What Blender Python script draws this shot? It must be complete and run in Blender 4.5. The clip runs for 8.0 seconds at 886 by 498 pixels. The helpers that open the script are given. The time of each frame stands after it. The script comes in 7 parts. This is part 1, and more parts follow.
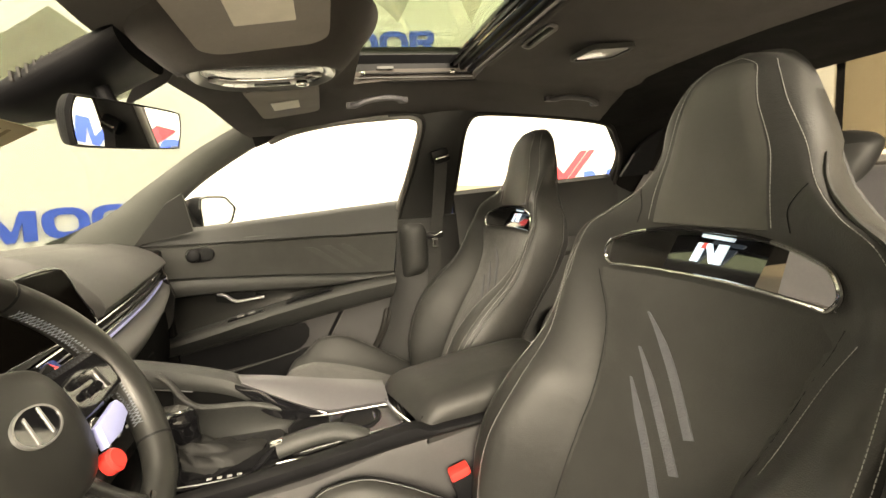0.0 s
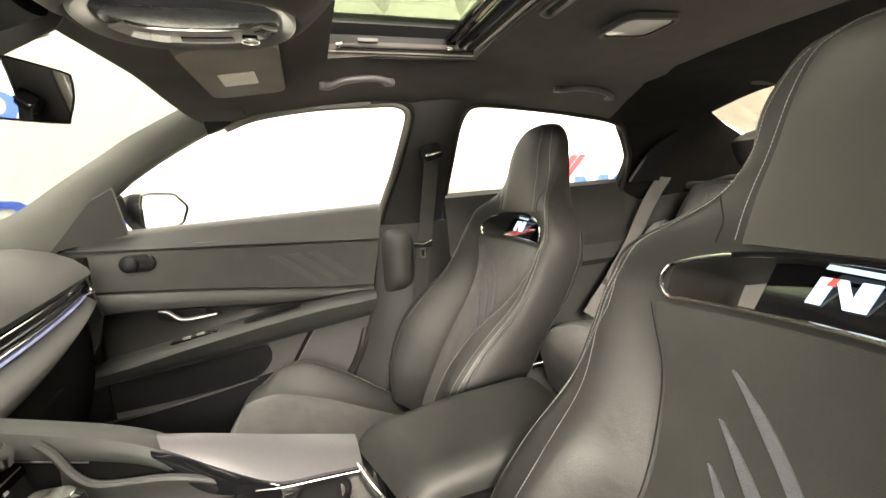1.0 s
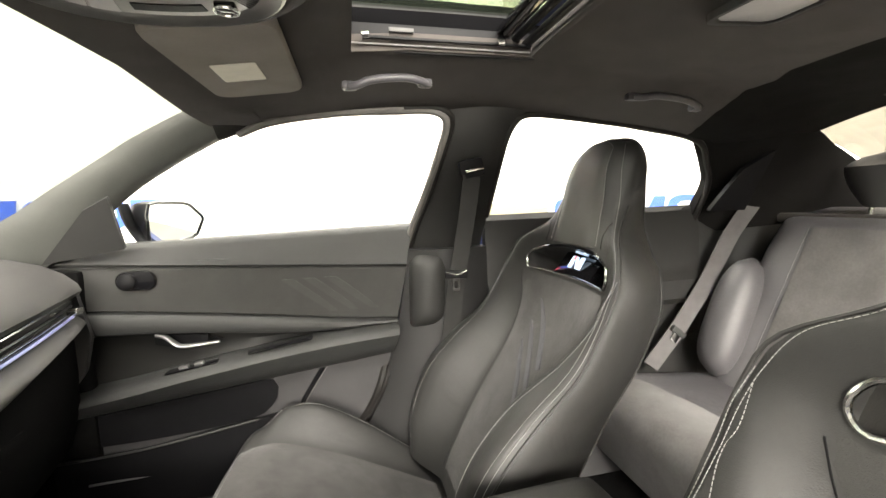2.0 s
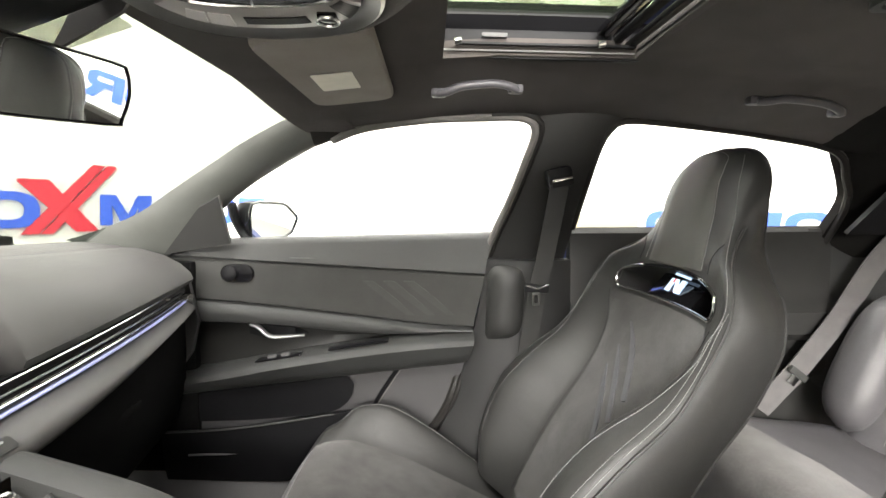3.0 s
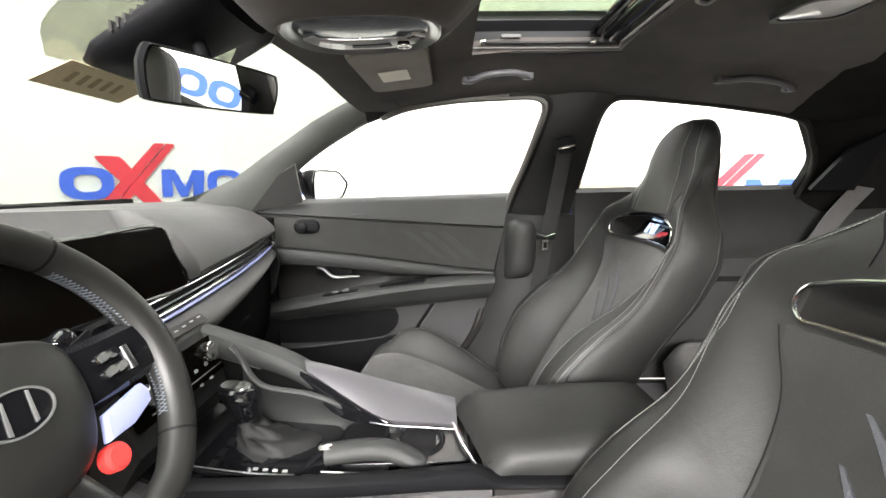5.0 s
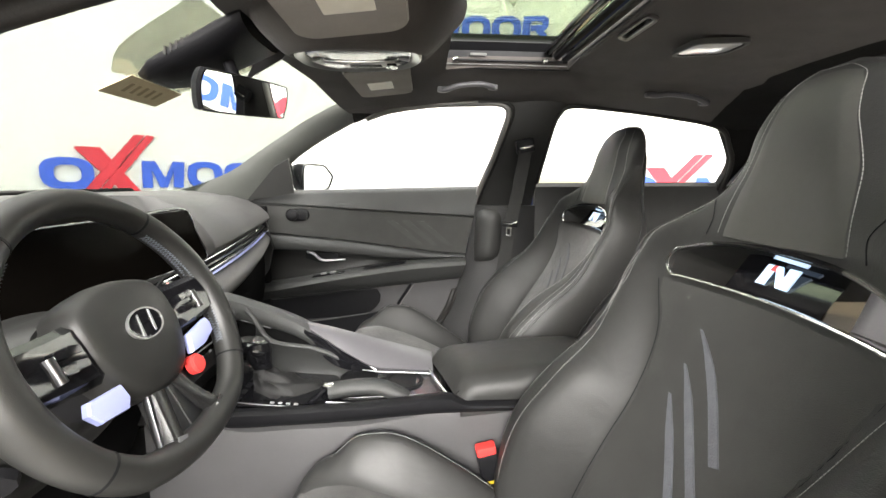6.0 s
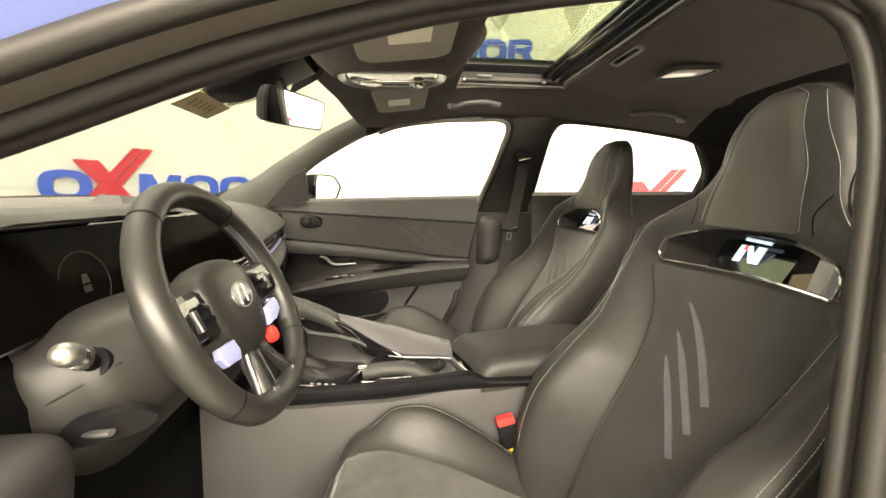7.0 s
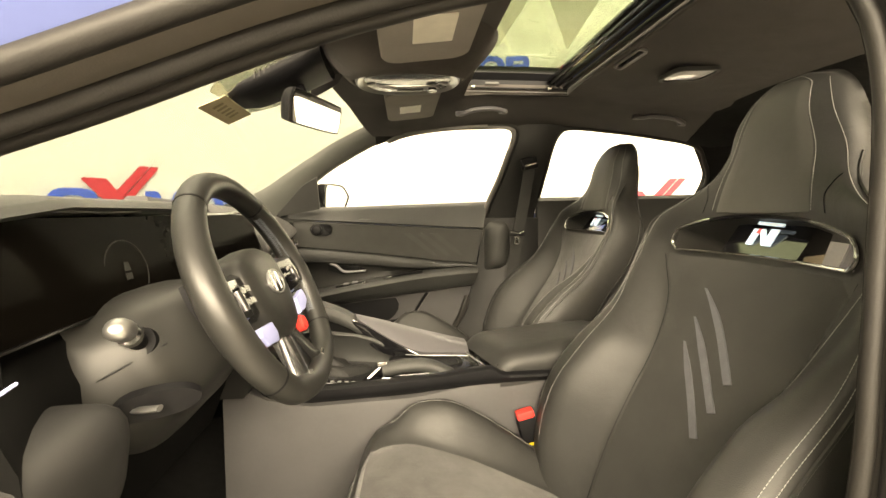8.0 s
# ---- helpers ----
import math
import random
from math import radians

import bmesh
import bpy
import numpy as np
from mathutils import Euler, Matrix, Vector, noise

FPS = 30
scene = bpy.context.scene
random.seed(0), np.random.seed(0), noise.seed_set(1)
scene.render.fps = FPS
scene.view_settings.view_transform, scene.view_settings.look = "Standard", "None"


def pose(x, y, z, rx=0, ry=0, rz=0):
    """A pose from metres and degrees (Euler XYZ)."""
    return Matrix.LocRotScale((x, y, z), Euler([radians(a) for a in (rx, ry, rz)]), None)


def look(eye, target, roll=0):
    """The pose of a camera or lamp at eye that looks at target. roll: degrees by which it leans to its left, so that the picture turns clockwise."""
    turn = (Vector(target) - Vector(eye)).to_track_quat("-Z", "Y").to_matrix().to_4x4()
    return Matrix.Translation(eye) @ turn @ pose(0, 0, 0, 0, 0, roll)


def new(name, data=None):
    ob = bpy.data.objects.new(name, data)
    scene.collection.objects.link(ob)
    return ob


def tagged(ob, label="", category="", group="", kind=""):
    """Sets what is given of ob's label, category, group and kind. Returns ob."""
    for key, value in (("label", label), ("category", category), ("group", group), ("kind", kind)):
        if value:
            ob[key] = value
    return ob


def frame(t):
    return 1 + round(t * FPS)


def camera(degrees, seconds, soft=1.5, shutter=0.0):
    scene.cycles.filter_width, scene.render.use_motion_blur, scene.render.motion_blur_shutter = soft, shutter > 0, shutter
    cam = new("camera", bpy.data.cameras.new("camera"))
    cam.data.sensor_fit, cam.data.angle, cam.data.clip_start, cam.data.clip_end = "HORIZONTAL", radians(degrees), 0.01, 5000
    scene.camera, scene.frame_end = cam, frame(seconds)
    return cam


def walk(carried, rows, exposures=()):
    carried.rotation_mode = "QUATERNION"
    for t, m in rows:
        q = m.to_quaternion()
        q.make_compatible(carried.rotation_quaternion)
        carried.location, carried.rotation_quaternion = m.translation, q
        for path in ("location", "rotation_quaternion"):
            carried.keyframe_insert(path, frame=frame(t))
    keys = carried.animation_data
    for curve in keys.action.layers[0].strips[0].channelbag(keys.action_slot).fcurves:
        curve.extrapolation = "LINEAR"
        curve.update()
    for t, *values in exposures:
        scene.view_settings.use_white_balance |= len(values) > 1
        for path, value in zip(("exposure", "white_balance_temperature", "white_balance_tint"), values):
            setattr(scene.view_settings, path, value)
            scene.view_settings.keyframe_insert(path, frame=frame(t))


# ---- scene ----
cam = camera(94.3, 8.0)
PATH = [
    (0, (-0.5150, -0.8120, 1.0053), (0.0086, 1.0954, 0.7091), -5.33),
    (0.5, (-0.4719, -0.7100, 1.0070), (0.1049, 1.1808, 0.7035), -4.87),
    (1, (-0.4786, -0.6090, 1.0043), (0.1290, 1.2741, 0.7132), -3.91),
    (1.2, (-0.4777, -0.5680, 1.0054), (0.1272, 1.3206, 0.7463), -3.42),
    (2.3, (-0.4075, -0.3890, 1.0343), (-0.0731, 1.5713, 0.8216), -0.74),
    (2.5, (-0.4112, -0.3780, 1.0318), (-0.1574, 1.5964, 0.8385), -0.21),
    (3, (-0.4237, -0.3980, 1.0355), (-0.3508, 1.5910, 0.8393), 0.63),
    (3.5, (-0.4240, -0.4440, 1.0385), (-0.4749, 1.5429, 0.8156), 0.84),
    (4, (-0.4403, -0.5090, 1.0307), (-0.5426, 1.4705, 0.7638), 0.64),
    (4.2, (-0.4465, -0.5380, 1.0229), (-0.5537, 1.4385, 0.7364), 0.55),
    (5.3, (-0.4542, -0.7220, 1.0020), (-0.4389, 1.2489, 0.6626), 0.19),
    (5.5, (-0.4475, -0.7610, 1.0047), (-0.4103, 1.2069, 0.6497), 0.60),
    (6, (-0.4610, -0.8560, 0.9992), (-0.3641, 1.1126, 0.6598), 0.69),
    (6.5, (-0.5171, -0.9280, 0.9880), (-0.3705, 1.0429, 0.6812), 0.77),
    (7, (-0.5573, -0.9700, 0.9694), (-0.3744, 1.0044, 0.7079), 0.64),
    (7.5, (-0.5820, -0.9850, 0.9476), (-0.3899, 0.9938, 0.7294), 0.12),
    (8, (-0.6007, -0.9930, 0.9254), (-0.4110, 0.9900, 0.7472), -0.40),
]
WHITE = [(0, 0.08, 8600, 9), (0.5, 0.18, 8100, 9), (1.0, 0.3, 7400, 10), (2.5, 0.38, 6800, 11), (3, 0.36, 6550, 11), (3.5, 0.3, 6350, 11), (4, 0.3, 6350, 11), (5.5, 0.15, 6350, 12), (6, 0.15, 6450, 11), (6.5, 0.16, 6950, 10), (7, 0.1, 8200, 9), (7.5, 0.08, 9000, 9), (8, 0.08, 9300, 9)]
walk(cam, [(t, look(eye, target, roll)) for t, eye, target, roll in PATH], WHITE)

# ---- light ----
world = bpy.data.worlds.new("booth_air")
scene.world = world
world.use_nodes = True
world.node_tree.nodes["Background"].inputs[0].default_value = (0.9, 0.95, 1.0, 1)
world.node_tree.nodes["Background"].inputs[1].default_value = 0.01


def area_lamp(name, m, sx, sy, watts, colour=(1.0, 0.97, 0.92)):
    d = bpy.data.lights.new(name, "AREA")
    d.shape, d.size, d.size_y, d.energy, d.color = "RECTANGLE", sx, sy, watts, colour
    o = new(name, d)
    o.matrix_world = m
    return tagged(o, "unseen flat light panel set to light the car", name.replace("_", " "), kind="structure")


area_lamp("ceiling_light", look((0.2, 2.1, 3.3), (0.2, 2.0, 0)), 4.2, 1.7, 260)
area_lamp("ceiling_light", look((0.0, -1.7, 3.3), (-0.1, -0.9, 0.6)), 2.6, 0.8, 380)
area_lamp("ceiling_light", look((-1.9, 0.0, 3.3), (-1.6, 0, 0)), 1.2, 2.4, 190)
# two unseen fill lamps, added to brighten the interior through the open door
area_lamp("unseen_fill_lamp", look((-1.25, -2.9, 1.65), (-0.1, 0.2, 0.6)), 1.6, 0.9, 300)
area_lamp("unseen_fill_lamp", look((0.1, -2.8, 1.95), (-0.35, 0, 0.6)), 1.6, 0.6, 300)

# ---- materials ----


def material(name, base, rough=0.5, metal=0.0, spec=0.5, vary=0.25, scale=6.0, bump=0.0, bump_scale=300.0, sheen=0.0, coat=0.0, second=None, glow=None, kind="NOISE", gloss_vary=0.12, bump_distance=0.002, fold=0.0):
    m = bpy.data.materials.new(name)
    m.use_nodes = True
    nt = m.node_tree
    b = nt.nodes["Principled BSDF"]
    tc = nt.nodes.new("ShaderNodeTexCoord")
    base = (*base, 1)
    second = (*second, 1) if second else tuple(c * (1 - vary) for c in base[:3]) + (1,)
    n1 = nt.nodes.new("ShaderNodeTexNoise")
    n1.inputs["Scale"].default_value, n1.inputs["Detail"].default_value = scale, 6
    nt.links.new(tc.outputs["Object"], n1.inputs["Vector"])
    n2 = nt.nodes.new("ShaderNodeTexNoise")
    n2.inputs["Scale"].default_value, n2.inputs["Detail"].default_value = scale * 14, 3
    nt.links.new(tc.outputs["Object"], n2.inputs["Vector"])
    add = nt.nodes.new("ShaderNodeMath")
    add.operation = "MULTIPLY_ADD"
    nt.links.new(n2.outputs["Fac"], add.inputs[0])
    add.inputs[1].default_value = 0.4
    nt.links.new(n1.outputs["Fac"], add.inputs[2])
    ramp = nt.nodes.new("ShaderNodeMapRange")
    ramp.inputs["From Min"].default_value, ramp.inputs["From Max"].default_value = 0.5, 0.95
    nt.links.new(add.outputs[0], ramp.inputs["Value"])
    mix = nt.nodes.new("ShaderNodeMix")
    mix.data_type = "RGBA"
    mix.inputs["A"].default_value, mix.inputs["B"].default_value = second, base
    nt.links.new(ramp.outputs[0], mix.inputs["Factor"])
    nt.links.new(mix.outputs["Result"], b.inputs["Base Color"])
    rr = nt.nodes.new("ShaderNodeMapRange")
    rr.inputs["To Min"].default_value, rr.inputs["To Max"].default_value = min(1, rough + gloss_vary * rough), max(0.02, rough - gloss_vary * rough)
    nt.links.new(n1.outputs["Fac"], rr.inputs["Value"])
    nt.links.new(rr.outputs[0], b.inputs["Roughness"])
    b.inputs["Metallic"].default_value = metal
    b.inputs["Specular IOR Level"].default_value = spec
    b.inputs["Sheen Weight"].default_value = sheen
    b.inputs["Sheen Roughness"].default_value = 0.5
    b.inputs["Coat Weight"].default_value = coat
    b.inputs["Coat Roughness"].default_value = 0.05
    if glow:
        b.inputs["Emission Color"].default_value = (*glow[:3], 1)
        b.inputs["Emission Strength"].default_value = glow[3]
    if bump:
        if kind == "VORONOI":
            t = nt.nodes.new("ShaderNodeTexVoronoi")
            t.inputs["Scale"].default_value = bump_scale
            out = t.outputs["Distance"]
        else:
            t = nt.nodes.new("ShaderNodeTexNoise")
            t.inputs["Scale"].default_value, t.inputs["Detail"].default_value = bump_scale, 2
            out = t.outputs["Fac"]
        nt.links.new(tc.outputs["Object"], t.inputs["Vector"])
        bn = nt.nodes.new("ShaderNodeBump")
        bn.inputs["Strength"].default_value, bn.inputs["Distance"].default_value = bump, bump_distance
        nt.links.new(out, bn.inputs["Height"])
        nt.links.new(bn.outputs[0], b.inputs["Normal"])
        if fold:
            # soft creases, larger than the grain
            tf = nt.nodes.new("ShaderNodeTexNoise")
            tf.inputs["Scale"].default_value, tf.inputs["Detail"].default_value, tf.inputs["Distortion"].default_value = 17, 3, 0.8
            nt.links.new(tc.outputs["Object"], tf.inputs["Vector"])
            bf = nt.nodes.new("ShaderNodeBump")
            bf.inputs["Strength"].default_value, bf.inputs["Distance"].default_value = fold, 0.012
            nt.links.new(tf.outputs["Fac"], bf.inputs["Height"])
            nt.links.new(bf.outputs[0], bn.inputs["Normal"])
    return m


def glass_material(name, tint, gloss=0.06):
    m = bpy.data.materials.new(name)
    m.use_nodes = True
    nt = m.node_tree
    nt.nodes.clear()
    out = nt.nodes.new("ShaderNodeOutputMaterial")
    tr = nt.nodes.new("ShaderNodeBsdfTransparent")
    tr.inputs[0].default_value = (*tint, 1)
    gl = nt.nodes.new("ShaderNodeBsdfGlossy")
    gl.inputs["Roughness"].default_value = 0.01
    fr = nt.nodes.new("ShaderNodeLayerWeight")
    fr.inputs["Blend"].default_value = 0.5
    pw = nt.nodes.new("ShaderNodeMath")
    pw.operation = "POWER"
    pw.inputs[1].default_value = 5
    nt.links.new(fr.outputs["Facing"], pw.inputs[0])
    ma = nt.nodes.new("ShaderNodeMath")
    ma.operation = "MULTIPLY_ADD"
    ma.inputs[1].default_value, ma.inputs[2].default_value = 0.5, gloss * 0.5
    nt.links.new(pw.outputs[0], ma.inputs[0])
    mx = nt.nodes.new("ShaderNodeMixShader")
    nt.links.new(ma.outputs[0], mx.inputs[0])
    nt.links.new(tr.outputs[0], mx.inputs[1])
    nt.links.new(gl.outputs[0], mx.inputs[2])
    nt.links.new(mx.outputs[0], out.inputs[0])
    return m


LEATHER = material("black_leather", (0.0225, 0.0225, 0.0215), 0.5, vary=0.2, scale=9, bump=0.13, bump_scale=700, kind="VORONOI", spec=0.4, fold=0.11)
SUEDE = material("dark_suede", (0.032, 0.031, 0.029), 0.95, vary=0.6, scale=22, bump=0.3, bump_scale=500, fold=0.05, sheen=0.3, spec=0.2)
FABRIC = material("perforated_cloth", (0.034, 0.034, 0.032), 0.8, vary=0.2, scale=14, bump=0.3, bump_scale=900, kind="VORONOI", sheen=0.1, spec=0.3)
DASH = material("soft_dash_plastic", (0.052, 0.051, 0.05), 0.5, vary=0.12, scale=10, bump=0.25, bump_scale=900, kind="VORONOI", spec=0.45)
SOFT = material("soft_touch_plastic", (0.036, 0.037, 0.036), 0.42, vary=0.15, scale=10, bump=0.3, bump_scale=900, kind="VORONOI", spec=0.35)
HARD = material("hard_grained_plastic", (0.055, 0.054, 0.055), 0.46, vary=0.15, scale=12, bump=0.3, bump_scale=1200, kind="VORONOI", spec=0.35)
HARD_DARK = material("dark_grained_plastic", (0.014, 0.014, 0.014), 0.5, vary=0.15, scale=12, bump=0.2, bump_scale=1200, spec=0.3)
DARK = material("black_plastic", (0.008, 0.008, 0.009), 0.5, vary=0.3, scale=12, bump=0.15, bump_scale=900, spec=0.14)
HEADLINER = material("dark_headliner_cloth", (0.056, 0.050, 0.046), 0.95, vary=0.2, scale=18, bump=0.35, bump_scale=1100, sheen=0.1, spec=0.2)
VISOR = material("grey_visor_cloth", (0.26, 0.24, 0.22), 0.9, vary=0.12, scale=16, bump=0.3, bump_scale=1100, spec=0.2)
PILLAR = material("pillar_trim", (0.042, 0.043, 0.041), 0.55, vary=0.15, scale=14, bump=0.25, bump_scale=1000)
# headliner cloth again, with the dim band over the windows put into its colour
RAIL_SHADE = material("shaded_rail_cloth", (0.02, 0.018, 0.017), 0.95, vary=0.2, scale=18, bump=0.3, bump_scale=1100, spec=0.2)
# cloth blackened so that its colour holds the shade at the rear
SHADE_CLOTH = material("shade_black_cloth", (0.008, 0.0075, 0.007), 0.95, vary=0.2, scale=18, bump=0.3, bump_scale=1100, spec=0.15)
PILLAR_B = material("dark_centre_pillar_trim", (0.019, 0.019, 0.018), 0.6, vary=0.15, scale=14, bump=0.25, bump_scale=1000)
PIANO = material("piano_black", (0.006, 0.006, 0.007), 0.06, vary=0.2, scale=5, coat=0.5)
SCREEN = material("dark_display_glass", (0.003, 0.0025, 0.002), 0.12, vary=0.2, scale=4, spec=0.008)
CHROME = material("satin_chrome", (0.72, 0.72, 0.7), 0.16, metal=1.0, vary=0.1, scale=20)
GUNMETAL = material("gunmetal_trim", (0.16, 0.16, 0.165), 0.32, metal=1.0, vary=0.1, scale=20)
SILVER = material("matt_silver_trim", (0.32, 0.32, 0.32), 0.34, metal=0.8, vary=0.1, scale=20)
STITCH = material("pale_grey_thread", (0.32, 0.32, 0.31), 0.8, vary=0.2, scale=60)
STRIPE = material("grey_blue_print", (0.10, 0.104, 0.118), 0.8, vary=0.15, scale=60, bump=0.5, bump_scale=400, kind="VORONOI")
STRIPE_DOOR = material("faint_door_print", (0.041, 0.041, 0.039), 0.8, vary=0.2, scale=14, bump=0.3, bump_scale=900, kind="VORONOI", sheen=0.1, spec=0.3)
STRIPE_DARK = material("dark_embossed_print", (0.058, 0.059, 0.064), 0.7, vary=0.15, scale=60, bump=0.4, bump_scale=400, kind="VORONOI")
RED = material("red_plastic", (0.75, 0.045, 0.04), 0.4, vary=0.1, scale=30)
YELLOW = material("yellow_plastic", (0.65, 0.5, 0.03), 0.4, vary=0.1, scale=30)
LILAC = material("lilac_button", (0.28, 0.31, 0.55), 0.45, vary=0.05, scale=30)
WEBBING = material("belt_webbing", (0.017, 0.017, 0.016), 0.8, vary=0.15, scale=30, bump=0.4, bump_scale=600)
WEBBING_GREY = material("grey_belt_webbing", (0.1, 0.095, 0.095), 0.75, vary=0.15, scale=30, bump=0.4, bump_scale=600)
# black plastic taken darker still, for the shade under dash and grab bar
HOLLOW_BLACK = material("black_plastic_in_shade", (0.0035, 0.0035, 0.0035), 0.7, vary=0.2, scale=12, bump=0.15, bump_scale=900, spec=0.06)
GLOSS_DARK = material("dark_satin_gloss", (0.012, 0.012, 0.012), 0.24, vary=0.2, scale=9, spec=0.5)
RUBBER = material("door_seal_rubber", (0.013, 0.012, 0.011), 0.55, vary=0.2, scale=16, spec=0.3, bump=0.1, bump_scale=500)
SEAL_GREY = material("cloth_covered_seal", (0.07, 0.062, 0.054), 0.6, vary=0.1, scale=30, bump=0.05, bump_scale=700)
SEAL_PALE = material("pale_cloth_seal", (0.15, 0.143, 0.135), 0.7, vary=0.2, scale=30, bump=0.2, bump_scale=700)
HEAD_LEATHER = material("matt_head_leather", (0.05, 0.05, 0.045), 0.55, vary=0.15, scale=9, bump=0.08, bump_scale=800, kind="VORONOI", spec=0.4, fold=0.05)
# leather lightened: the strong light on the rear bench is in its colour
LEATHER_LIT = material("lit_rear_leather", (0.085, 0.082, 0.086), 0.4, vary=0.2, scale=9, bump=0.25, bump_scale=700, kind="VORONOI")
FLANK = material("matt_black_seat_cover", (0.016, 0.016, 0.016), 0.6, vary=0.2, scale=9, bump=0.2, bump_scale=700, kind="VORONOI", spec=0.35)
WHEEL = material("smooth_wheel_leather", (0.016, 0.016, 0.015), 0.42, vary=0.2, scale=14, bump=0.05, bump_scale=900, kind="VORONOI", spec=0.4)
PILLAR_A = material("grey_pillar_trim", (0.07, 0.073, 0.066), 0.6, vary=0.12, scale=14, bump=0.2, bump_scale=1000)
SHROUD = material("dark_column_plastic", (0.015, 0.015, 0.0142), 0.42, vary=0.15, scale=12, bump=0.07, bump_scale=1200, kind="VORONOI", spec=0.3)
STITCH_BLUE = material("blue_grey_thread", (0.13, 0.145, 0.17), 0.8, vary=0.2, scale=60)
CARPET = material("black_carpet", (0.006, 0.006, 0.006), 1.0, vary=0.4, scale=40, bump=0.6, bump_scale=700, spec=0.1)
# pale blue paint, its colour darkened for the weak light on the door frame
PAINT = material("pale_blue_paint_in_shade", (0.055, 0.072, 0.17), 0.6, vary=0.05, scale=8, spec=0.2)
WALL = material("white_booth_wall", (0.84, 0.84, 0.80), 0.9, vary=0.03, scale=1.5)
# for the wall sector out of view, greyed to cut reflections
WALL_GREY = material("grey_unseen_wall", (0.16, 0.155, 0.15), 0.95, vary=0.12, scale=2.5)
TAN = material("tan_painted_wall", (0.62, 0.53, 0.38), 0.9, vary=0.06, scale=1.5)
BEIGE = material("beige_wedge", (0.42, 0.37, 0.26), 0.9, vary=0.06, scale=1.5)
CEIL = material("white_booth_ceiling", (0.74, 0.74, 0.7), 0.9, vary=0.03, scale=1.5)
PANEL = material("lit_ceiling_panel", (0.9, 0.88, 0.8), 0.8, vary=0.03, scale=2, glow=(1.0, 0.94, 0.8, 0.9))
FLOORM = material("grey_turntable_floor", (0.3, 0.29, 0.27), 0.6, vary=0.15, scale=3)
SIGN_BLUE = material("blue_sign_acrylic", (0.045, 0.13, 0.72), 0.5, vary=0.08, scale=3)
SIGN_RED = material("red_sign_acrylic", (0.72, 0.035, 0.06), 0.5, vary=0.08, scale=3)
SIGN_GREY = material("grey_sign_acrylic", (0.3, 0.31, 0.34), 0.5, vary=0.08, scale=3)
STICKER = material("tan_paper_sticker", (0.5, 0.43, 0.27), 0.8, vary=0.15, scale=20)
STICKER_INK = material("sticker_ink", (0.28, 0.23, 0.13), 0.8, vary=0.2, scale=40)
LABEL = material("pale_warning_label", (0.75, 0.71, 0.61), 0.6, vary=0.12, scale=40)
SILVER_GLOSS = material("glossy_silver_trim", (0.36, 0.36, 0.35), 0.36, metal=0.9, vary=0.1, scale=20)
SATIN = material("satin_grey_trim", (0.082, 0.079, 0.086), 0.36, vary=0.12, scale=10, bump=0.08, bump_scale=900)
CONSOLE_PALE = material("pale_grey_switch_panel", (0.36, 0.35, 0.34), 0.34, vary=0.1, scale=20, bump=0.05, bump_scale=900)
OH_LENS = material("smoky_console_gloss", (0.075, 0.08, 0.095), 0.12, vary=0.15, scale=14, coat=0.5)
LENS = material("clear_lamp_lens", (0.75, 0.75, 0.74), 0.12, vary=0.08, scale=20, coat=0.4)
MIRROR = material("mirror_glass", (0.86, 0.87, 0.86), 0.01, metal=1.0, vary=0.02, scale=4)
BADGE = material("lit_badge", (0.75, 0.85, 1.0), 0.4, vary=0.05, scale=40, glow=(0.5, 0.72, 1.0, 0.6))
BADGE_RED = material("lit_badge_red", (0.8, 0.1, 0.1), 0.4, vary=0.05, scale=40, glow=(1.0, 0.15, 0.12, 0.25))
AMBIENT = material("lilac_light_strip", (0.4, 0.42, 0.75), 0.35, vary=0.05, scale=30, glow=(0.5, 0.55, 1.0, 0.16))
PRINT_DIM = material("dim_grey_print", (0.009, 0.0085, 0.008), 0.6, vary=0.05, scale=40)
ICON = material("white_print", (0.32, 0.32, 0.32), 0.6, vary=0.05, scale=40)
GLASS_FRONT = glass_material("windscreen_glass", (0.465, 0.488, 0.47))
GLASS_SIDE = glass_material("side_glass", (0.88, 0.9, 0.9))
# tint added to dim the bright wall behind the rear window
GLASS_BACK = glass_material("dimming_rear_glass", (0.45, 0.44, 0.41))
# grey suede, lightened further to hold the light on the rear bench
SUEDE_LIT = material("lit_rear_suede", (0.12, 0.115, 0.112), 0.95, vary=0.35, scale=11, bump=0.3, bump_scale=500, sheen=0.25, spec=0.2)
GLASS_ROOF = glass_material("tinted_roof_glass", (0.37, 0.41, 0.345))
FRIT_TINT = glass_material("tinted_glass_band", (0.62, 0.62, 0.56))

# ---- mesh helpers ----


def lerp(a, b, f):
    return a + (b - a) * f


def table(x, rows):
    """Smooth value at x from rows of (x, value)."""
    if x <= rows[0][0]:
        return rows[0][1]
    for (x0, v0), (x1, v1) in zip(rows, rows[1:]):
        if x <= x1:
            f = (x - x0) / (x1 - x0)
            f = f * f * (3 - 2 * f) * 0.5 + f * 0.5
            return v0 + (v1 - v0) * f
    return rows[-1][1]


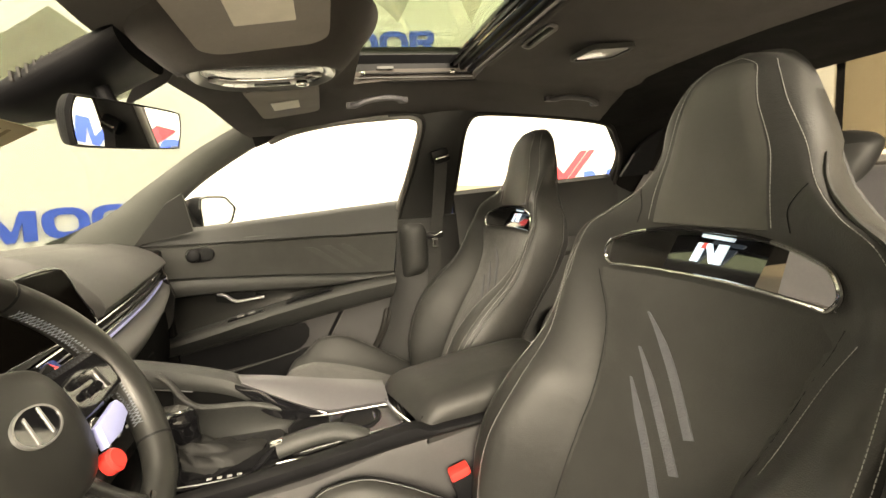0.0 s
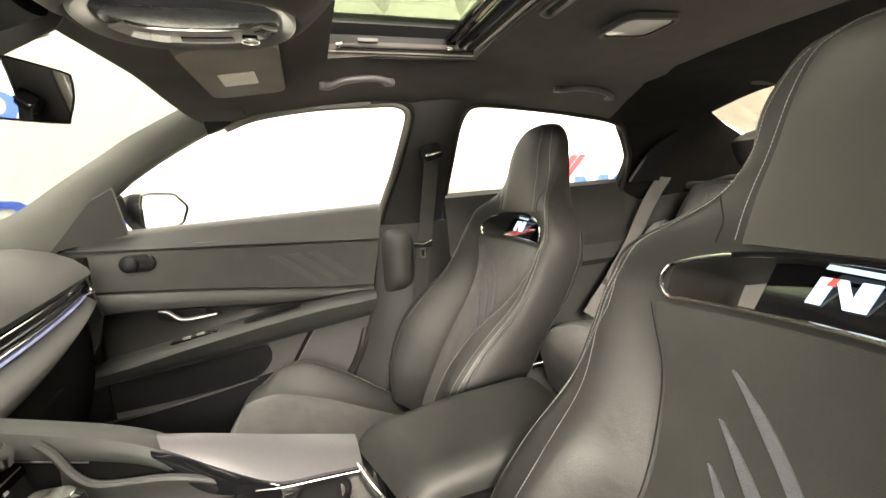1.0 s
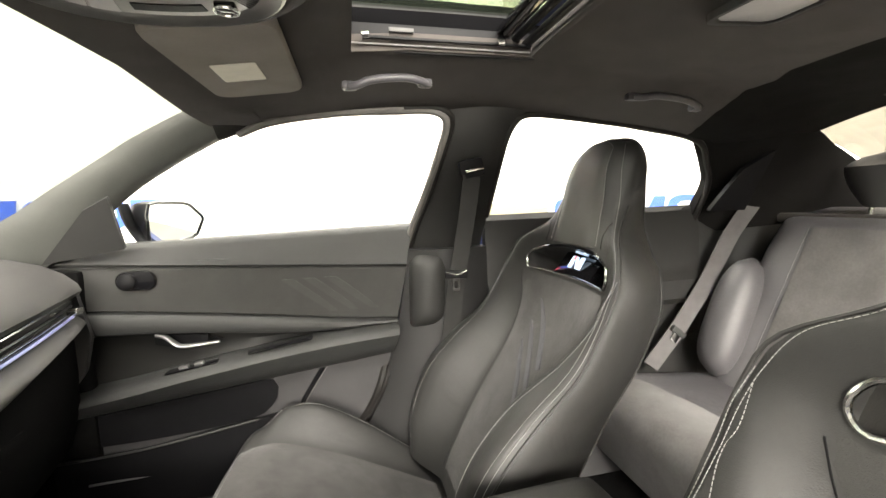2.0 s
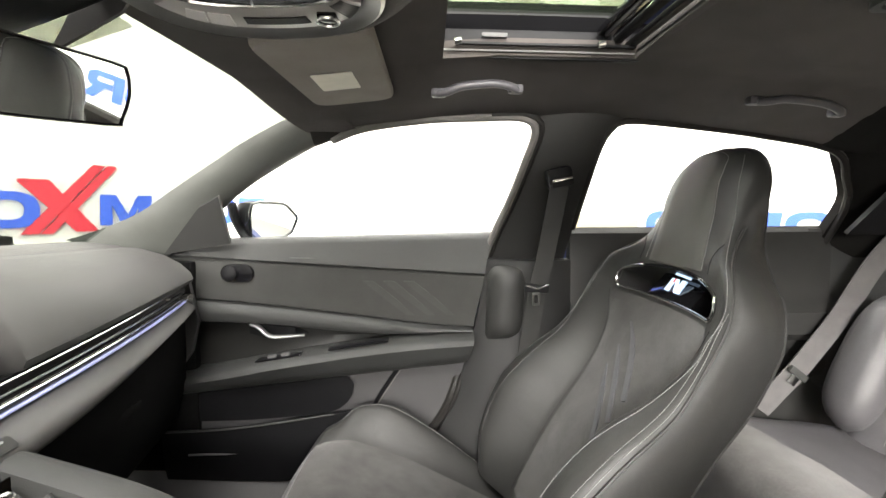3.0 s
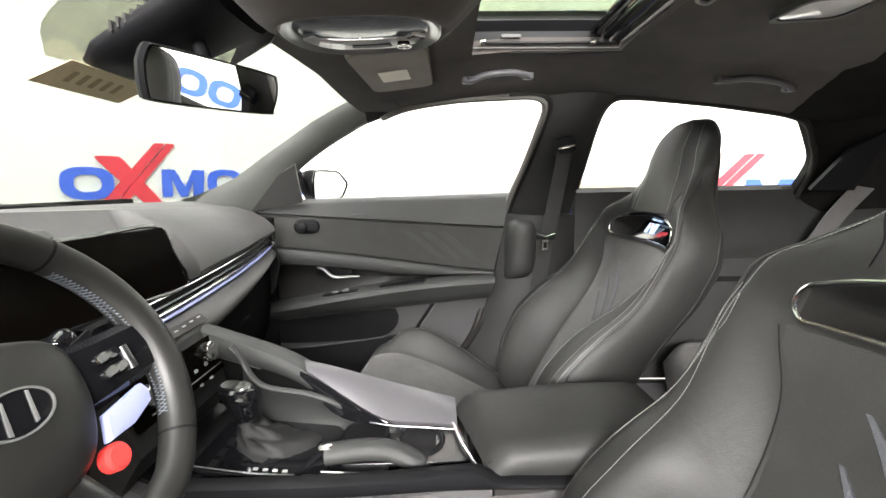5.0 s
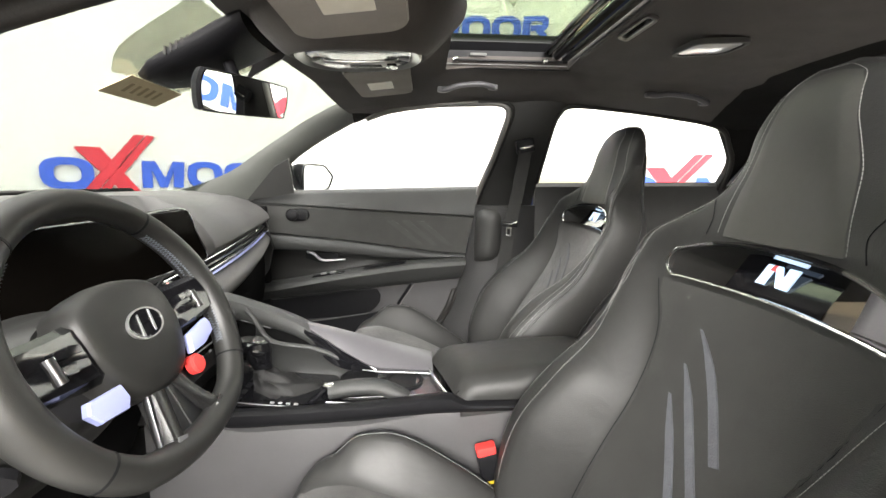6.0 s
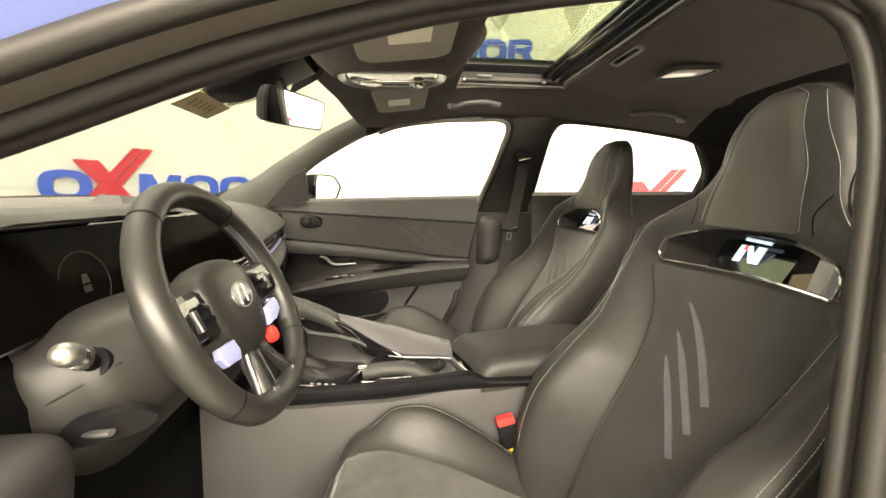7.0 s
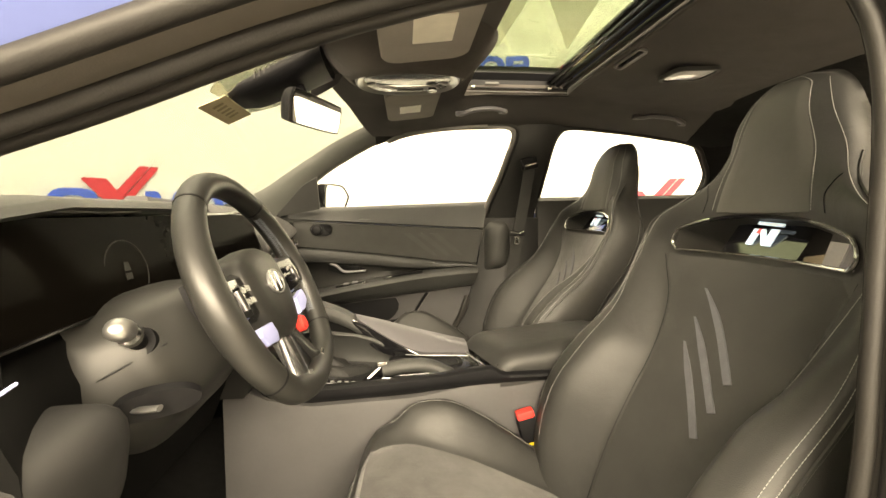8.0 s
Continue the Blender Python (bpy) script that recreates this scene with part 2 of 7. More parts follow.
def curve_table(x, rows):
    """Value at x on a rounded curve through rows of (x, value)."""
    if x <= rows[0][0]:
        return rows[0][1]
    if x >= rows[-1][0]:
        return rows[-1][1]
    slopes = [(b[1] - a[1]) / (b[0] - a[0]) for a, b in zip(rows, rows[1:])]
    tangent = [slopes[0]] + [0.0 if p * q <= 0 else 2 * p * q / (p + q) for p, q in zip(slopes, slopes[1:])] + [slopes[-1]]
    for k, ((x0, v0), (x1, v1)) in enumerate(zip(rows, rows[1:])):
        if x <= x1:
            w = x1 - x0
            f = (x - x0) / w
            return v0 * (1 + 2 * f) * (1 - f) ** 2 + tangent[k] * w * f * (1 - f) ** 2 + v1 * f * f * (3 - 2 * f) + tangent[k + 1] * w * f * f * (f - 1)


def along(points, n):
    """n points spread evenly along a Catmull-Rom curve."""
    p = [Vector(q) for q in points]
    p = [p[0] * 2 - p[1], *p, p[-1] * 2 - p[-2]]
    fine = []
    for i in range(1, len(p) - 2):
        for k in range(12):
            f = k / 12
            a, b, c, d = p[i - 1], p[i], p[i + 1], p[i + 2]
            fine.append(0.5 * (2 * b + (c - a) * f + (2 * a - 5 * b + 4 * c - d) * f * f + (3 * b - a - 3 * c + d) * f ** 3))
    fine.append(p[-2])
    run = [0.0]
    for a, b in zip(fine, fine[1:]):
        run.append(run[-1] + (b - a).length)
    out, j = [], 0
    for k in range(n):
        s = run[-1] * k / (n - 1)
        while j < len(run) - 2 and run[j + 1] < s:
            j += 1
        f = (s - run[j]) / max(1e-9, run[j + 1] - run[j])
        out.append(fine[j].lerp(fine[j + 1], min(1, max(0, f))))
    return out


def thing(name, base, label, category, group="", kind=""):
    o = new(name)
    o.empty_display_size = 0.05
    o.location = base
    return tagged(o, label, category, group, kind)


def part(name, bm, mat, parent=None, label="", sharp=38, smooth=True):
    bm.normal_update()
    if smooth:
        for f in bm.faces:
            f.smooth = True
        for e in bm.edges:
            if len(e.link_faces) == 2 and e.calc_face_angle(0) > radians(sharp):
                e.smooth = False
    me = bpy.data.meshes.new(name)
    bm.to_mesh(me)
    bm.free()
    me.materials.append(mat)
    ob = new(name, me)
    if parent:
        ob.parent = parent
        if parent.parent is None:
            ob.matrix_parent_inverse = Matrix.Translation(-parent.location)
    if label:
        ob["label"] = label
    return ob


def structure(name, bm, mat, label, category, sharp=38):
    return tagged(part(name, bm, mat, sharp=sharp), label, category, kind="structure")


def two_sheets(nu, nv, front, back, skip=None):
    """A closed slab between two grids of points; skip(i, j) leaves holes through it."""
    bm = bmesh.new()
    a = [[bm.verts.new(front(i, j)) for j in range(nv + 1)] for i in range(nu + 1)]
    b = [[bm.verts.new(back(i, j)) for j in range(nv + 1)] for i in range(nu + 1)]
    edges = {}
    for i in range(nu):
        for j in range(nv):
            if skip and skip(i, j):
                continue
            k = [(i, j), (i + 1, j), (i + 1, j + 1), (i, j + 1)]
            bm.faces.new([a[p][q] for p, q in k])
            bm.faces.new([b[p][q] for p, q in reversed(k)])
            for m in range(4):
                e = (k[m], k[(m + 1) % 4])
                if (e[1], e[0]) in edges:
                    del edges[(e[1], e[0])]
                else:
                    edges[e] = 1
    for (p, q) in edges:
        bm.faces.new([a[q[0]][q[1]], a[p[0]][p[1]], b[p[0]][p[1]], b[q[0]][q[1]]])
    for v in [v for v in bm.verts if not v.link_faces]:
        bm.verts.remove(v)
    bmesh.ops.recalc_face_normals(bm, faces=bm.faces[:])
    return bm


def strip(curve_a, curve_b, n, thick, nv=4, bow=0.0, side=None):
    """A slab between two curves, bowed towards `side` in its middle."""
    pa, pb = along(curve_a, n + 1), along(curve_b, n + 1)
    side = Vector(side or (0, -1, 0))

    def f(i, j):
        t = j / nv
        return pa[i].lerp(pb[i], t) + side * (bow * 4 * t * (1 - t))
    return two_sheets(n, nv, f, lambda i, j: f(i, j) - side * thick)


def loft(rings, cap=True):
    """Skins closed rings of equal length."""
    bm = bmesh.new()
    vs = [[bm.verts.new(p) for p in r] for r in rings]
    n = len(rings[0])
    for r0, r1 in zip(vs, vs[1:]):
        for k in range(n):
            bm.faces.new([r0[k], r0[(k + 1) % n], r1[(k + 1) % n], r1[k]])
    if cap:
        bm.faces.new(list(reversed(vs[0])))
        bm.faces.new(vs[-1])
    bmesh.ops.recalc_face_normals(bm, faces=bm.faces[:])
    return bm


def axes_along(path, closed=False):
    out, up = [], None
    for i, p in enumerate(path):
        if closed:
            t = (path[(i + 1) % len(path)] - path[i - 1]).normalized()
        else:
            t = (path[min(i + 1, len(path) - 1)] - path[max(i - 1, 0)]).normalized()
        if up is None:
            up = Vector((0, 0, 1)) if abs(t.z) < 0.9 else Vector((1, 0, 0))
        s = t.cross(up).normalized()
        up = s.cross(t).normalized()
        out.append((s, up))
    return out


def tube(path, radius, sides=10, closed=False, flat=1.0):
    """A round (or flattened) rod along points; radius may be a function of 0..1."""
    path = [Vector(p) for p in path]
    ax = axes_along(path, closed)
    rings = []
    for i, (p, (s, u)) in enumerate(zip(path, ax)):
        r = radius(i / (len(path) - 1)) if callable(radius) else radius
        rings.append([p + s * (r * math.cos(2 * math.pi * k / sides)) + u * (r * flat * math.sin(2 * math.pi * k / sides)) for k in range(sides)])
    if closed:
        rings.append(rings[0])
    bm = loft(rings, cap=not closed)
    if closed:
        bmesh.ops.remove_doubles(bm, verts=bm.verts[:], dist=1e-6)
    return bm


def box(size, bevel=0.004, m=None, segments=2):
    bm = bmesh.new()
    bmesh.ops.create_cube(bm, size=1)
    bmesh.ops.scale(bm, vec=size, verts=bm.verts[:])
    if bevel:
        bmesh.ops.bevel(bm, geom=bm.edges[:], offset=min(bevel, min(size) * 0.45), segments=segments, profile=0.6, affect="EDGES")
    if m:
        bmesh.ops.transform(bm, matrix=m, verts=bm.verts[:])
    return bm


def round_outline(w, h, r, n=5):
    """A rounded rectangle round the origin as 2D points."""
    out = []
    for cx, cy, a0 in ((w / 2 - r, h / 2 - r, 0), (-w / 2 + r, h / 2 - r, 90), (-w / 2 + r, -h / 2 + r, 180), (w / 2 - r, -h / 2 + r, 270)):
        for k in range(n + 1):
            a = radians(a0 + 90 * k / n)
            out.append((cx + r * math.cos(a), cy + r * math.sin(a)))
    return out


def plate(outline, thick, m, bevel=0.0, dome=0.0):
    """A 2D outline made into a plate in the pose m (local z is its front)."""
    c = Vector((sum(p[0] for p in outline) / len(outline), sum(p[1] for p in outline) / len(outline), 0))

    def ring(s, z):
        return [m @ (c + (Vector((x, y, 0)) - c) * s + Vector((0, 0, z))) for x, y in outline]
    size = max((Vector((x, y, 0)) - c).length for x, y in outline)
    k = 1 - bevel / size if bevel else 1
    rings = [ring(k, 0), ring(1, bevel), ring(1, thick - bevel), ring(k, thick)] if bevel else [ring(1, 0), ring(1, thick)]
    if dome:
        rings += [ring(k * 0.75, thick + dome * 0.5), ring(k * 0.4, thick + dome * 0.9), ring(k * 0.12, thick + dome)]
    return loft(rings)


def facing(at, normal, up=(0, 0, 1)):
    """A pose whose z looks along normal and whose y points up."""
    z = Vector(normal).normalized()
    x = Vector(up).cross(z).normalized()
    y = z.cross(x)
    return Matrix.Translation(at) @ Matrix((x, y, z)).transposed().to_4x4()


def joined(meshes):
    bm = bmesh.new()
    for one in meshes:
        me = bpy.data.meshes.new("join")
        one.to_mesh(me)
        one.free()
        bm.from_mesh(me)
        bpy.data.meshes.remove(me)
    return bm


def stitches(lines, step=0.0050, long=0.0038, r=0.00042):
    """Short threads one after the other along the given curves."""
    verts, faces = [], []
    for line in lines:
        length = sum((Vector(b) - Vector(a)).length for a, b in zip(line, line[1:]))
        pts = along(line, max(4, int(length / step) * 4 + 1))
        for i in range(0, len(pts) - 3, 4):
            a, b = pts[i], pts[i + 3]
            t = (b - a).normalized()
            b = a + t * min(long, (b - a).length)
            s = t.orthogonal().normalized()
            u = t.cross(s)
            k = len(verts)
            for p in (a, b):
                verts += [p + s * r, p + u * r, p - s * r, p - u * r]
            for q in range(4):
                faces.append((k + q, k + (q + 1) % 4, k + 4 + (q + 1) % 4, k + 4 + q))
    bm = bmesh.new()
    vs = [bm.verts.new(v) for v in verts]
    for f in faces:
        bm.faces.new([vs[i] for i in f])
    return bm


# ---- the booth ----
R_WALL, H_WALL = 3.5, 3.45


def ring_wall(a0, a1, r, z0, z1, thick, n):
    bm = two_sheets(n, 6, lambda i, j: Vector((r * math.cos(lerp(a0, a1, i / n)), r * math.sin(lerp(a0, a1, i / n)), lerp(z0, z1, j / 6))),
                    lambda i, j: Vector(((r + thick) * math.cos(lerp(a0, a1, i / n)), (r + thick) * math.sin(lerp(a0, a1, i / n)), lerp(z0, z1, j / 6))))
    return bm


structure("wall_white", ring_wall(radians(24), radians(238), R_WALL, 0, H_WALL, 0.08, 96), WALL, "curved white wall of the round photo booth", "wall")
# sector never in view, made grey to darken what the interior reflects
structure("wall_unseen_grey", ring_wall(radians(238), radians(300), R_WALL, 0, H_WALL, 0.08, 30), WALL_GREY, "unseen grey wall sector added to darken reflections in the car", "wall")
structure("wall_tan", ring_wall(radians(-60), radians(24), R_WALL + 0.5, 0, H_WALL, 0.08, 36), TAN, "tan painted wall behind the car", "wall")
bm = bmesh.new()
bmesh.ops.create_circle(bm, cap_ends=True, segments=96, radius=4.2)
structure("ground", bm, FLOORM, "grey turntable floor of the booth", "floor")
bm = bmesh.new()
bmesh.ops.create_circle(bm, cap_ends=True, segments=96, radius=4.2, matrix=Matrix.Translation((0, 0, H_WALL)))
structure("ceiling", bm, CEIL, "plain white booth ceiling", "ceiling")
# beige wedge of unknown kind, placed and sloped to fit the camera's view
part_ = plate([(-0.55, 0), (0.55, 0), (0.55, 0.02), (-0.55, 0.12)], 0.03, facing((0.85, 3.2, 0.935), (-0.15, -1, 0)))
structure("wall_beige_wedge", joined([part_, plate([(-0.55, -0.93), (0.55, -0.93), (0.55, 0), (-0.55, 0)], 0.03, facing((0.85, 3.2, 0.935), (-0.15, -1, 0)))]), BEIGE, "low beige wedge before the white wall, shaped to fit the view", "partition")
for tri_ in (((1.128, 3.32), (0.45, 2.1), (0.95, 2.1)), ((0.386, 3.32), (-0.3, 2.2), (0.42, 2.2))):
    bm = bmesh.new()
    lo = [bm.verts.new((x, y, 2.6)) for x, y in tri_]
    hi = [bm.verts.new((x, y, 2.63)) for x, y in tri_]
    bm.faces.new(lo)
    for k in range(3):
        bm.faces.new([lo[k], lo[(k + 1) % 3], hi[(k + 1) % 3], hi[k]])
    bmesh.ops.recalc_face_normals(bm, faces=bm.faces[:])
    tagged(part("ceiling_panel", bm, PANEL), "triangular cream panel hung under the booth ceiling", "ceiling light", "ceiling panels", "structure")


def oval_ring(w, h, t, n=28):
    def pts(a, b):
        return [(math.copysign(abs(math.cos(q)) ** 0.75, math.cos(q)) * a, math.copysign(abs(math.sin(q)) ** 0.75, math.sin(q)) * b) for q in (2 * math.pi * k / n for k in range(n))]
    return pts(w / 2, h / 2), pts(w / 2 - t, h / 2 - t * 0.72)


def ring_plate(outer, inner, thick, m):
    bm = bmesh.new()
    n = len(outer)
    v = [[bm.verts.new(m @ Vector((x, y, z))) for x, y in o] for o, z in ((outer, 0), (outer, thick), (inner, thick), (inner, 0))]
    for a in range(4):
        for k in range(n):
            bm.faces.new([v[a][k], v[a][(k + 1) % n], v[(a + 1) % 4][(k + 1) % n], v[(a + 1) % 4][k]])
    bmesh.ops.recalc_face_normals(bm, faces=bm.faces[:])
    return bm


def wall_sign(azimuth, z, size=1.0, small=False):
    """A row of plain blue rings, bars and a red cross on the wall; azimuth: the first ring's middle."""
    H = 0.225 * size
    sign = thing("wall_sign", (R_WALL * math.cos(radians(azimuth)), R_WALL * math.sin(radians(azimuth)), z), "raised blue rings and bars with a red cross", "wall sign", "wall signs")

    def m(u):
        a = radians(azimuth) - u * size / R_WALL
        p = (0.995 * R_WALL * math.cos(a), 0.995 * R_WALL * math.sin(a), z + H / 2)
        return facing(p, (-math.cos(a), -math.sin(a), 0)) @ Matrix.Diagonal((size, size, 1, 1))
    part("ring", ring_plate(*oval_ring(0.31, 0.235, 0.075), 0.012, m(0.0)), SIGN_BLUE, sign)
    part("ring", ring_plate(*oval_ring(0.285, 0.235, 0.07), 0.012, m(0.945)), SIGN_BLUE, sign)
    part("ring", ring_plate(*oval_ring(0.285, 0.235, 0.07), 0.012, m(1.245)), SIGN_BLUE, sign)
    part("long_bar", plate([(-0.215, -0.16), (-0.13, -0.16), (0.245, 0.315), (0.175, 0.315)], 0.016, m(0.27)), SIGN_RED, sign)
    part("long_bar", plate([(-0.118, -0.16), (-0.06, -0.16), (0.31, 0.305), (0.30, 0.315), (0.257, 0.315)], 0.016, m(0.27)), SIGN_RED, sign)
    part("short_bar", plate([(-0.20, 0.2), (-0.06, 0.2), (0.185, -0.15), (0.06, -0.15), (-0.215, 0.19)], 0.013, m(0.27)), SIGN_RED, sign)
    part("zigzag_block", plate([(-0.155, -0.11), (-0.145, 0.11), (-0.055, 0.11), (0.012, -0.035), (0.075, 0.11), (0.165, 0.11), (0.14, -0.11), (0.065, -0.11), (0.078, 0.03), (0.02, -0.11), (-0.03, -0.11), (-0.08, 0.035), (-0.085, -0.11)], 0.012, m(0.62)), SIGN_BLUE, sign)
    part("upright_bar", plate([(-0.13, -0.11), (-0.12, 0.11), (-0.05, 0.11), (-0.06, -0.11)], 0.012, m(1.53)), SIGN_BLUE, sign)
    part("half_ring", ring_plate([(-0.05, 0.11), (0.08, 0.11), (0.12, 0.08), (0.12, 0.01), (0.09, -0.02), (-0.05, -0.02)], [(-0.045, 0.065), (0.05, 0.065), (0.06, 0.055), (0.06, 0.035), (0.05, 0.025), (-0.045, 0.025)], 0.012, m(1.53)), SIGN_BLUE, sign)
    part("leg_bar", plate([(0.0, -0.02), (0.06, -0.11), (0.14, -0.11), (0.075, -0.02)], 0.012, m(1.53)), SIGN_BLUE, sign)
    for k in range(9 if small else 0):
        part("small_bar", plate([(-0.03, -0.022), (-0.03, 0.022), (0.03, 0.022), (0.03, -0.022)], 0.008, m(0.75 + 0.085 * k) @ Matrix.Translation((0, -0.175, 0))), SIGN_GREY, sign)
    return sign


wall_sign(144.2, 0.90, 0.905)
wall_sign(62.2, 0.81)
wall_sign(104.6, 2.34, small=True)
wall_sign(186.0, 2.34, small=True)

# ---- the car's shell ----
GLASS_TOP = [(-0.936, 1.054), (-0.791, 1.145), (-0.695, 1.187), (-0.575, 1.223), (-0.433, 1.243), (-0.294, 1.25), (-0.211, 1.252), (-0.183, 1.243), (-0.173, 1.228)]


def side_y(z, off=0.0):
    return 0.745 - 0.5 * (z - 0.966) - off


def on_side(pts, off=0.0, s=1):
    return [(x, s * side_y(z, off), z) for x, z in pts]


def roof_z(x, y):
    zc = table(x, [(-0.80, 1.268), (-0.6, 1.288), (-0.3, 1.315), (-0.04, 1.315), (0.15, 1.292), (0.45, 1.272), (0.8, 1.262), (0.93, 1.252)])
    top = table(x, [(-0.8, 1.22), (-0.6, 1.232), (-0.3, 1.262), (0.05, 1.262), (0.4, 1.235), (0.7, 1.19), (0.93, 1.186)])
    e = abs(y)
    f = min(1, max(0, (e - 0.30) / 0.31))
    return lerp(zc, top, f * f * (3 - 2 * f)) - 0.012 * (e / 0.6) ** 2


HX0, HX1, HY = -0.40, -0.055, 0.355
xs = [-0.80, -0.74, -0.68, -0.6, -0.5, -0.45, HX0 - 0.02, HX0, -0.3, -0.2, -0.12, HX1, HX1 + 0.02, 0.05, 0.15, 0.25, 0.35, 0.5, 0.65, 0.8, 0.87, 0.93]
ys = [-0.615, -0.6, -0.57, -0.52, -0.46, -0.4, -HY - 0.015, -HY, -0.25, -0.12, 0, 0.12, 0.25, HY, HY + 0.015, 0.4, 0.46, 0.52, 0.57, 0.6, 0.615]


def roof_x(x, y):
    return x + (0.085 * (abs(y) / 0.57) ** 2 if x < -0.65 else 0) - 0.063 * (abs(y) / 0.49) ** 2 * max(0, (x - 0.65) / 0.28)


def roof_skip(i, j):
    return HX0 - 1e-6 <= xs[i] < HX1 - 1e-6 and -HY - 1e-6 <= ys[j] < HY - 1e-6


bm = two_sheets(len(xs) - 1, len(ys) - 1, lambda i, j: Vector((roof_x(xs[i], ys[j]), ys[j], roof_z(xs[i], ys[j]))), lambda i, j: Vector((roof_x(xs[i], ys[j]), ys[j], roof_z(xs[i], ys[j]) + 0.03)), roof_skip)
structure("ceiling_headliner", bm, HEADLINER, "dark cloth headliner with an open sunroof bay", "headliner", sharp=55)
# black sheet for the shade between the lit headliner and the rear window


def rear_shade_pt(i, j, up):
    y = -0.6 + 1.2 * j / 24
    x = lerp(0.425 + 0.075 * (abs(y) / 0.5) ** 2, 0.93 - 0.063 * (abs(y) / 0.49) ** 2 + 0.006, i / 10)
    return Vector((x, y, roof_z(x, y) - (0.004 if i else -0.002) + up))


structure("wall_rear_shade", two_sheets(10, 24, lambda i, j: rear_shade_pt(i, j, 0), lambda i, j: rear_shade_pt(i, j, 0.006)), SHADE_CLOTH, "black sheet standing in for shade on the rear headliner", "rear header", sharp=55)
# painted roof skin above, open over the bay
bm = two_sheets(len(xs) - 1, len(ys) - 1, lambda i, j: Vector((roof_x(xs[i], ys[j]), ys[j] * 1.04, roof_z(xs[i], ys[j]) + 0.055)), lambda i, j: Vector((roof_x(xs[i], ys[j]), ys[j] * 1.04, roof_z(xs[i], ys[j]) + 0.062)), roof_skip)
structure("roof", bm, PAINT, "pale blue painted car roof skin", "car roof")

# driver's door opening: cloth-covered seal, black flange and painted outer frame
ring_in = [(-1.25, -0.665, 0.858), (-1.0, -0.65, 0.945), (-0.839, -0.65, 0.999), (-0.703, -0.65, 1.051), (-0.617, -0.65, 1.079), (-0.523, -0.65, 1.103), (-0.40, -0.655, 1.122), (-0.32, -0.668, 1.124), (-0.272, -0.68, 1.113), (-0.246, -0.688, 1.096), (-0.233, -0.694, 1.062), (-0.226, -0.70, 1.0), (-0.222, -0.70, 0.9), (-0.226, -0.705, 0.8), (-0.232, -0.71, 0.7), (-0.25, -0.71, 0.58), (-0.30, -0.705, 0.46), (-0.41, -0.70, 0.37)]


def pushed(pts, out, up):
    """The ring moved outward and away from its middle."""
    c = Vector((-0.72, 0, 0.75))
    res = []
    for x, y, z in pts:
        d = Vector((x, 0, z)) - c
        d.normalize()
        res.append((x + d.x * up, y - out, z + d.z * up))
    return res


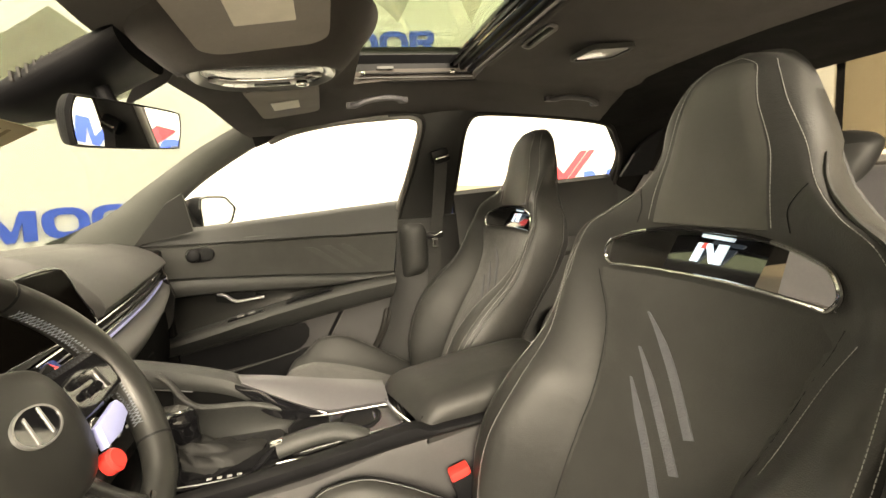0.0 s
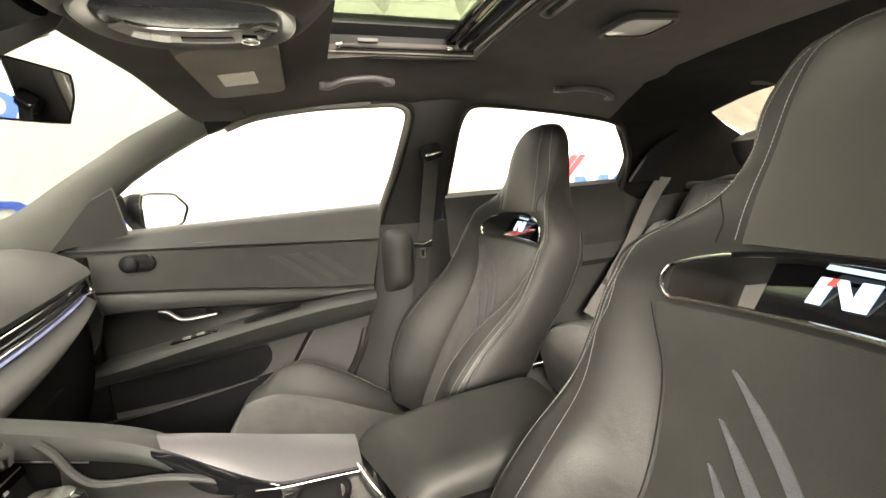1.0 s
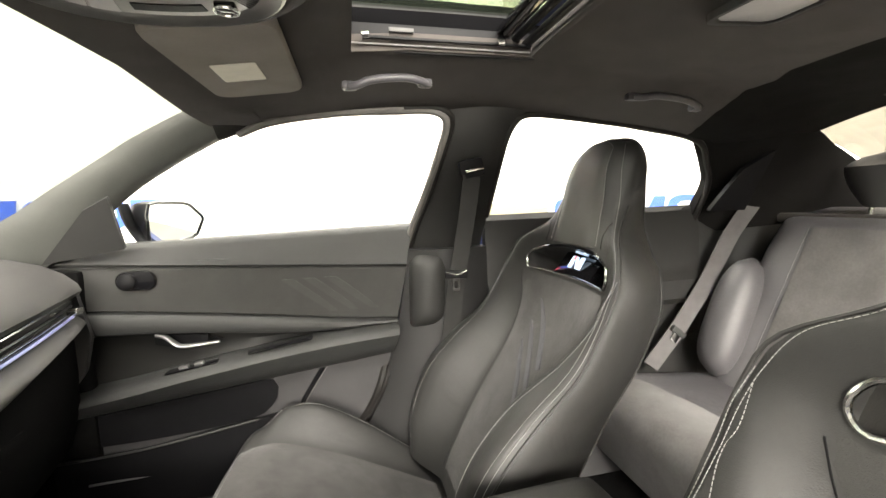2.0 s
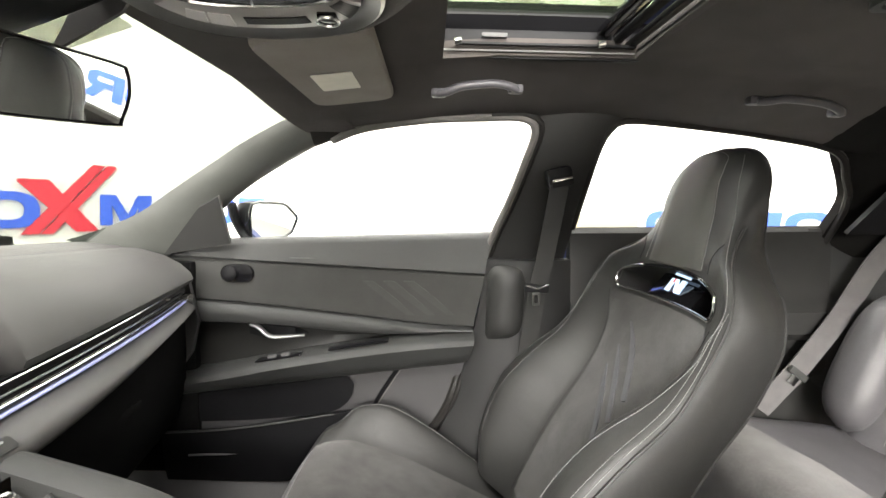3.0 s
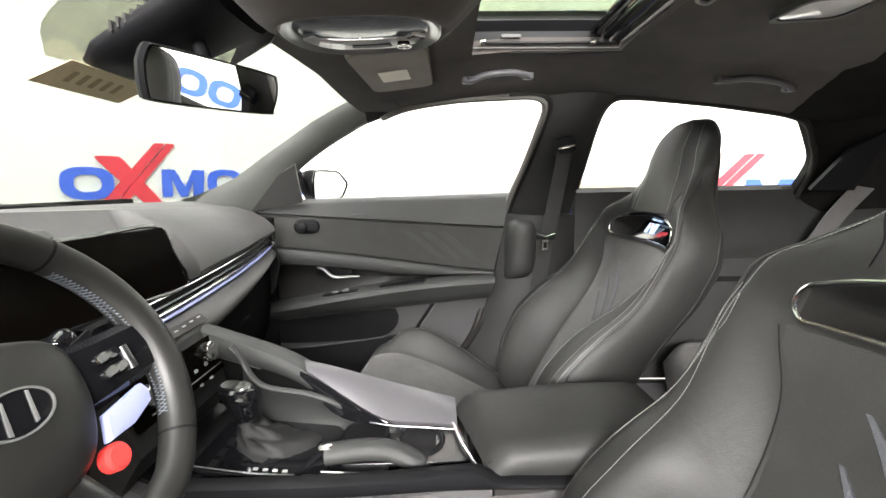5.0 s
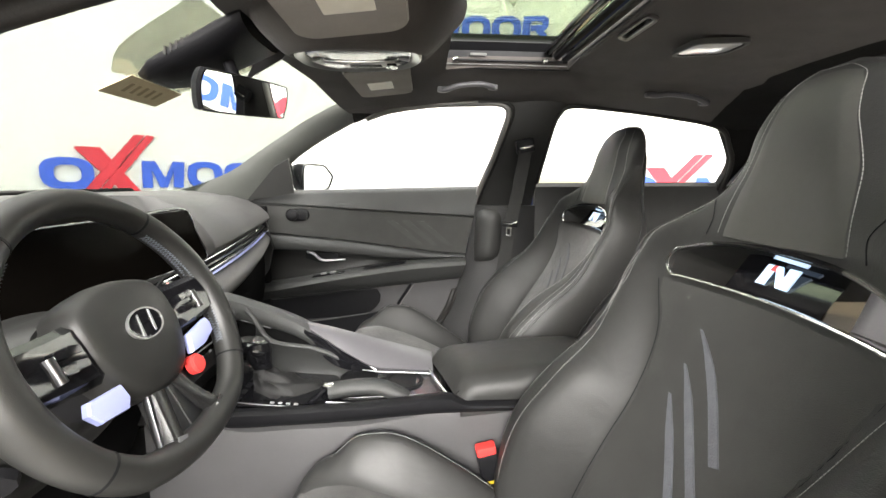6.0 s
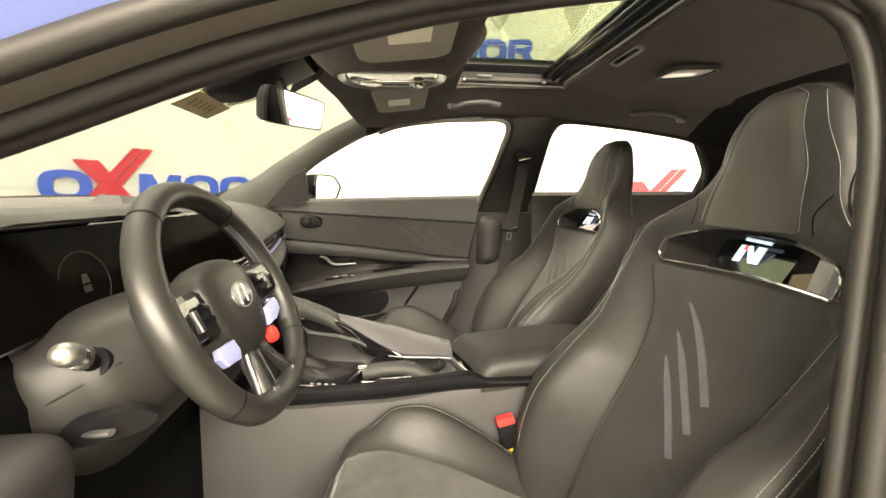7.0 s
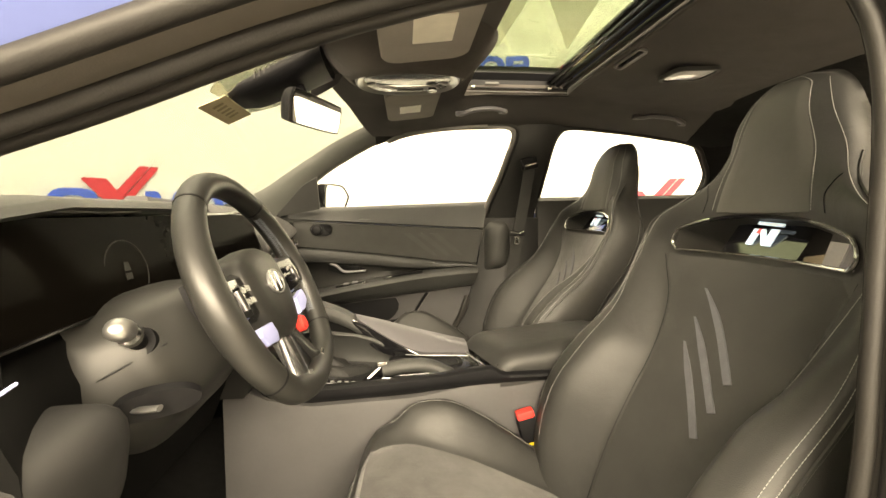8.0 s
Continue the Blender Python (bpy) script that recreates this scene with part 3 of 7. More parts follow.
for s, word in ((1, "passenger"), (-1, "driver")):
    side = (0, -s, 0)
    # windscreen pillar
    inner = [(-0.70, s * 0.575, 1.262), (-0.85, s * 0.60, 1.190), (-0.92, s * 0.615, 1.150), (-1.034, s * 0.622, 1.077), (-1.13, s * 0.625, 1.013), (-1.245, s * 0.625, 0.966), (-1.30, s * 0.625, 0.950)]
    outer = [(-0.655, s * 0.622, 1.212), (-0.80, s * 0.655, 1.14), (-0.92, s * 0.675, 1.065), (-1.03, s * 0.69, 0.965), (-1.12, s * 0.70, 0.89)]
    if s < 0:
        outer = [(-0.66, s * 0.64, 1.075), (-0.80, s * 0.642, 1.028), (-0.92, s * 0.645, 0.988), (-1.03, s * 0.65, 0.95), (-1.22, s * 0.665, 0.885)]
    structure("wall_pillar_a", strip(inner, outer, 22, 0.03, 6, 0.014, side), PILLAR_A, "grey trim of the sloping windscreen pillar", "pillar trim")
    # cant rail under the headliner's edge
    low = on_side([(-0.70, 1.185), (-0.575, 1.227), (-0.433, 1.247), (-0.294, 1.254), (-0.1, 1.256), (0.05, 1.254), (0.19, 1.247), (0.4, 1.227), (0.6, 1.195), (0.8, 1.15)], 0.012, s)
    high = [(x, s * 0.575, roof_z(x, 0.575) + 0.008) for x in (-0.70, -0.575, -0.433, -0.294, -0.1, 0.05, 0.19, 0.4, 0.6, 0.8)]
    if s > 0:
        structure("wall_rail", strip(low, high, 40, 0.025, 4, 0.004, side), RAIL_SHADE, "cloth trim over the side windows, darkened to stand in for shade", "roof rail trim")
    # centre pillar, upper part
    a = on_side([(-0.165, 1.262), (-0.166, 1.22), (-0.178, 1.15), (-0.197, 1.087), (-0.238, 0.975), (-0.27, 0.86), (-0.285, 0.72)], 0.024, s)
    b = on_side([(0.05, 1.262), (0.0, 1.22), (-0.012, 1.15), (-0.02, 1.087), (-0.03, 0.975), (-0.04, 0.86), (-0.04, 0.72)], 0.024, s)
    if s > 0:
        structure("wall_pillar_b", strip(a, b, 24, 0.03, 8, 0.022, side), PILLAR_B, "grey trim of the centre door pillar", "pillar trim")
    else:
        a = [(x + 0.004, y + 0.006, z) for x, y, z in ring_in[8:15]]
        b = [(-0.02, -0.60, 1.2), (-0.02, -0.625, 1.1), (-0.02, -0.65, 1.0), (-0.02, -0.665, 0.9), (-0.02, -0.67, 0.78), (-0.02, -0.67, 0.66)]
        structure("wall_pillar_b", strip(a, b, 24, 0.02, 8, 0.02, side), PILLAR, "grey centre pillar trim beside the driver seat", "pillar trim")
        structure("wall_pillar_b_seam", tube([(-0.19, -0.702, 0.845), (-0.12, -0.690, 0.825), (-0.03, -0.68, 0.815)], 0.0015, 6), DARK, "dark joint in the centre pillar trim", "trim joint")
    # lower part, sweeping forward into the sill
    if s < 0:
        a, b = [(x + 0.004, y + 0.008, z) for x, y, z in ring_in[13:]], [(-0.05, -0.67, 0.72), (-0.05, -0.66, 0.6), (-0.06, -0.65, 0.48), (-0.12, -0.64, 0.36), (-0.3, -0.63, 0.26)]
        structure("wall_pillar_foot", strip(a, b, 16, 0.03, 6, 0.02, side), PILLAR, "moulded lower cover beside the driver seat", "pillar trim")
        continue
    a = [(-0.262, s * 0.705, 0.9), (-0.292, s * 0.70, 0.72), (-0.33, s * 0.69, 0.58), (-0.375, s * 0.685, 0.45), (-0.46, s * 0.68, 0.34), (-0.60, s * 0.67, 0.29)]
    b = [(-0.035, s * 0.70, 0.9), (-0.035, s * 0.69, 0.72), (-0.05, s * 0.67, 0.58), (-0.08, s * 0.66, 0.45), (-0.2, s * 0.65, 0.3), (-0.42, s * 0.64, 0.24)]
    structure("wall_pillar_foot", strip(a, b, 20, 0.04, 8, 0.035, side), HARD_DARK, "moulded lower cover of the centre pillar", "pillar trim")

r1, r2, r3, r4 = pushed(ring_in, 0.020, 0.004), pushed(ring_in, 0.038, 0.007), pushed(ring_in, 0.058, 0.018), pushed(ring_in, 0.10, 0.14)
structure("trim_seal", tube(along(ring_in, 90), 0.0075, 10), RUBBER, "black rubber seal round the open door", "door seal")
structure("trim_flange", strip(ring_in, r1, 70, 0.01, 5, 0.006, (0, -1, 0)), RUBBER, "black inner flange of the open door", "door flange")
structure("trim_seal_outer", tube(along(r1, 90), 0.009, 12), RUBBER, "round rubber seal of the open door", "door seal")
structure("trim_bead", strip(r2, r3, 70, 0.012, 6, 0.012, (0, -1, 0)), SEAL_GREY, "brown-grey satin door surround", "door surround")
structure("trim_edge", tube(along(r3, 80), 0.010, 10), RUBBER, "black edge between door surround and paint", "door seal")
structure("wall_frame_outer", strip(r3, r4, 60, 0.02, 5, 0.014, (0, -1, 0)), PAINT, "pale blue painted door frame, darkened as in shade", "car body")
low = ring_in[1:10]
high = [(-1.12, -0.628, 1.03), (-0.92, -0.61, 1.135), (-0.72, -0.59, 1.245), (-0.60, -0.585, 1.235), (-0.50, -0.585, 1.248), (-0.38, -0.585, 1.26), (-0.28, -0.585, 1.262), (-0.20, -0.585, 1.262), (-0.14, -0.585, 1.262)]
structure("wall_rail_near", strip(low, high, 30, 0.02, 5, 0.006, (0, 1, 0)), HEADLINER, "dark cloth trim over the open door", "roof rail trim")
for s in (1, -1):
    side = (0, -s, 0)
    # rear quarter pillar
    a = on_side([(0.60, 1.2), (0.67, 1.12), (0.70, 1.07), (0.695, 0.985), (0.69, 0.9)], 0.016, s)
    b = [(0.866, s * 0.49, 1.212), (0.96, s * 0.505, 1.167), (1.07, s * 0.52, 1.125), (1.25, s * 0.55, 1.04), (1.35, s * 0.60, 0.96)]
    # pillar cloth blackened: the rear shade is put into its colour
    structure("wall_pillar_c", strip(a, b, 14, 0.03, 6, 0.03, side), SHADE_CLOTH, "rear quarter pillar trim, blackened to stand in for shade", "pillar trim")
    # sill
    structure("wall_sill", strip([(-1.6, s * 0.69, 0.33), (-0.6, s * 0.69, 0.31), (0.3, s * 0.69, 0.31), (0.8, s * 0.69, 0.33)], [(-1.6, s * 0.60, 0.22), (-0.6, s * 0.60, 0.2), (0.3, s * 0.60, 0.2), (0.8, s * 0.60, 0.22)], 16, 0.03, 3, 0.01, side), HARD, "dark plastic sill cover", "sill")

# passenger's door seals
seal = on_side([(-0.70, 1.18), (-0.575, 1.219), (-0.433, 1.239), (-0.294, 1.246), (-0.208, 1.247), (-0.172, 1.222), (-0.186, 1.15), (-0.215, 1.05), (-0.25, 0.95), (-0.285, 0.8), (-0.305, 0.69)], 0.03, 1)
seal += [(-0.345, 0.70, 0.56), (-0.40, 0.70, 0.44), (-0.5, 0.69, 0.36)]
structure("trim_seal_far", tube(along([(-0.655, 0.625, 1.197)] + seal[1:10], 70), 0.010, 8), SEAL_PALE, "cloth-covered seal round the passenger door", "door seal")
# same seal lower down, darkened to stand in for shade in the door gap
structure("trim_seal_low", tube(along(seal[9:], 40), 0.010, 8), RUBBER, "lower seal of the passenger door, darkened for the shaded gap", "door seal")
structure("trim_seal_far_inner", tube(along([(x + 0.014, y - 0.006, z + 0.006) for x, y, z in seal[3:]], 60), 0.007, 8), RUBBER, "rubber lip round the passenger door", "door seal")
seal = on_side([(-0.03, 0.985), (-0.019, 1.089), (-0.007, 1.187), (0.012, 1.23), (0.05, 1.247), (0.19, 1.240), (0.4, 1.22), (0.595, 1.188), (0.665, 1.12), (0.70, 1.07), (0.71, 0.985), (0.69, 0.8), (0.6, 0.62), (0.45, 0.55)], 0.02, 1)
structure("trim_seal_rear", tube(along(seal, 90), 0.009, 8), RUBBER, "rubber seal round the rear door", "door seal")

# carpet floor and firewall
bm = two_sheets(16, 8, lambda i, j: Vector((lerp(-1.55, 1.0, i / 16), lerp(-0.66, 0.66, j / 8), 0.2 + (0.35 * max(0, (-1.15 - lerp(-1.55, 1.0, i / 16)) / 0.4)))), lambda i, j: Vector((lerp(-1.55, 1.0, i / 16), lerp(-0.66, 0.66, j / 8), 0.17)))
structure("floor", bm, CARPET, "black carpeted car floor", "car floor")
structure("wall_firewall", box((0.04, 1.5, 0.8), 0.01, Matrix.Translation((-1.56, 0, 0.55))), CARPET, "black carpeted firewall", "firewall")
for s in (1, -1):
    structure("wall_footwell", box((0.56, 0.03, 0.72), 0.01, Matrix.Translation((-1.32, s * 0.70, 0.53))), CARPET, "black carpeted side of the footwell", "footwell")
structure("wall_bonnet", strip([(-1.52, 0.62, 0.93), (-1.58, 0.3, 0.945), (-1.6, 0, 0.95), (-1.58, -0.3, 0.945), (-1.52, -0.62, 0.93)], [(-2.3, 0.6, 0.78), (-2.38, 0.3, 0.8), (-2.4, 0, 0.805), (-2.38, -0.3, 0.8), (-2.3, -0.6, 0.78)], 20, 0.02, 6, 0.03, (0, 0, 1)), PAINT, "pale blue painted bonnet", "car bonnet")
structure("wall_wing", strip([(-2.3, 0.9, 0.72), (-1.5, 0.92, 0.86), (-0.9, 0.9, 0.9), (0, 0.9, 0.92), (0.9, 0.9, 0.94)], [(-2.3, 0.92, 0.3), (-1.5, 0.93, 0.3), (-0.9, 0.92, 0.3), (0, 0.92, 0.3), (0.9, 0.92, 0.3)], 20, 0.02, 3, 0.02, (0, 1, 0)), PAINT, "pale blue painted side of the car", "car body")

# windows
ws_top = [(-0.68, -0.64, 1.262), (-0.765, -0.3, 1.292), (-0.79, 0, 1.297), (-0.765, 0.3, 1.292), (-0.68, 0.64, 1.262)]
ws_low = [(-1.2, -0.72, 0.945), (-1.43, -0.35, 0.94), (-1.48, 0, 0.94), (-1.43, 0.35, 0.94), (-1.2, 0.72, 0.945)]
g = thing("window_windscreen", (-1.45, 0, 0.93), "large sloping windscreen with a tan sticker", "windscreen", kind="structure")
part("pane", strip(ws_top, ws_low, 24, 0.004, 14, 0.02, (-0.4, 0, 0.9)), GLASS_FRONT, g).visible_shadow = False
g = thing("window_front", (-0.5, 0.74, 0.96), "clear front side window of the passenger door", "window", kind="structure")
top = on_side([(-1.05, 0.945)] + GLASS_TOP, -0.012)
low = on_side([(-1.05, 0.935), (-0.8, 0.938), (-0.5, 0.95), (-0.245, 0.96)], -0.012)
part("pane", strip(top, low, 30, 0.004, 8, 0, (0, -1, 0)), GLASS_SIDE, g).visible_shadow = False
g = thing("window_rear", (0.3, 0.74, 0.98), "clear rear side window", "window", kind="structure")
top = on_side([(-0.032, 1.24), (0.05, 1.252), (0.19, 1.246), (0.4, 1.226), (0.6, 1.194), (0.69, 1.1)], -0.012)
low = on_side([(-0.035, 0.97), (0.19, 0.975), (0.4, 0.98), (0.7, 0.985)], -0.012)
part("pane", strip(top, low, 30, 0.004, 8, 0, (0, -1, 0)), GLASS_SIDE, g).visible_shadow = False
g = thing("window_back", (1.3, 0, 1.0), "sloping rear window", "rear window", kind="structure")
part("pane", strip([(0.86, -0.53, 1.222), (0.94, 0, 1.272), (0.86, 0.53, 1.222)], [(1.5, -0.60, 0.99), (1.56, 0, 1.0), (1.5, 0.60, 0.99)], 16, 0.004, 6, 0.02, (0.4, 0, 0.9)), GLASS_BACK, g).visible_shadow = False
structure("wall_parcel_shelf", box((0.62, 1.3, 0.03), 0.008, Matrix.Translation((1.26, 0, 0.95))), HEADLINER, "dark parcel shelf under the rear window", "parcel shelf")
for s in (1, -1):
    structure("wall_quarter", strip([(0.66, s * 0.735, 0.99), (0.9, s * 0.725, 0.99), (1.2, s * 0.70, 0.98)], [(0.60, s * 0.72, 0.25), (0.9, s * 0.71, 0.25), (1.2, s * 0.70, 0.25)], 12, 0.03, 5, 0.015, (0, -s, 0)), SOFT, "black rear quarter trim beside the bench", "quarter trim")
structure("wall_rear_bulkhead", box((0.03, 1.4, 0.8), 0.01, Matrix.Translation((1.22, 0, 0.58))), CARPET, "black carpet behind the rear bench", "bulkhead")
structure("wall_body_near", strip([(-2.3, -0.9, 0.72), (-1.5, -0.92, 0.84), (-1.2, -0.9, 0.86)], [(-2.3, -0.92, 0.3), (-1.5, -0.93, 0.3), (-1.2, -0.9, 0.3)], 14, 0.02, 3, 0.02, (0, -1, 0)), PAINT, "pale blue painted front wing", "car body")
# roof rail behind the driver; the rear door is left out, letting light in
structure("wall_rail_rear_near", strip(on_side([(-0.2, 1.12), (0.05, 1.22), (0.19, 1.24), (0.4, 1.22), (0.6, 1.19), (0.8, 1.15)], 0.012, -1), [(x, -0.575, roof_z(x, 0.575) + 0.008) for x in (-0.2, 0.05, 0.19, 0.4, 0.6, 0.8)], 20, 0.025, 4, 0.004, (0, 1, 0)), HEADLINER, "dark cloth trim over the rear window", "roof rail trim")

# unseen boxes added behind the five lamps to give them a body
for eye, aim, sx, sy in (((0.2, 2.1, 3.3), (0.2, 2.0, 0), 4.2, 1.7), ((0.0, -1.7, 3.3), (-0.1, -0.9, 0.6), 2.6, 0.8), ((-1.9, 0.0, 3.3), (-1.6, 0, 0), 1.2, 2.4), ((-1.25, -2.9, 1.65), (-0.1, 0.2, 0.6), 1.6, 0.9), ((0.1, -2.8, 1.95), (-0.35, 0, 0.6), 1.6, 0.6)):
    structure("lamp_backing", box((sx + 0.08, sy + 0.08, 0.05), 0.008, look(eye, aim) @ Matrix.Translation((0, 0, 0.04))), CEIL, "unseen white box added behind a lamp", "light housing")

# ---- seats ----
WIDTH = [(-0.50, 0.232), (-0.42, 0.256), (-0.32, 0.27), (-0.2, 0.268), (-0.1, 0.260), (0.0, 0.254), (0.07, 0.248), (0.11, 0.235), (0.145, 0.202), (0.17, 0.162), (0.20, 0.136), (0.22, 0.125), (0.25, 0.119), (0.28, 0.119), (0.31, 0.1145), (0.335, 0.106), (0.35, 0.097), (0.362, 0.086), (0.372, 0.071), (0.38, 0.05), (0.385, 0.025)]
BOLSTER = [(-0.5, 0.07), (-0.4, 0.110), (-0.28, 0.122), (-0.18, 0.104), (-0.08, 0.066), (0.0, 0.032), (0.08, 0.008), (0.12, 0.006), (0.16, 0.0), (0.2, 0.0)]
CENTRE = [(-0.5, 0.05), (-0.3, 0.042), (-0.15, 0.026), (0.0, 0.004), (0.06, 0.004), (0.15, 0.03), (0.22, 0.050), (0.32, 0.066), (0.365, 0.06), (0.385, 0.042)]
DEPTH = [(-0.5, 0.09), (-0.3, 0.09), (-0.1, 0.098), (0.05, 0.115), (0.15, 0.118), (0.25, 0.112), (0.31, 0.094), (0.34, 0.070), (0.36, 0.048), (0.375, 0.028), (0.385, 0.010)]
INSERT = [(-0.5, 0.50), (-0.3, 0.455), (-0.17, 0.455), (-0.1, 0.51), (-0.05, 0.565), (0.0, 0.62), (0.06, 0.72), (0.15, 0.72)]
SLOT = 0.162
NU, NV = 44, 60


def slot_low(v):
    return 0.079 - 0.35 * v * v


def slot_high(v):
    return 0.140 - 0.8 * v * v - 16 * v ** 4


def smooth(x):
    x = min(1, max(0, x))
    return x * x * (3 - 2 * x)


def seat_front(s, h):
    """How far the cushioned face stands forward, by its share of the half width and its height."""
    a = abs(s)
    w = curve_table(h, WIDTH)
    a0 = curve_table(h, INSERT)
    k = smooth((a - a0 + 0.03) / 0.31) ** 0.85
    edge = max(0, (a - 0.86) / 0.14)
    rise = curve_table(h, BOLSTER)
    head = min(1, max(0, (h - 0.16) / 0.1))
    dish = 0.95 * (a * w) ** 2 * (1 - head) * min(1, max(0, (h + 0.1) / 0.15))
    drop = (0.026 + 0.30 * rise) * (1 - math.sqrt(max(0, 1 - edge * edge))) + head * 0.035 * a ** 3
    if h > 0.16:
        drop = min(drop, 0.55 * curve_table(h, DEPTH))
    return curve_table(h, CENTRE) + rise * k + dish - drop


def seat(side, origin, recline, cushion_x, cushion_z, tall, label):
    """A bucket seat with its one-piece head restraint; side: +1 with the centre of the car at +y."""
    O = Vector(origin)
    rec = radians(recline)
    UPV, FWD = Vector((math.sin(rec), 0, math.cos(rec))), Vector((-math.cos(rec), 0, math.sin(rec)))
    base = Vector((O.x - 0.30, O.y, 0.22))
    st = thing("bucket_seat", base, label, "car seat", "front seats")

    def half(s, h):
        f = 0.06 * min(1, max(0, (0.18 - h) / 0.06)) if side < 0 and s < 0 else 0
        if side > 0 and s < 0:
            f = 0.17 * smooth((h - 0.23) / 0.1)
        return curve_table(h, WIDTH) * (1 - f) * (1 if side > 0 else 1 + 0.10 * smooth((h - 0.18) / 0.1) + 0.10 * smooth((h - 0.28) / 0.08))

    def lean(h):
        return 0 if side > 0 else 0.018 * smooth((h - 0.16) / 0.12)

    def P(s, h, lift=0.0):
        return O + Vector((0, s * half(s, h) + lean(h), 0)) + UPV * (h + tall * max(0, (h - 0.2) / 0.185)) + FWD * (seat_front(s, h) + lift)

    def height(s, j):
        v = s * 0.24
        low, high = slot_low(min(SLOT, abs(v))), slot_high(min(SLOT, abs(v)))
        if j <= 32:
            return lerp(-0.5, low, j / 32)
        if j <= 36:
            return lerp(low, high, (j - 32) / 4)
        return lerp(high, 0.385, 1 - (1 - (j - 36) / (NV - 36)) ** 1.7)

    def front(i, j):
        s = -1 + 2 * i / NU
        return P(s, height(s, j))

    def back(i, j):
        s = -1 + 2 * i / NU
        h = height(s, j)
        edge = max(0, (abs(s) - 0.5) / 0.5)
        d = curve_table(h, DEPTH) * (1 - lerp(0.66, 0.32, smooth((h - 0.08) / 0.14)) * edge ** 1.6)
        f = curve_table(h, CENTRE) - d
        return O + Vector((0, s * half(s, h) * (0.97 - 0.10 * smooth((h - 0.15) / 0.16) - 0.16 * smooth((h - 0.29) / 0.09)) + lean(h), 0)) + UPV * (h + tall * max(0, (h - 0.2) / 0.185)) + FWD * f

    def skip(i, j):
        s = -1 + 2 * (i + 0.5) / NU
        return 32 <= j < 36 and abs(s * 0.24) < SLOT
    part("backrest", two_sheets(NU, NV, front, back, skip), LEATHER, st, "black leather backrest with high bolsters", sharp=60)

    # darker covering of the rear and flanks
    def outward(i, j):
        p = back(i, j)
        mid = O + UPV * (p - O).dot(UPV) + FWD * 0.03
        return p + (p - mid).normalized() * 0.0025
    part("back_cover", two_sheets(NU, NV, outward, lambda i, j: back(i, j) + FWD * 0.001, skip), FLANK, st, "matt black cover of the seat back", sharp=60)

    # cloth insert between the bolsters
    def ins(i, j, lift):
        u, w = -1 + 2 * i / 16, j / 22
        h = lerp(-0.47, slot_low(min(SLOT, abs(u * 0.17))) - 0.010, w)
        wide = curve_table(h, INSERT)
        e = min(1, (1 - abs(u)) / 0.08, w / 0.04 + 0.0, (1 - w) / 0.04)
        return P(u * wide, h, lift * math.sqrt(max(0, e)) + (0.0 if lift else -0.004))
    part("back_insert", two_sheets(16, 22, lambda i, j: ins(i, j, 0.004), lambda i, j: ins(i, j, 0)), FABRIC if side > 0 else SUEDE, st, "dark matt cloth centre panel")

    for q in (-1, 1):
        part("seam", tube(along([P(q * (curve_table(h, INSERT) + 0.012), h, 0.0003) for h in (-0.47, -0.38, -0.3, -0.22, -0.15, -0.08, -0.02, 0.03, 0.055)], 40), 0.0010 if q * side > 0 else 0.0006, 6), DARK, st)
        part("neck_seam", tube(along([P(q * a, h, 0.0006) for a, h in ((0.88, 0.198), (0.80, 0.188), (0.66, 0.168), (0.56, 0.143))], 16), 0.0008, 6), DARK, st)
    # head panel
    def head_half(h):
        return curve_table(h, [(0.14, 0.088), (0.21, 0.077), (0.30, 0.059), (0.345, 0.048), (0.356, 0.04), (0.362, 0.028)])

    def head(i, j, lift):
        u, w = -1 + 2 * i / 12, j / 16
        h = lerp(0.146, 0.362, w) - 0.006 * u * u * w
        e = min(1, (1 - abs(u)) / 0.15, (1 - w) / 0.1 + 0.05)
        return P(u * head_half(h) / curve_table(h, WIDTH), h, lift * math.sqrt(max(0, e)) + (0 if lift else -0.004))
    part("head_panel", two_sheets(12, 16, lambda i, j: head(i, j, 0.004), lambda i, j: head(i, j, 0)), HEAD_LEATHER, st, "smooth matt leather head panel")
    HS = (0.148, 0.18, 0.21, 0.24, 0.27, 0.30, 0.33, 0.345, 0.355)
    rim = [P(-1.07 * head_half(h) / curve_table(h, WIDTH), h, 0.003) for h in HS] + [P(u * 0.30, 0.366, 0.003) for u in (-0.9, -0.4, 0.4, 0.9)] + [P(1.07 * head_half(h) / curve_table(h, WIDTH), h, 0.003) for h in reversed(HS)]
    lines = [rim]
    HB = (-0.46, -0.38, -0.28, -0.18, -0.08, 0.0, 0.05, 0.09, 0.13, 0.16, 0.2, 0.25, 0.3, 0.34, 0.36)
    for q in (-1, 1):
        lines.append([P(q * (curve_table(h, INSERT) + (0.29 if q * side > 0 or side < 0 else 0.085)), h, 0.0012) for h in HB[:6]] + ([P(q * 0.9, 0.035, 0.0012), P(q * 0.93, 0.075, 0.0012)] if q * side > 0 or side < 0 else [P(q * 0.80, 0.045, 0.0012)]))
        lines.append([P(q * (0.925 - 0.2 * smooth((h - 0.2) / 0.16)), h, 0.0012) for h in HB])
        lines.append([P(q * 0.955, h, 0.0012) for h in HB[:8]])
    tagged(part("stitching", stitches(lines), STITCH, st, "pale grey contrast stitching"), kind="stuff")
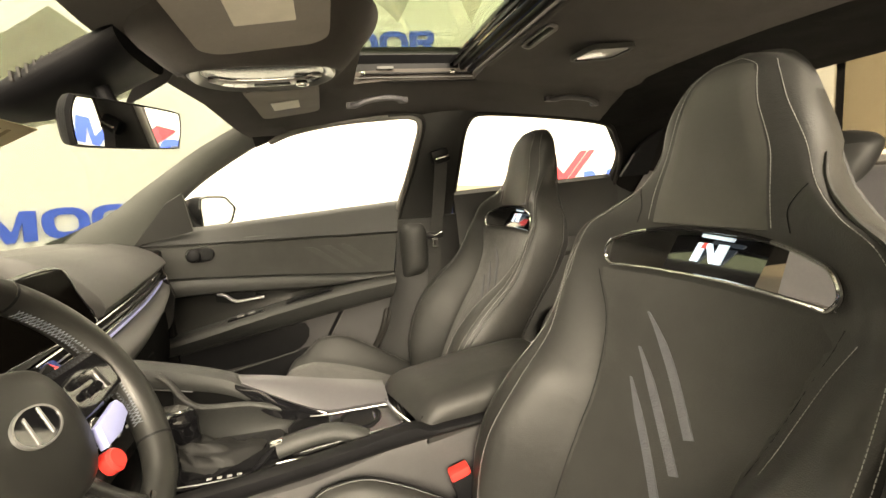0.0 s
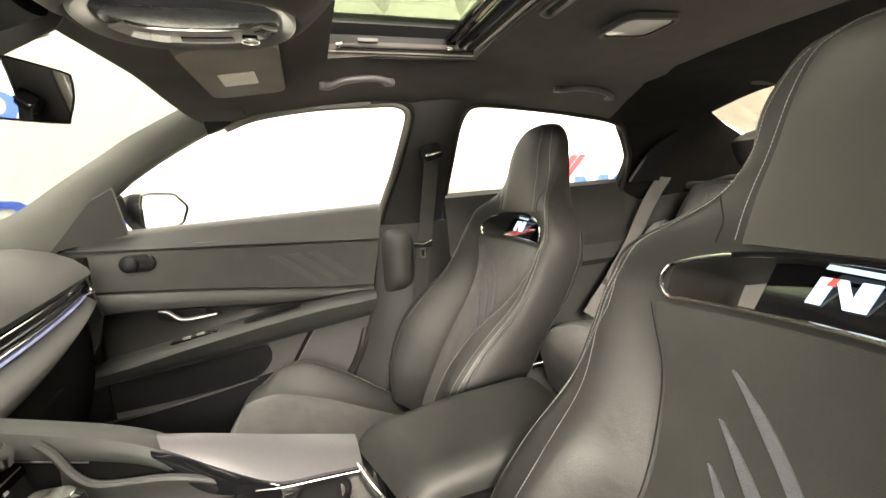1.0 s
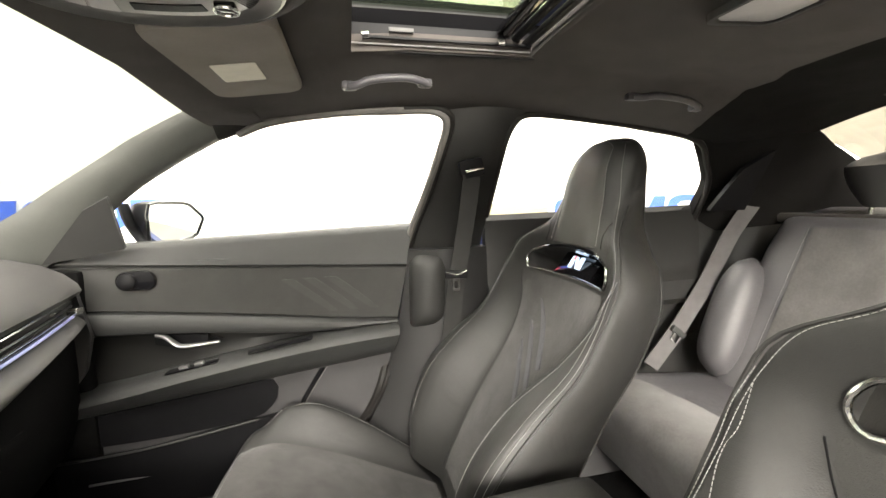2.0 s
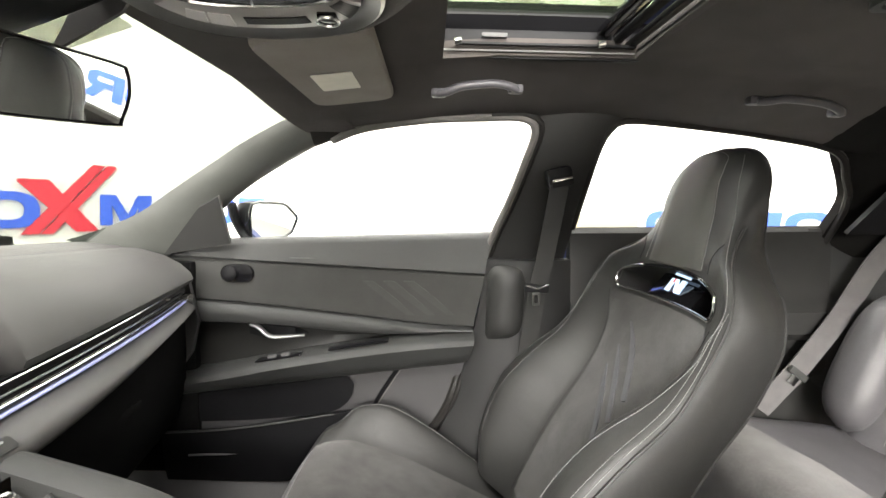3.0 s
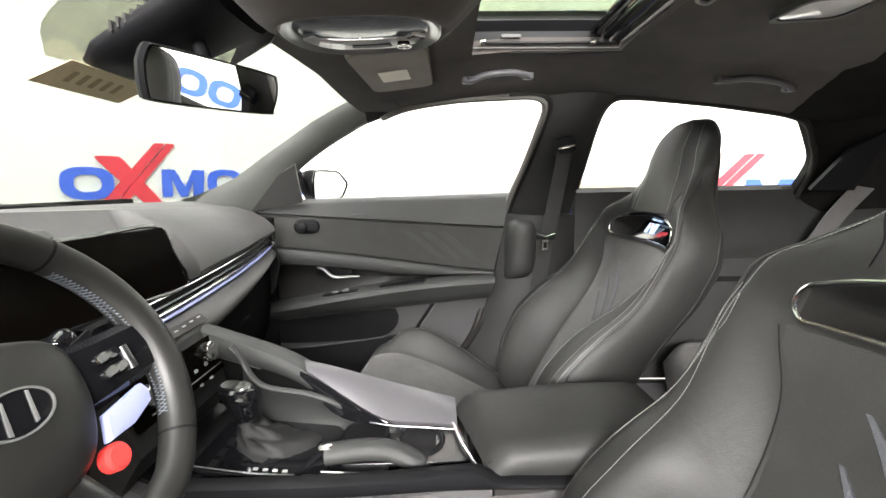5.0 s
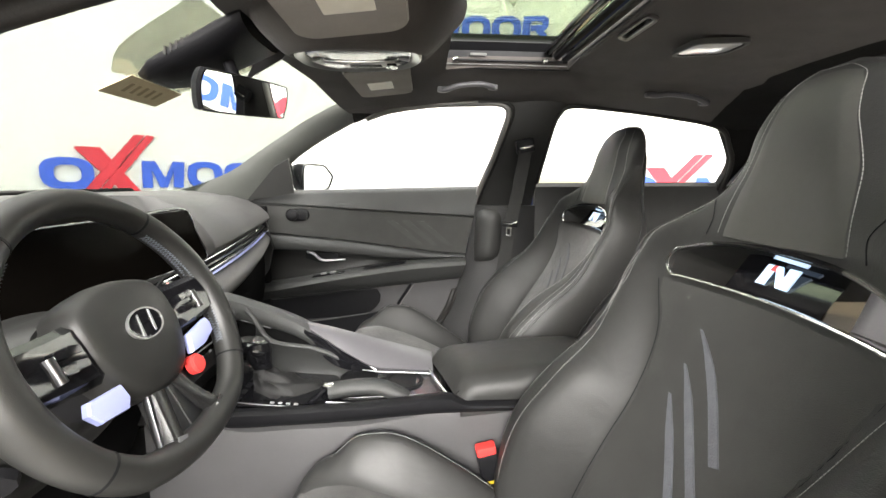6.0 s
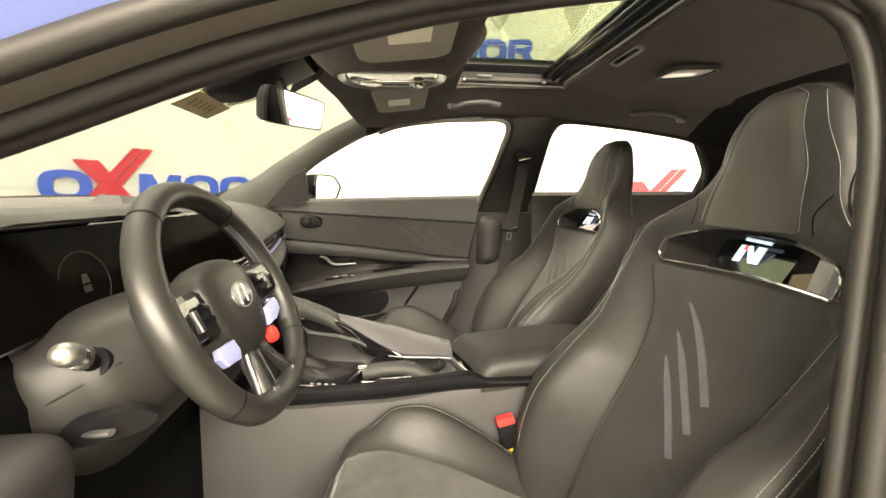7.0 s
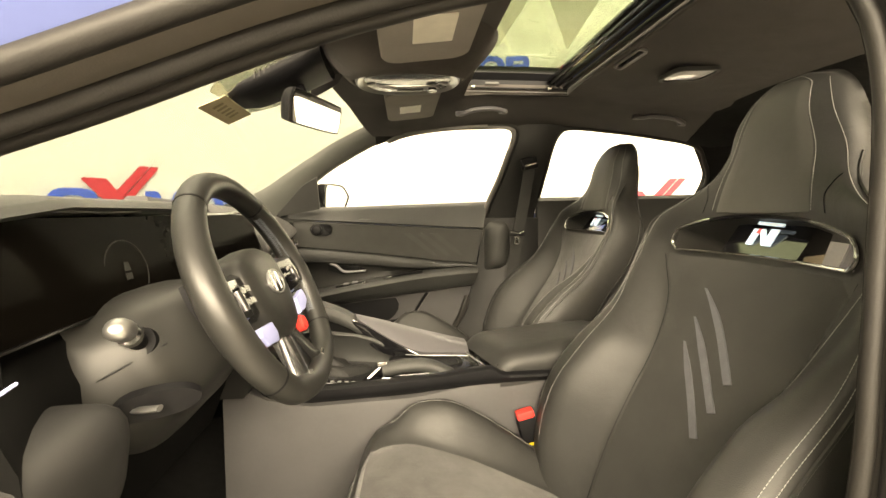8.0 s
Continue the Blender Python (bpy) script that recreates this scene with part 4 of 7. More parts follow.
    for q in (-1, 1):
        part("piping", tube(along([P(q * 0.975, h, 0.002) for h in (-0.48, -0.38, -0.28, -0.18, -0.08, 0.0, 0.07, 0.12, 0.16, 0.2, 0.24)], 50), 0.0024, 6), LEATHER, st)
    # printed slanting stripes
    for top, bot in (((0.074, 0.008), (-0.056, -0.130)), ((0.072, -0.048), (-0.054, -0.180)), ((0.066, -0.096), (-0.046, -0.228))):
        def stripe(i, j, lift):
            w = j / 14
            r = i / 2 - 0.5
            wide = 0.004 + 0.0075 * min(1, w / 0.3)
            v = lerp(top[0], bot[0], w) - 0.004 * math.sin(math.pi * w) - wide * r
            h = lerp(top[1], bot[1], w) + 0.006 * r * min(1, w * 3)
            return P(v / curve_table(h, WIDTH), h, 0.0056 + lift)
        part("stripe", two_sheets(2, 14, lambda i, j: stripe(i, j, 0.0012), lambda i, j: stripe(i, j, -0.0015)), STRIPE if side > 0 else STRIPE_DARK, st, "grey slanting printed stripe" if side > 0 else "grey embossed slanting stripe")

    # slot surround: bright lower lip, dark liner, lit badge on a black bridge
    def S(v, h, lift):
        return P(v / curve_table(h, WIDTH), h, lift)
    vs = [SLOT * (-1 + 2 * k / 24) for k in range(25)]
    lip = [S(v, slot_low(v) - 0.001, 0.004) for v in vs]
    cap_r = [S(SLOT + 0.010, lerp(slot_low(SLOT), slot_high(SLOT), f), 0.004) for f in (0.25, 0.6)]
    cap_l = [S(-SLOT - 0.010, lerp(slot_low(SLOT), slot_high(SLOT), f), 0.004) for f in (0.6, 0.25)]
    upper = [S(v, slot_high(v) + 0.001, 0.003) for v in reversed(vs)]
    part("slot_trim", tube(along(lip + cap_r + upper[:8], 70), 0.0030, 8), CHROME, st, "bright chrome lip of the slot")
    part("slot_trim", tube(along(upper[17:] + cap_l + lip[:2], 30), 0.0030, 8), CHROME, st, "bright chrome lip of the slot")
    part("slot_liner", tube(along(upper[5:20], 40), 0.0034, 8), PIANO, st, "gloss black liner")

    part("slot_shelf", two_sheets(24, 3, lambda i, j: S(vs[i], slot_low(vs[i]) + 0.001, -0.004 - 0.03 * j / 3), lambda i, j: S(vs[i], slot_low(vs[i]) - 0.006, -0.004 - 0.03 * j / 3)), PIANO, st, "gloss black floor of the slot")
    bridge = part("bridge", two_sheets(8, 4, lambda i, j: O + Vector((0, -0.072 + 0.144 * i / 8, 0)) + UPV * (lerp(slot_low(0.06), slot_high(0.06), j / 4)) + FWD * (0.012 - 0.004 * j), lambda i, j: O + Vector((0, -0.072 + 0.144 * i / 8, 0)) + UPV * (lerp(slot_low(0.06), slot_high(0.06), j / 4)) + FWD * (-0.03)), PIANO, st, "gloss black bridge across the slot")

    def flat(pts, lift=0.0):
        m = Matrix.Translation(O + UPV * 0.112 + FWD * (0.0065 + lift)) @ Matrix((Vector((0, -1, 0)), UPV, FWD)).transposed().to_4x4()
        return plate(pts, 0.003, m)
    part("badge", joined([flat([(-0.030, -0.014), (-0.022, 0.014), (-0.010, 0.014), (-0.018, -0.014)]), flat([(-0.010, 0.014), (-0.001, 0.014), (0.010, -0.014), (0.001, -0.014)], 0.0003), flat([(0.003, -0.014), (0.010, 0.014), (0.024, 0.014), (0.017, -0.014)])]), BADGE, bridge, "lit pale blue badge shape")
    part("badge_slash", flat([(-0.016, 0.006), (-0.012, 0.014), (-0.006, 0.014), (-0.010, 0.006)], 0.0005), BADGE_RED, bridge, "red slash of the lit badge")
    part("badge_bar", flat([(-0.02, 0.022), (-0.018, 0.027), (0.03, 0.024), (0.028, 0.019)]), BADGE, bridge, "thin lit bar over the badge")

    # cushion
    bx, bz = cushion_x, cushion_z

    def cush(u, w, lift=0.0):
        """u across (-1..1), w from the back (0) to the front edge (1)."""
        a = abs(u)
        hw = curve_table(w, [(0, 0.235), (0.3, 0.262), (0.75, 0.268), (0.92, 0.255), (1, 0.235)])
        x = bx - 0.50 * w + 0.02 * a * a * min(1, max(0, (w - 0.7) / 0.2))
        mid = curve_table(w, [(0, 0.0), (0.25, 0.055), (0.6, 0.135), (0.82, 0.165), (0.92, 0.162), (0.975, 0.14), (1.0, 0.105)])
        k = min(1, max(0, (a - 0.58) / 0.27))
        k = k * k * (3 - 2 * k)
        bol = curve_table(w, [(0, 0.03), (0.17, 0.05), (0.37, 0.075), (0.58, 0.087), (0.74, 0.06), (0.87, 0.015), (1, 0.0)])
        edge = max(0, (a - 0.82) / 0.18)
        z = bz + mid + bol * k - (0.02 + 0.5 * bol) * (1 - math.sqrt(max(0, 1 - edge * edge)))
        return Vector((x, O.y + u * hw, z + lift))
    part("cushion", two_sheets(48, 48, lambda i, j: cush(-1 + i / 24, j / 48), lambda i, j: Vector((cush(-1 + i / 24, j / 48).x + 0.03 * (j / 48), O.y + (cush(-1 + i / 24, j / 48).y - O.y) * 0.95, 0.265))), LEATHER, st, "black leather cushion with raised thigh bolsters", sharp=60)
    part("cushion_insert", two_sheets(14, 20, lambda i, j: cush((-1 + i / 7) * 0.62, 0.02 + 0.965 * j / 20, 0.004 * min(1, (1 - abs(-1 + i / 7)) * 8)), lambda i, j: cush((-1 + i / 7) * 0.62, 0.02 + 0.965 * j / 20, -0.005)), SUEDE, st, "worn dark suede centre panel")
    part("cushion_front", two_sheets(14, 5, lambda i, j: cush((-1 + i / 7) * 0.62, 1) + Vector((-0.004 - 0.004 * math.sin(j / 5 * 3.1), 0, -0.02 * j + 0.002)), lambda i, j: cush((-1 + i / 7) * 0.62, 1) + Vector((0.012, 0, -0.02 * j + 0.002))), SUEDE, st)
    lines = [[cush(q * uu, w, 0.0012) for w in [0.02 + 0.0425 * k for k in range(21)]] for q in (-1, 1) for uu in (0.845, 0.875)]
    tagged(part("stitching", stitches(lines), STITCH, st, "pale grey contrast stitching"), kind="stuff")
    for q in (-1, 1):
        part("piping", tube(along([cush(q * 0.86, w, 0.0006) for w in [0.043 * k for k in range(21)]], 60), 0.0022, 6), DARK, st)
        part("side_cover", box((0.40, 0.03, 0.11), 0.012, Matrix.Translation((bx - 0.20, O.y + q * 0.235, 0.29))), DARK, st, "black plastic seat side cover")
        part("slide_rail", box((0.52, 0.035, 0.03), 0.006, Matrix.Translation((bx - 0.18, O.y + q * 0.19, 0.215))), GUNMETAL, st)
        part("recliner_cover", plate(round_outline(0.10, 0.14, 0.03), 0.02, facing((bx + 0.05, O.y + q * 0.262 - 0.01, 0.43), (0, 1, 0))), DARK, st)
    return st


seat(1, (-0.041, -0.3725, 0.772), 19, -0.211, 0.30, -0.008, "black leather driver bucket seat with grey stripes")
seat(-1, (0.027, 0.385, 0.783), 25, -0.226, 0.312, 0.010, "black leather and suede passenger bucket seat")


# ---- rear bench ----
bench = thing("rear_bench", (0.55, 0, 0.3), "grey suede and leather rear bench, lightened to look lit", "rear seat")


def bench_top(y, w):
    x = lerp(0.27, 0.74, w)
    z = table(w, [(0, 0.42), (0.06, 0.468), (0.2, 0.482), (0.6, 0.462), (1, 0.44)])
    k = min(1, max(0, (abs(abs(y) - 0.36) - 0.17) / 0.1))
    return Vector((x, y, z + 0.02 * k - (0.05 * max(0, (abs(y) - 0.60) / 0.06) ** 2)))


part("cushion", two_sheets(40, 14, lambda i, j: bench_top(-0.65 + 1.3 * i / 40, j / 14), lambda i, j: Vector((0.30 + 0.42 * j / 14, -0.64 + 1.28 * i / 40, 0.26))), SUEDE_LIT, bench, "grey suede seat cushion, lightened to look lit", sharp=60)


def border(i, j, lift):
    """The leather edge behind and outside the suede."""
    y = lerp(0.10, 0.655, i / 24)
    w0 = lerp(0.30, 0.42, smooth((0.62 - y) / 0.2)) * (1 - smooth((y - 0.57) / 0.06) * 0.75)
    p = bench_top(y, lerp(w0, 1.0, j / 8))
    return p + Vector((0, 0, lift * min(1, j / 1.0)))


for q in (1, -1):
    part("cushion_border", two_sheets(24, 8, lambda i, j: Vector((border(i, j, 0.006).x, q * border(i, j, 0.006).y, border(i, j, 0.006).z)), lambda i, j: Vector((border(i, j, 0).x, q * border(i, j, 0).y, border(i, j, 0).z - 0.004))), LEATHER_LIT, bench, "grey leather edge of the rear cushion, lightened to look lit")


def bench_back(y, w):
    h = lerp(0.0, 0.58, w)
    p = Vector((0.69 + h * 0.42, y, 0.44 + h * 0.93))
    e = abs(abs(y) - 0.36)
    k = min(1, max(0, (e - 0.13) / 0.08))
    k = k * k * (3 - 2 * k)
    f = 0.035 * k * table(w, [(0, 0.8), (0.3, 1), (0.75, 0.6), (0.95, 0.0)]) - 0.05 * max(0, (w - 0.93) / 0.07) ** 2 - 0.06 * max(0, (abs(y) - 0.58) / 0.06) ** 2
    return p + Vector((-0.93, 0, 0.36)) * f


part("backrest", two_sheets(56, 20, lambda i, j: bench_back(-0.64 + 1.28 * i / 56, j / 20), lambda i, j: bench_back(-0.64 + 1.28 * i / 56, j / 20) + Vector((0.12, 0, 0.02))), LEATHER_LIT, bench, "dark rear backrest with leather side bolsters", sharp=60)
for yy in (-0.36, 0.36):
    part("back_insert", two_sheets(12, 14, lambda i, j: bench_back(yy - 0.145 + 0.29 * i / 12, 0.06 + 0.84 * j / 14) + Vector((-0.004, 0, 0.002)), lambda i, j: bench_back(yy - 0.145 + 0.29 * i / 12, 0.06 + 0.84 * j / 14) + Vector((0.01, 0, 0))), SUEDE_LIT, bench)
    lines = [[bench_back(yy + q * 0.155, w) + Vector((-0.003, 0, 0.001)) for w in (0.05, 0.25, 0.5, 0.75, 0.9)] for q in (-1, 1)]
    tagged(part("stitching", stitches(lines), STITCH, bench), kind="stuff")
    pad_path = along([(0.655, yy * 1.61, 0.475), (0.665, yy * 1.61, 0.53), (0.70, yy * 1.61, 0.63), (0.745, yy * 1.615, 0.74), (0.79, yy * 1.62, 0.83)], 18)
    rings = []
    for k, p in enumerate(pad_path):
        t = k / 17
        w = 0.066 * math.sqrt(max(0.02, 1 - abs(2 * t - 1) ** 3.2)) * lerp(1.0, 0.85, t)
        d = 0.062 * math.sqrt(max(0.02, 1 - abs(2 * t - 1) ** 4))
        rings.append([p + Vector((-0.91 * d * max(-0.3, math.cos(q)), w * math.copysign(abs(math.sin(q)) ** 0.8, math.sin(q)), 0.41 * d * max(-0.3, math.cos(q)))) for q in (2 * math.pi * n / 24 for n in range(24))])
    part("side_bolster", loft(rings), LEATHER_LIT, bench, "rounded grey leather side bolster, lightened to look lit")
for yy, hx, hw, top_z in ((-0.37, 0.985, 0.132, 1.135), (0.37, 0.985, 0.132, 1.135), (0.02, 0.90, 0.092, 1.058)):
    rest = thing("rear_head_restraint", (hx, yy, 0.96), "black leather rear head restraint on two posts", "head restraint", "rear head restraints")
    ring = []
    for k in range(13):
        t = k / 12
        w = hw * math.sin(math.pi * min(1, 0.18 + t * 0.82) * 0.5 + 0.2) * (1 if t < 0.7 else math.sqrt(max(0.02, 1 - ((t - 0.7) / 0.3) ** 2)))
        ring.append([Vector((hx + 0.02 * t + 0.045 * (1 if t < 0.8 else 0.7) * math.sin(2 * math.pi * q / 20), yy + w * math.cos(2 * math.pi * q / 20), lerp(top_z - 0.15, top_z, t))) for q in range(20)])
    part("pad", loft(ring), LEATHER, rest)
    for q in (-0.05, 0.05):
        part("post", tube([(hx, yy + q, 0.93), (hx + 0.005, yy + q, 1.02)], 0.006, 8), CHROME, rest)

# ---- dashboard ----
dash = thing("dashboard", (-1.1, 0, 0.7), "dark soft-touch dashboard with a wide black display", "dashboard")


def dash_x(y):
    """How far the dashboard's rear edge moves with y."""
    return -0.045 * max(0, (y - 0.1) / 0.55) ** 1.6 - 0.02 * max(0, (-y - 0.45) / 0.2)


def dash_loft(prof, y0, y1, n, shift):
    """Skins a profile along y; shift(x, y, z) bends it."""
    return loft([[shift(x, lerp(y0, y1, k / n), z) for x, z in prof] for k in range(n + 1)])


def top_shift(x, y, z):
    return Vector((x + dash_x(y) * min(1, max(0, (x + 1.45) / 0.4)), y, z - 0.012 * (abs(y) / 0.65) ** 2))


def pad_shift(x, y, z):
    """Higher at its far edge and lower at its near edge towards the middle of the car."""
    f = (0.62 - y) * 0.075
    b = min(1, max(0, (0.165 - y) / 0.04))
    return Vector((x + dash_x(y) - 0.062 * b * b * (3 - 2 * b) * (1 if z < 0.92 else 0.3), y, z - f * max(0, (0.93 - z) / 0.09) + f * 0.55 * max(0, (z - 0.885) / 0.045)))


def low_shift(x, y, z):
    return Vector((x + dash_x(y) * (1.0 + 1.2 * max(0, (x + 1.0) / 0.1) * max(0, (y - 0.3) / 0.35)), y, z - (0.62 - y) * 0.07))


TOP = [(-1.47, 0.90), (-1.45, 0.935), (-1.35, 0.952), (-1.24, 0.957), (-1.16, 0.948), (-1.135, 0.938), (-1.13, 0.92), (-1.2, 0.88)]
part("top_pad", dash_loft(TOP, -0.69, 0.69, 40, top_shift), DASH, dash, "dark grey upper dash pad")
PAD = [(-1.14, 0.915), (-1.135, 0.932), (-1.10, 0.931), (-1.04, 0.914), (-1.0, 0.892), (-0.975, 0.868), (-0.968, 0.852), (-0.975, 0.842), (-1.05, 0.83), (-1.14, 0.85)]
part("front_pad", dash_loft(PAD, -0.10, 0.645, 110, pad_shift), DASH, dash, "soft padded passenger side of the dashboard")
def roll_ring(y):
    """The lower dash roll, thinner towards the door."""
    e = smooth((y - 0.1) / 0.45)
    nx, zb_ = lerp(-0.924, -0.936, e), lerp(0.744, 0.766, e)
    prof = [(-1.05, 0.792), (-0.985, 0.792), (nx - 0.030, 0.789), (nx - 0.012, 0.782), (nx - 0.003, lerp(zb_, 0.782, 0.7)), (nx, lerp(zb_, 0.782, 0.4)), (nx - 0.005, zb_ + 0.004), (nx - 0.02, zb_), (-1.05, zb_ - 0.02)]
    return [low_shift(x, y, z) for x, z in prof]


part("lower_pad", loft([roll_ring(lerp(-0.12, 0.655, k / 34)) for k in range(35)]), DASH, dash, "soft lower dash roll", sharp=60)
VENT = [(-1.06, 0.84), (-0.978, 0.84), (-0.974, 0.825), (-0.972, 0.80), (-0.975, 0.793), (-1.06, 0.793)]
vent = part("vent_panel", dash_loft(VENT, -0.10, 0.64, 30, low_shift), PIANO, dash, "gloss black slim air vent band")
for z, mat, r, nm in ((0.838, CHROME, 0.0018, "vent_strip"), (0.822, GUNMETAL, 0.0018, "vent_slat"), (0.809, CHROME, 0.0018, "vent_slat"), (0.797, AMBIENT, 0.003, "light_strip")):
    part(nm, tube(along([low_shift(-0.971, y, z) for y in (-0.06, 0.02, 0.1, 0.2, 0.3, 0.4, 0.5, 0.58, 0.63)], 40), r, 6), mat, vent, "pale lilac ambient light strip" if mat is AMBIENT else "")
part("vent_knob", box((0.02, 0.025, 0.016), 0.004, Matrix.Translation((-1.005, 0.60, 0.815))), CHROME, vent)
GLOVE = [(-1.05, 0.745), (-0.99, 0.745), (-0.99, 0.66), (-1.0, 0.58), (-1.03, 0.48), (-1.08, 0.42), (-1.2, 0.40), (-1.2, 0.745)]
part("glove_box", dash_loft(GLOVE, 0.12, 0.645, 16, low_shift), HOLLOW_BLACK, dash, "black glove box lid")
part("glove_latch", box((0.008, 0.10, 0.02), 0.004, Matrix.Translation((-1.01, 0.38, 0.63))), HOLLOW_BLACK, dash)
part("end_cap", plate([(-1.2, 0.42), (-1.03, 0.66), (-1.01, 0.74), (-1.03, 0.84), (-1.12, 0.915), (-1.4, 0.93), (-1.4, 0.5)], 0.012, Matrix(((1, 0, 0, 0), (0, 0, -1, 0.665), (0, 1, 0, 0), (0, 0, 0, 1)))), HARD, dash)

# display band: instrument and centre screens behind one glass, under a hood on the driver's side
HOOD = [(-1.16, 0.90), (-1.15, 0.938), (-1.10, 0.946), (-1.03, 0.948), (-0.985, 0.943), (-0.975, 0.934), (-1.0, 0.925), (-1.08, 0.905)]
part("hood", loft([[Vector((x + 0.02 * max(0, (-y - 0.35) / 0.3) - 0.11 * max(0, (y + 0.17) / 0.2) ** 1.5, y, z - 0.02 * max(0, (-y - 0.5) / 0.15) - 0.012 * max(0, (y + 0.17) / 0.2))) for x, z in HOOD] for y in [lerp(-0.66, -0.12, k / 20) for k in range(21)]]), SOFT, dash, "soft hood over the instrument display")


def panel_pt(u, v, d=0.0):
    y = lerp(-0.655, 0.112, u)
    x = lerp(-0.952, -0.976, v) + 0.03 * (abs(y + 0.27) / 0.38) ** 2 * (1 if y < -0.27 else 0.25) - 0.02
    return Vector((x + d, y - 0.022 * v * u, lerp(0.808, 0.922, v)))


display = part("display", two_sheets(36, 6, lambda i, j: panel_pt(i / 36, j / 6), lambda i, j: panel_pt(i / 36, j / 6, -0.02)), SCREEN, dash, "wide black display glass, switched off")
part("display_rim", tube(along([panel_pt(u, -0.012, -0.004) for u in (0, 0.2, 0.4, 0.6, 0.8, 1.0)] + [panel_pt(1.004, 0.5, -0.004), panel_pt(0.995, 1.01, -0.004)] + [panel_pt(u, 1.012, -0.004) for u in (0.8, 0.6, 0.4)], 60), 0.0035, 6), PIANO, display)
part("hood_line", tube(along([panel_pt(u, 1.06, 0.004) + Vector((0.006, 0, 0.0)) for u in (0.02, 0.15, 0.3, 0.42)], 20), 0.0012, 6), SILVER, display, "thin silver line over the display")
dial = facing(panel_pt(0.338, 0.36, 0.0015), (1, 0, 0.2))
ringpts = [(0.043 * math.cos(2 * math.pi * k / 40), 0.043 * math.sin(2 * math.pi * k / 40)) for k in range(40)]
part("instrument_ring", ring_plate(ringpts, [(x * 0.965, y * 0.965) for x, y in ringpts], 0.0008, dial), PRINT_DIM, display, "faint printed dial ring")
part("instrument_mark", joined([plate([(-0.006, -0.012), (0.006, -0.012), (0.006, -0.003), (-0.006, -0.003)], 0.0008, dial), plate([(-0.006, 0.0), (0.006, 0.0), (0.004, 0.012), (-0.004, 0.012)], 0.0008, dial)]), PRINT_DIM, display)

# centre stack: hazard switch, audio row and climate row
STACK = [(-1.02, 0.735), (-0.946, 0.735), (-0.924, 0.726), (-0.906, 0.69), (-0.885, 0.62), (-0.93, 0.55), (-1.05, 0.55)]
stack = part("control_panel", loft([[Vector((x, y, z)) for x, z in STACK] for y in (-0.15, -0.146, -0.10, 0.0, 0.085, 0.098, 0.102)]), HARD_DARK, dash, "dark centre stack with audio and climate controls")


def on_stack(y, t):
    """A pose on the sloping face; t runs down it."""
    p = Vector((-0.914, y, 0.722)).lerp(Vector((-0.884, y, 0.622)), t)
    return facing(p, (0.958, 0, 0.287))


def on_roll(y):
    """A pose on the nose of the lower dash roll."""
    return facing(Vector((-0.936, y, 0.741 + 0.07 * y)), (0.66, 0, 0.75))


hz = part("hazard_switch", plate(round_outline(0.034, 0.02, 0.004), 0.005, facing((-0.955, -0.060, 0.784), (0.8, 0, 0.6)), 0.001), PIANO, stack, "gloss black hazard warning switch")
part("hazard_mark", ring_plate([(-0.009, -0.007), (0.009, -0.007), (0, 0.008)], [(-0.004, -0.004), (0.004, -0.004), (0, 0.003)], 0.0008, facing((-0.955, -0.060, 0.784), (0.8, 0, 0.6)) @ Matrix.Translation((0, 0, 0.005))), RED, hz)
part("audio_strip", plate(round_outline(0.17, 0.020, 0.005), 0.003, on_roll(0.02), 0.001), SHROUD, stack, "matt strip of audio keys")
for k in range(6):
    part("audio_key", plate(round_outline(0.010, 0.0026, 0.001), 0.001, on_roll(-0.025 + 0.022 * k) @ Matrix.Translation((0, 0, 0.0035))), ICON, stack, "small white key mark")
part("climate_panel", plate(round_outline(0.235, 0.07, 0.006), 0.004, on_stack(-0.025, 0.38), 0.001), SCREEN, stack, "gloss black climate panel")
for k in range(5):
    part("climate_key", plate(round_outline(0.009, 0.006, 0.002), 0.001, on_stack(-0.085 + 0.03 * k, 0.46) @ Matrix.Translation((0, 0, 0.004))), ICON, stack, "small white key mark")
    part("climate_key", plate(round_outline(0.008, 0.0045, 0.001), 0.001, on_stack(-0.085 + 0.03 * k, 0.72) @ Matrix.Translation((0, 0, 0.004))), ICON, stack, "small white key mark")


def knob(name, y, t, r, mat, parent):
    n = 28
    m = on_stack(y, t) @ Matrix.Translation((0, 0, 0.006))
    prof = [(r, -0.004), (r, 0.012), (r * 0.96, 0.016), (r * 0.8, 0.0175), (r * 0.3, 0.0165)]
    part(name, loft([[m @ Vector((q * math.cos(2 * math.pi * k / n), q * math.sin(2 * math.pi * k / n), z)) for k in range(n)] for q, z in prof]), mat, parent, "round chrome-ringed control knob")


knob("control_knob", 0.040, 0.27, 0.018, CHROME, stack)
knob("control_knob", -0.112, 0.31, 0.018, CHROME, stack)
part("volume_knob", loft([[on_roll(-0.058) @ Vector((q * math.cos(2 * math.pi * k / 28), q * math.sin(2 * math.pi * k / 28), z)) for k in range(28)] for q, z in ((0.0155, 0.0), (0.0155, 0.012), (0.0145, 0.0145), (0.006, 0.0145))]), SOFT, stack, "matt grey volume knob")
part("panel_line", tube([on_stack(-0.11, 0.6) @ Vector((0, 0, 0.004)), on_stack(0.075, 0.6) @ Vector((0, 0, 0.004))], 0.0012, 6), SILVER, stack)

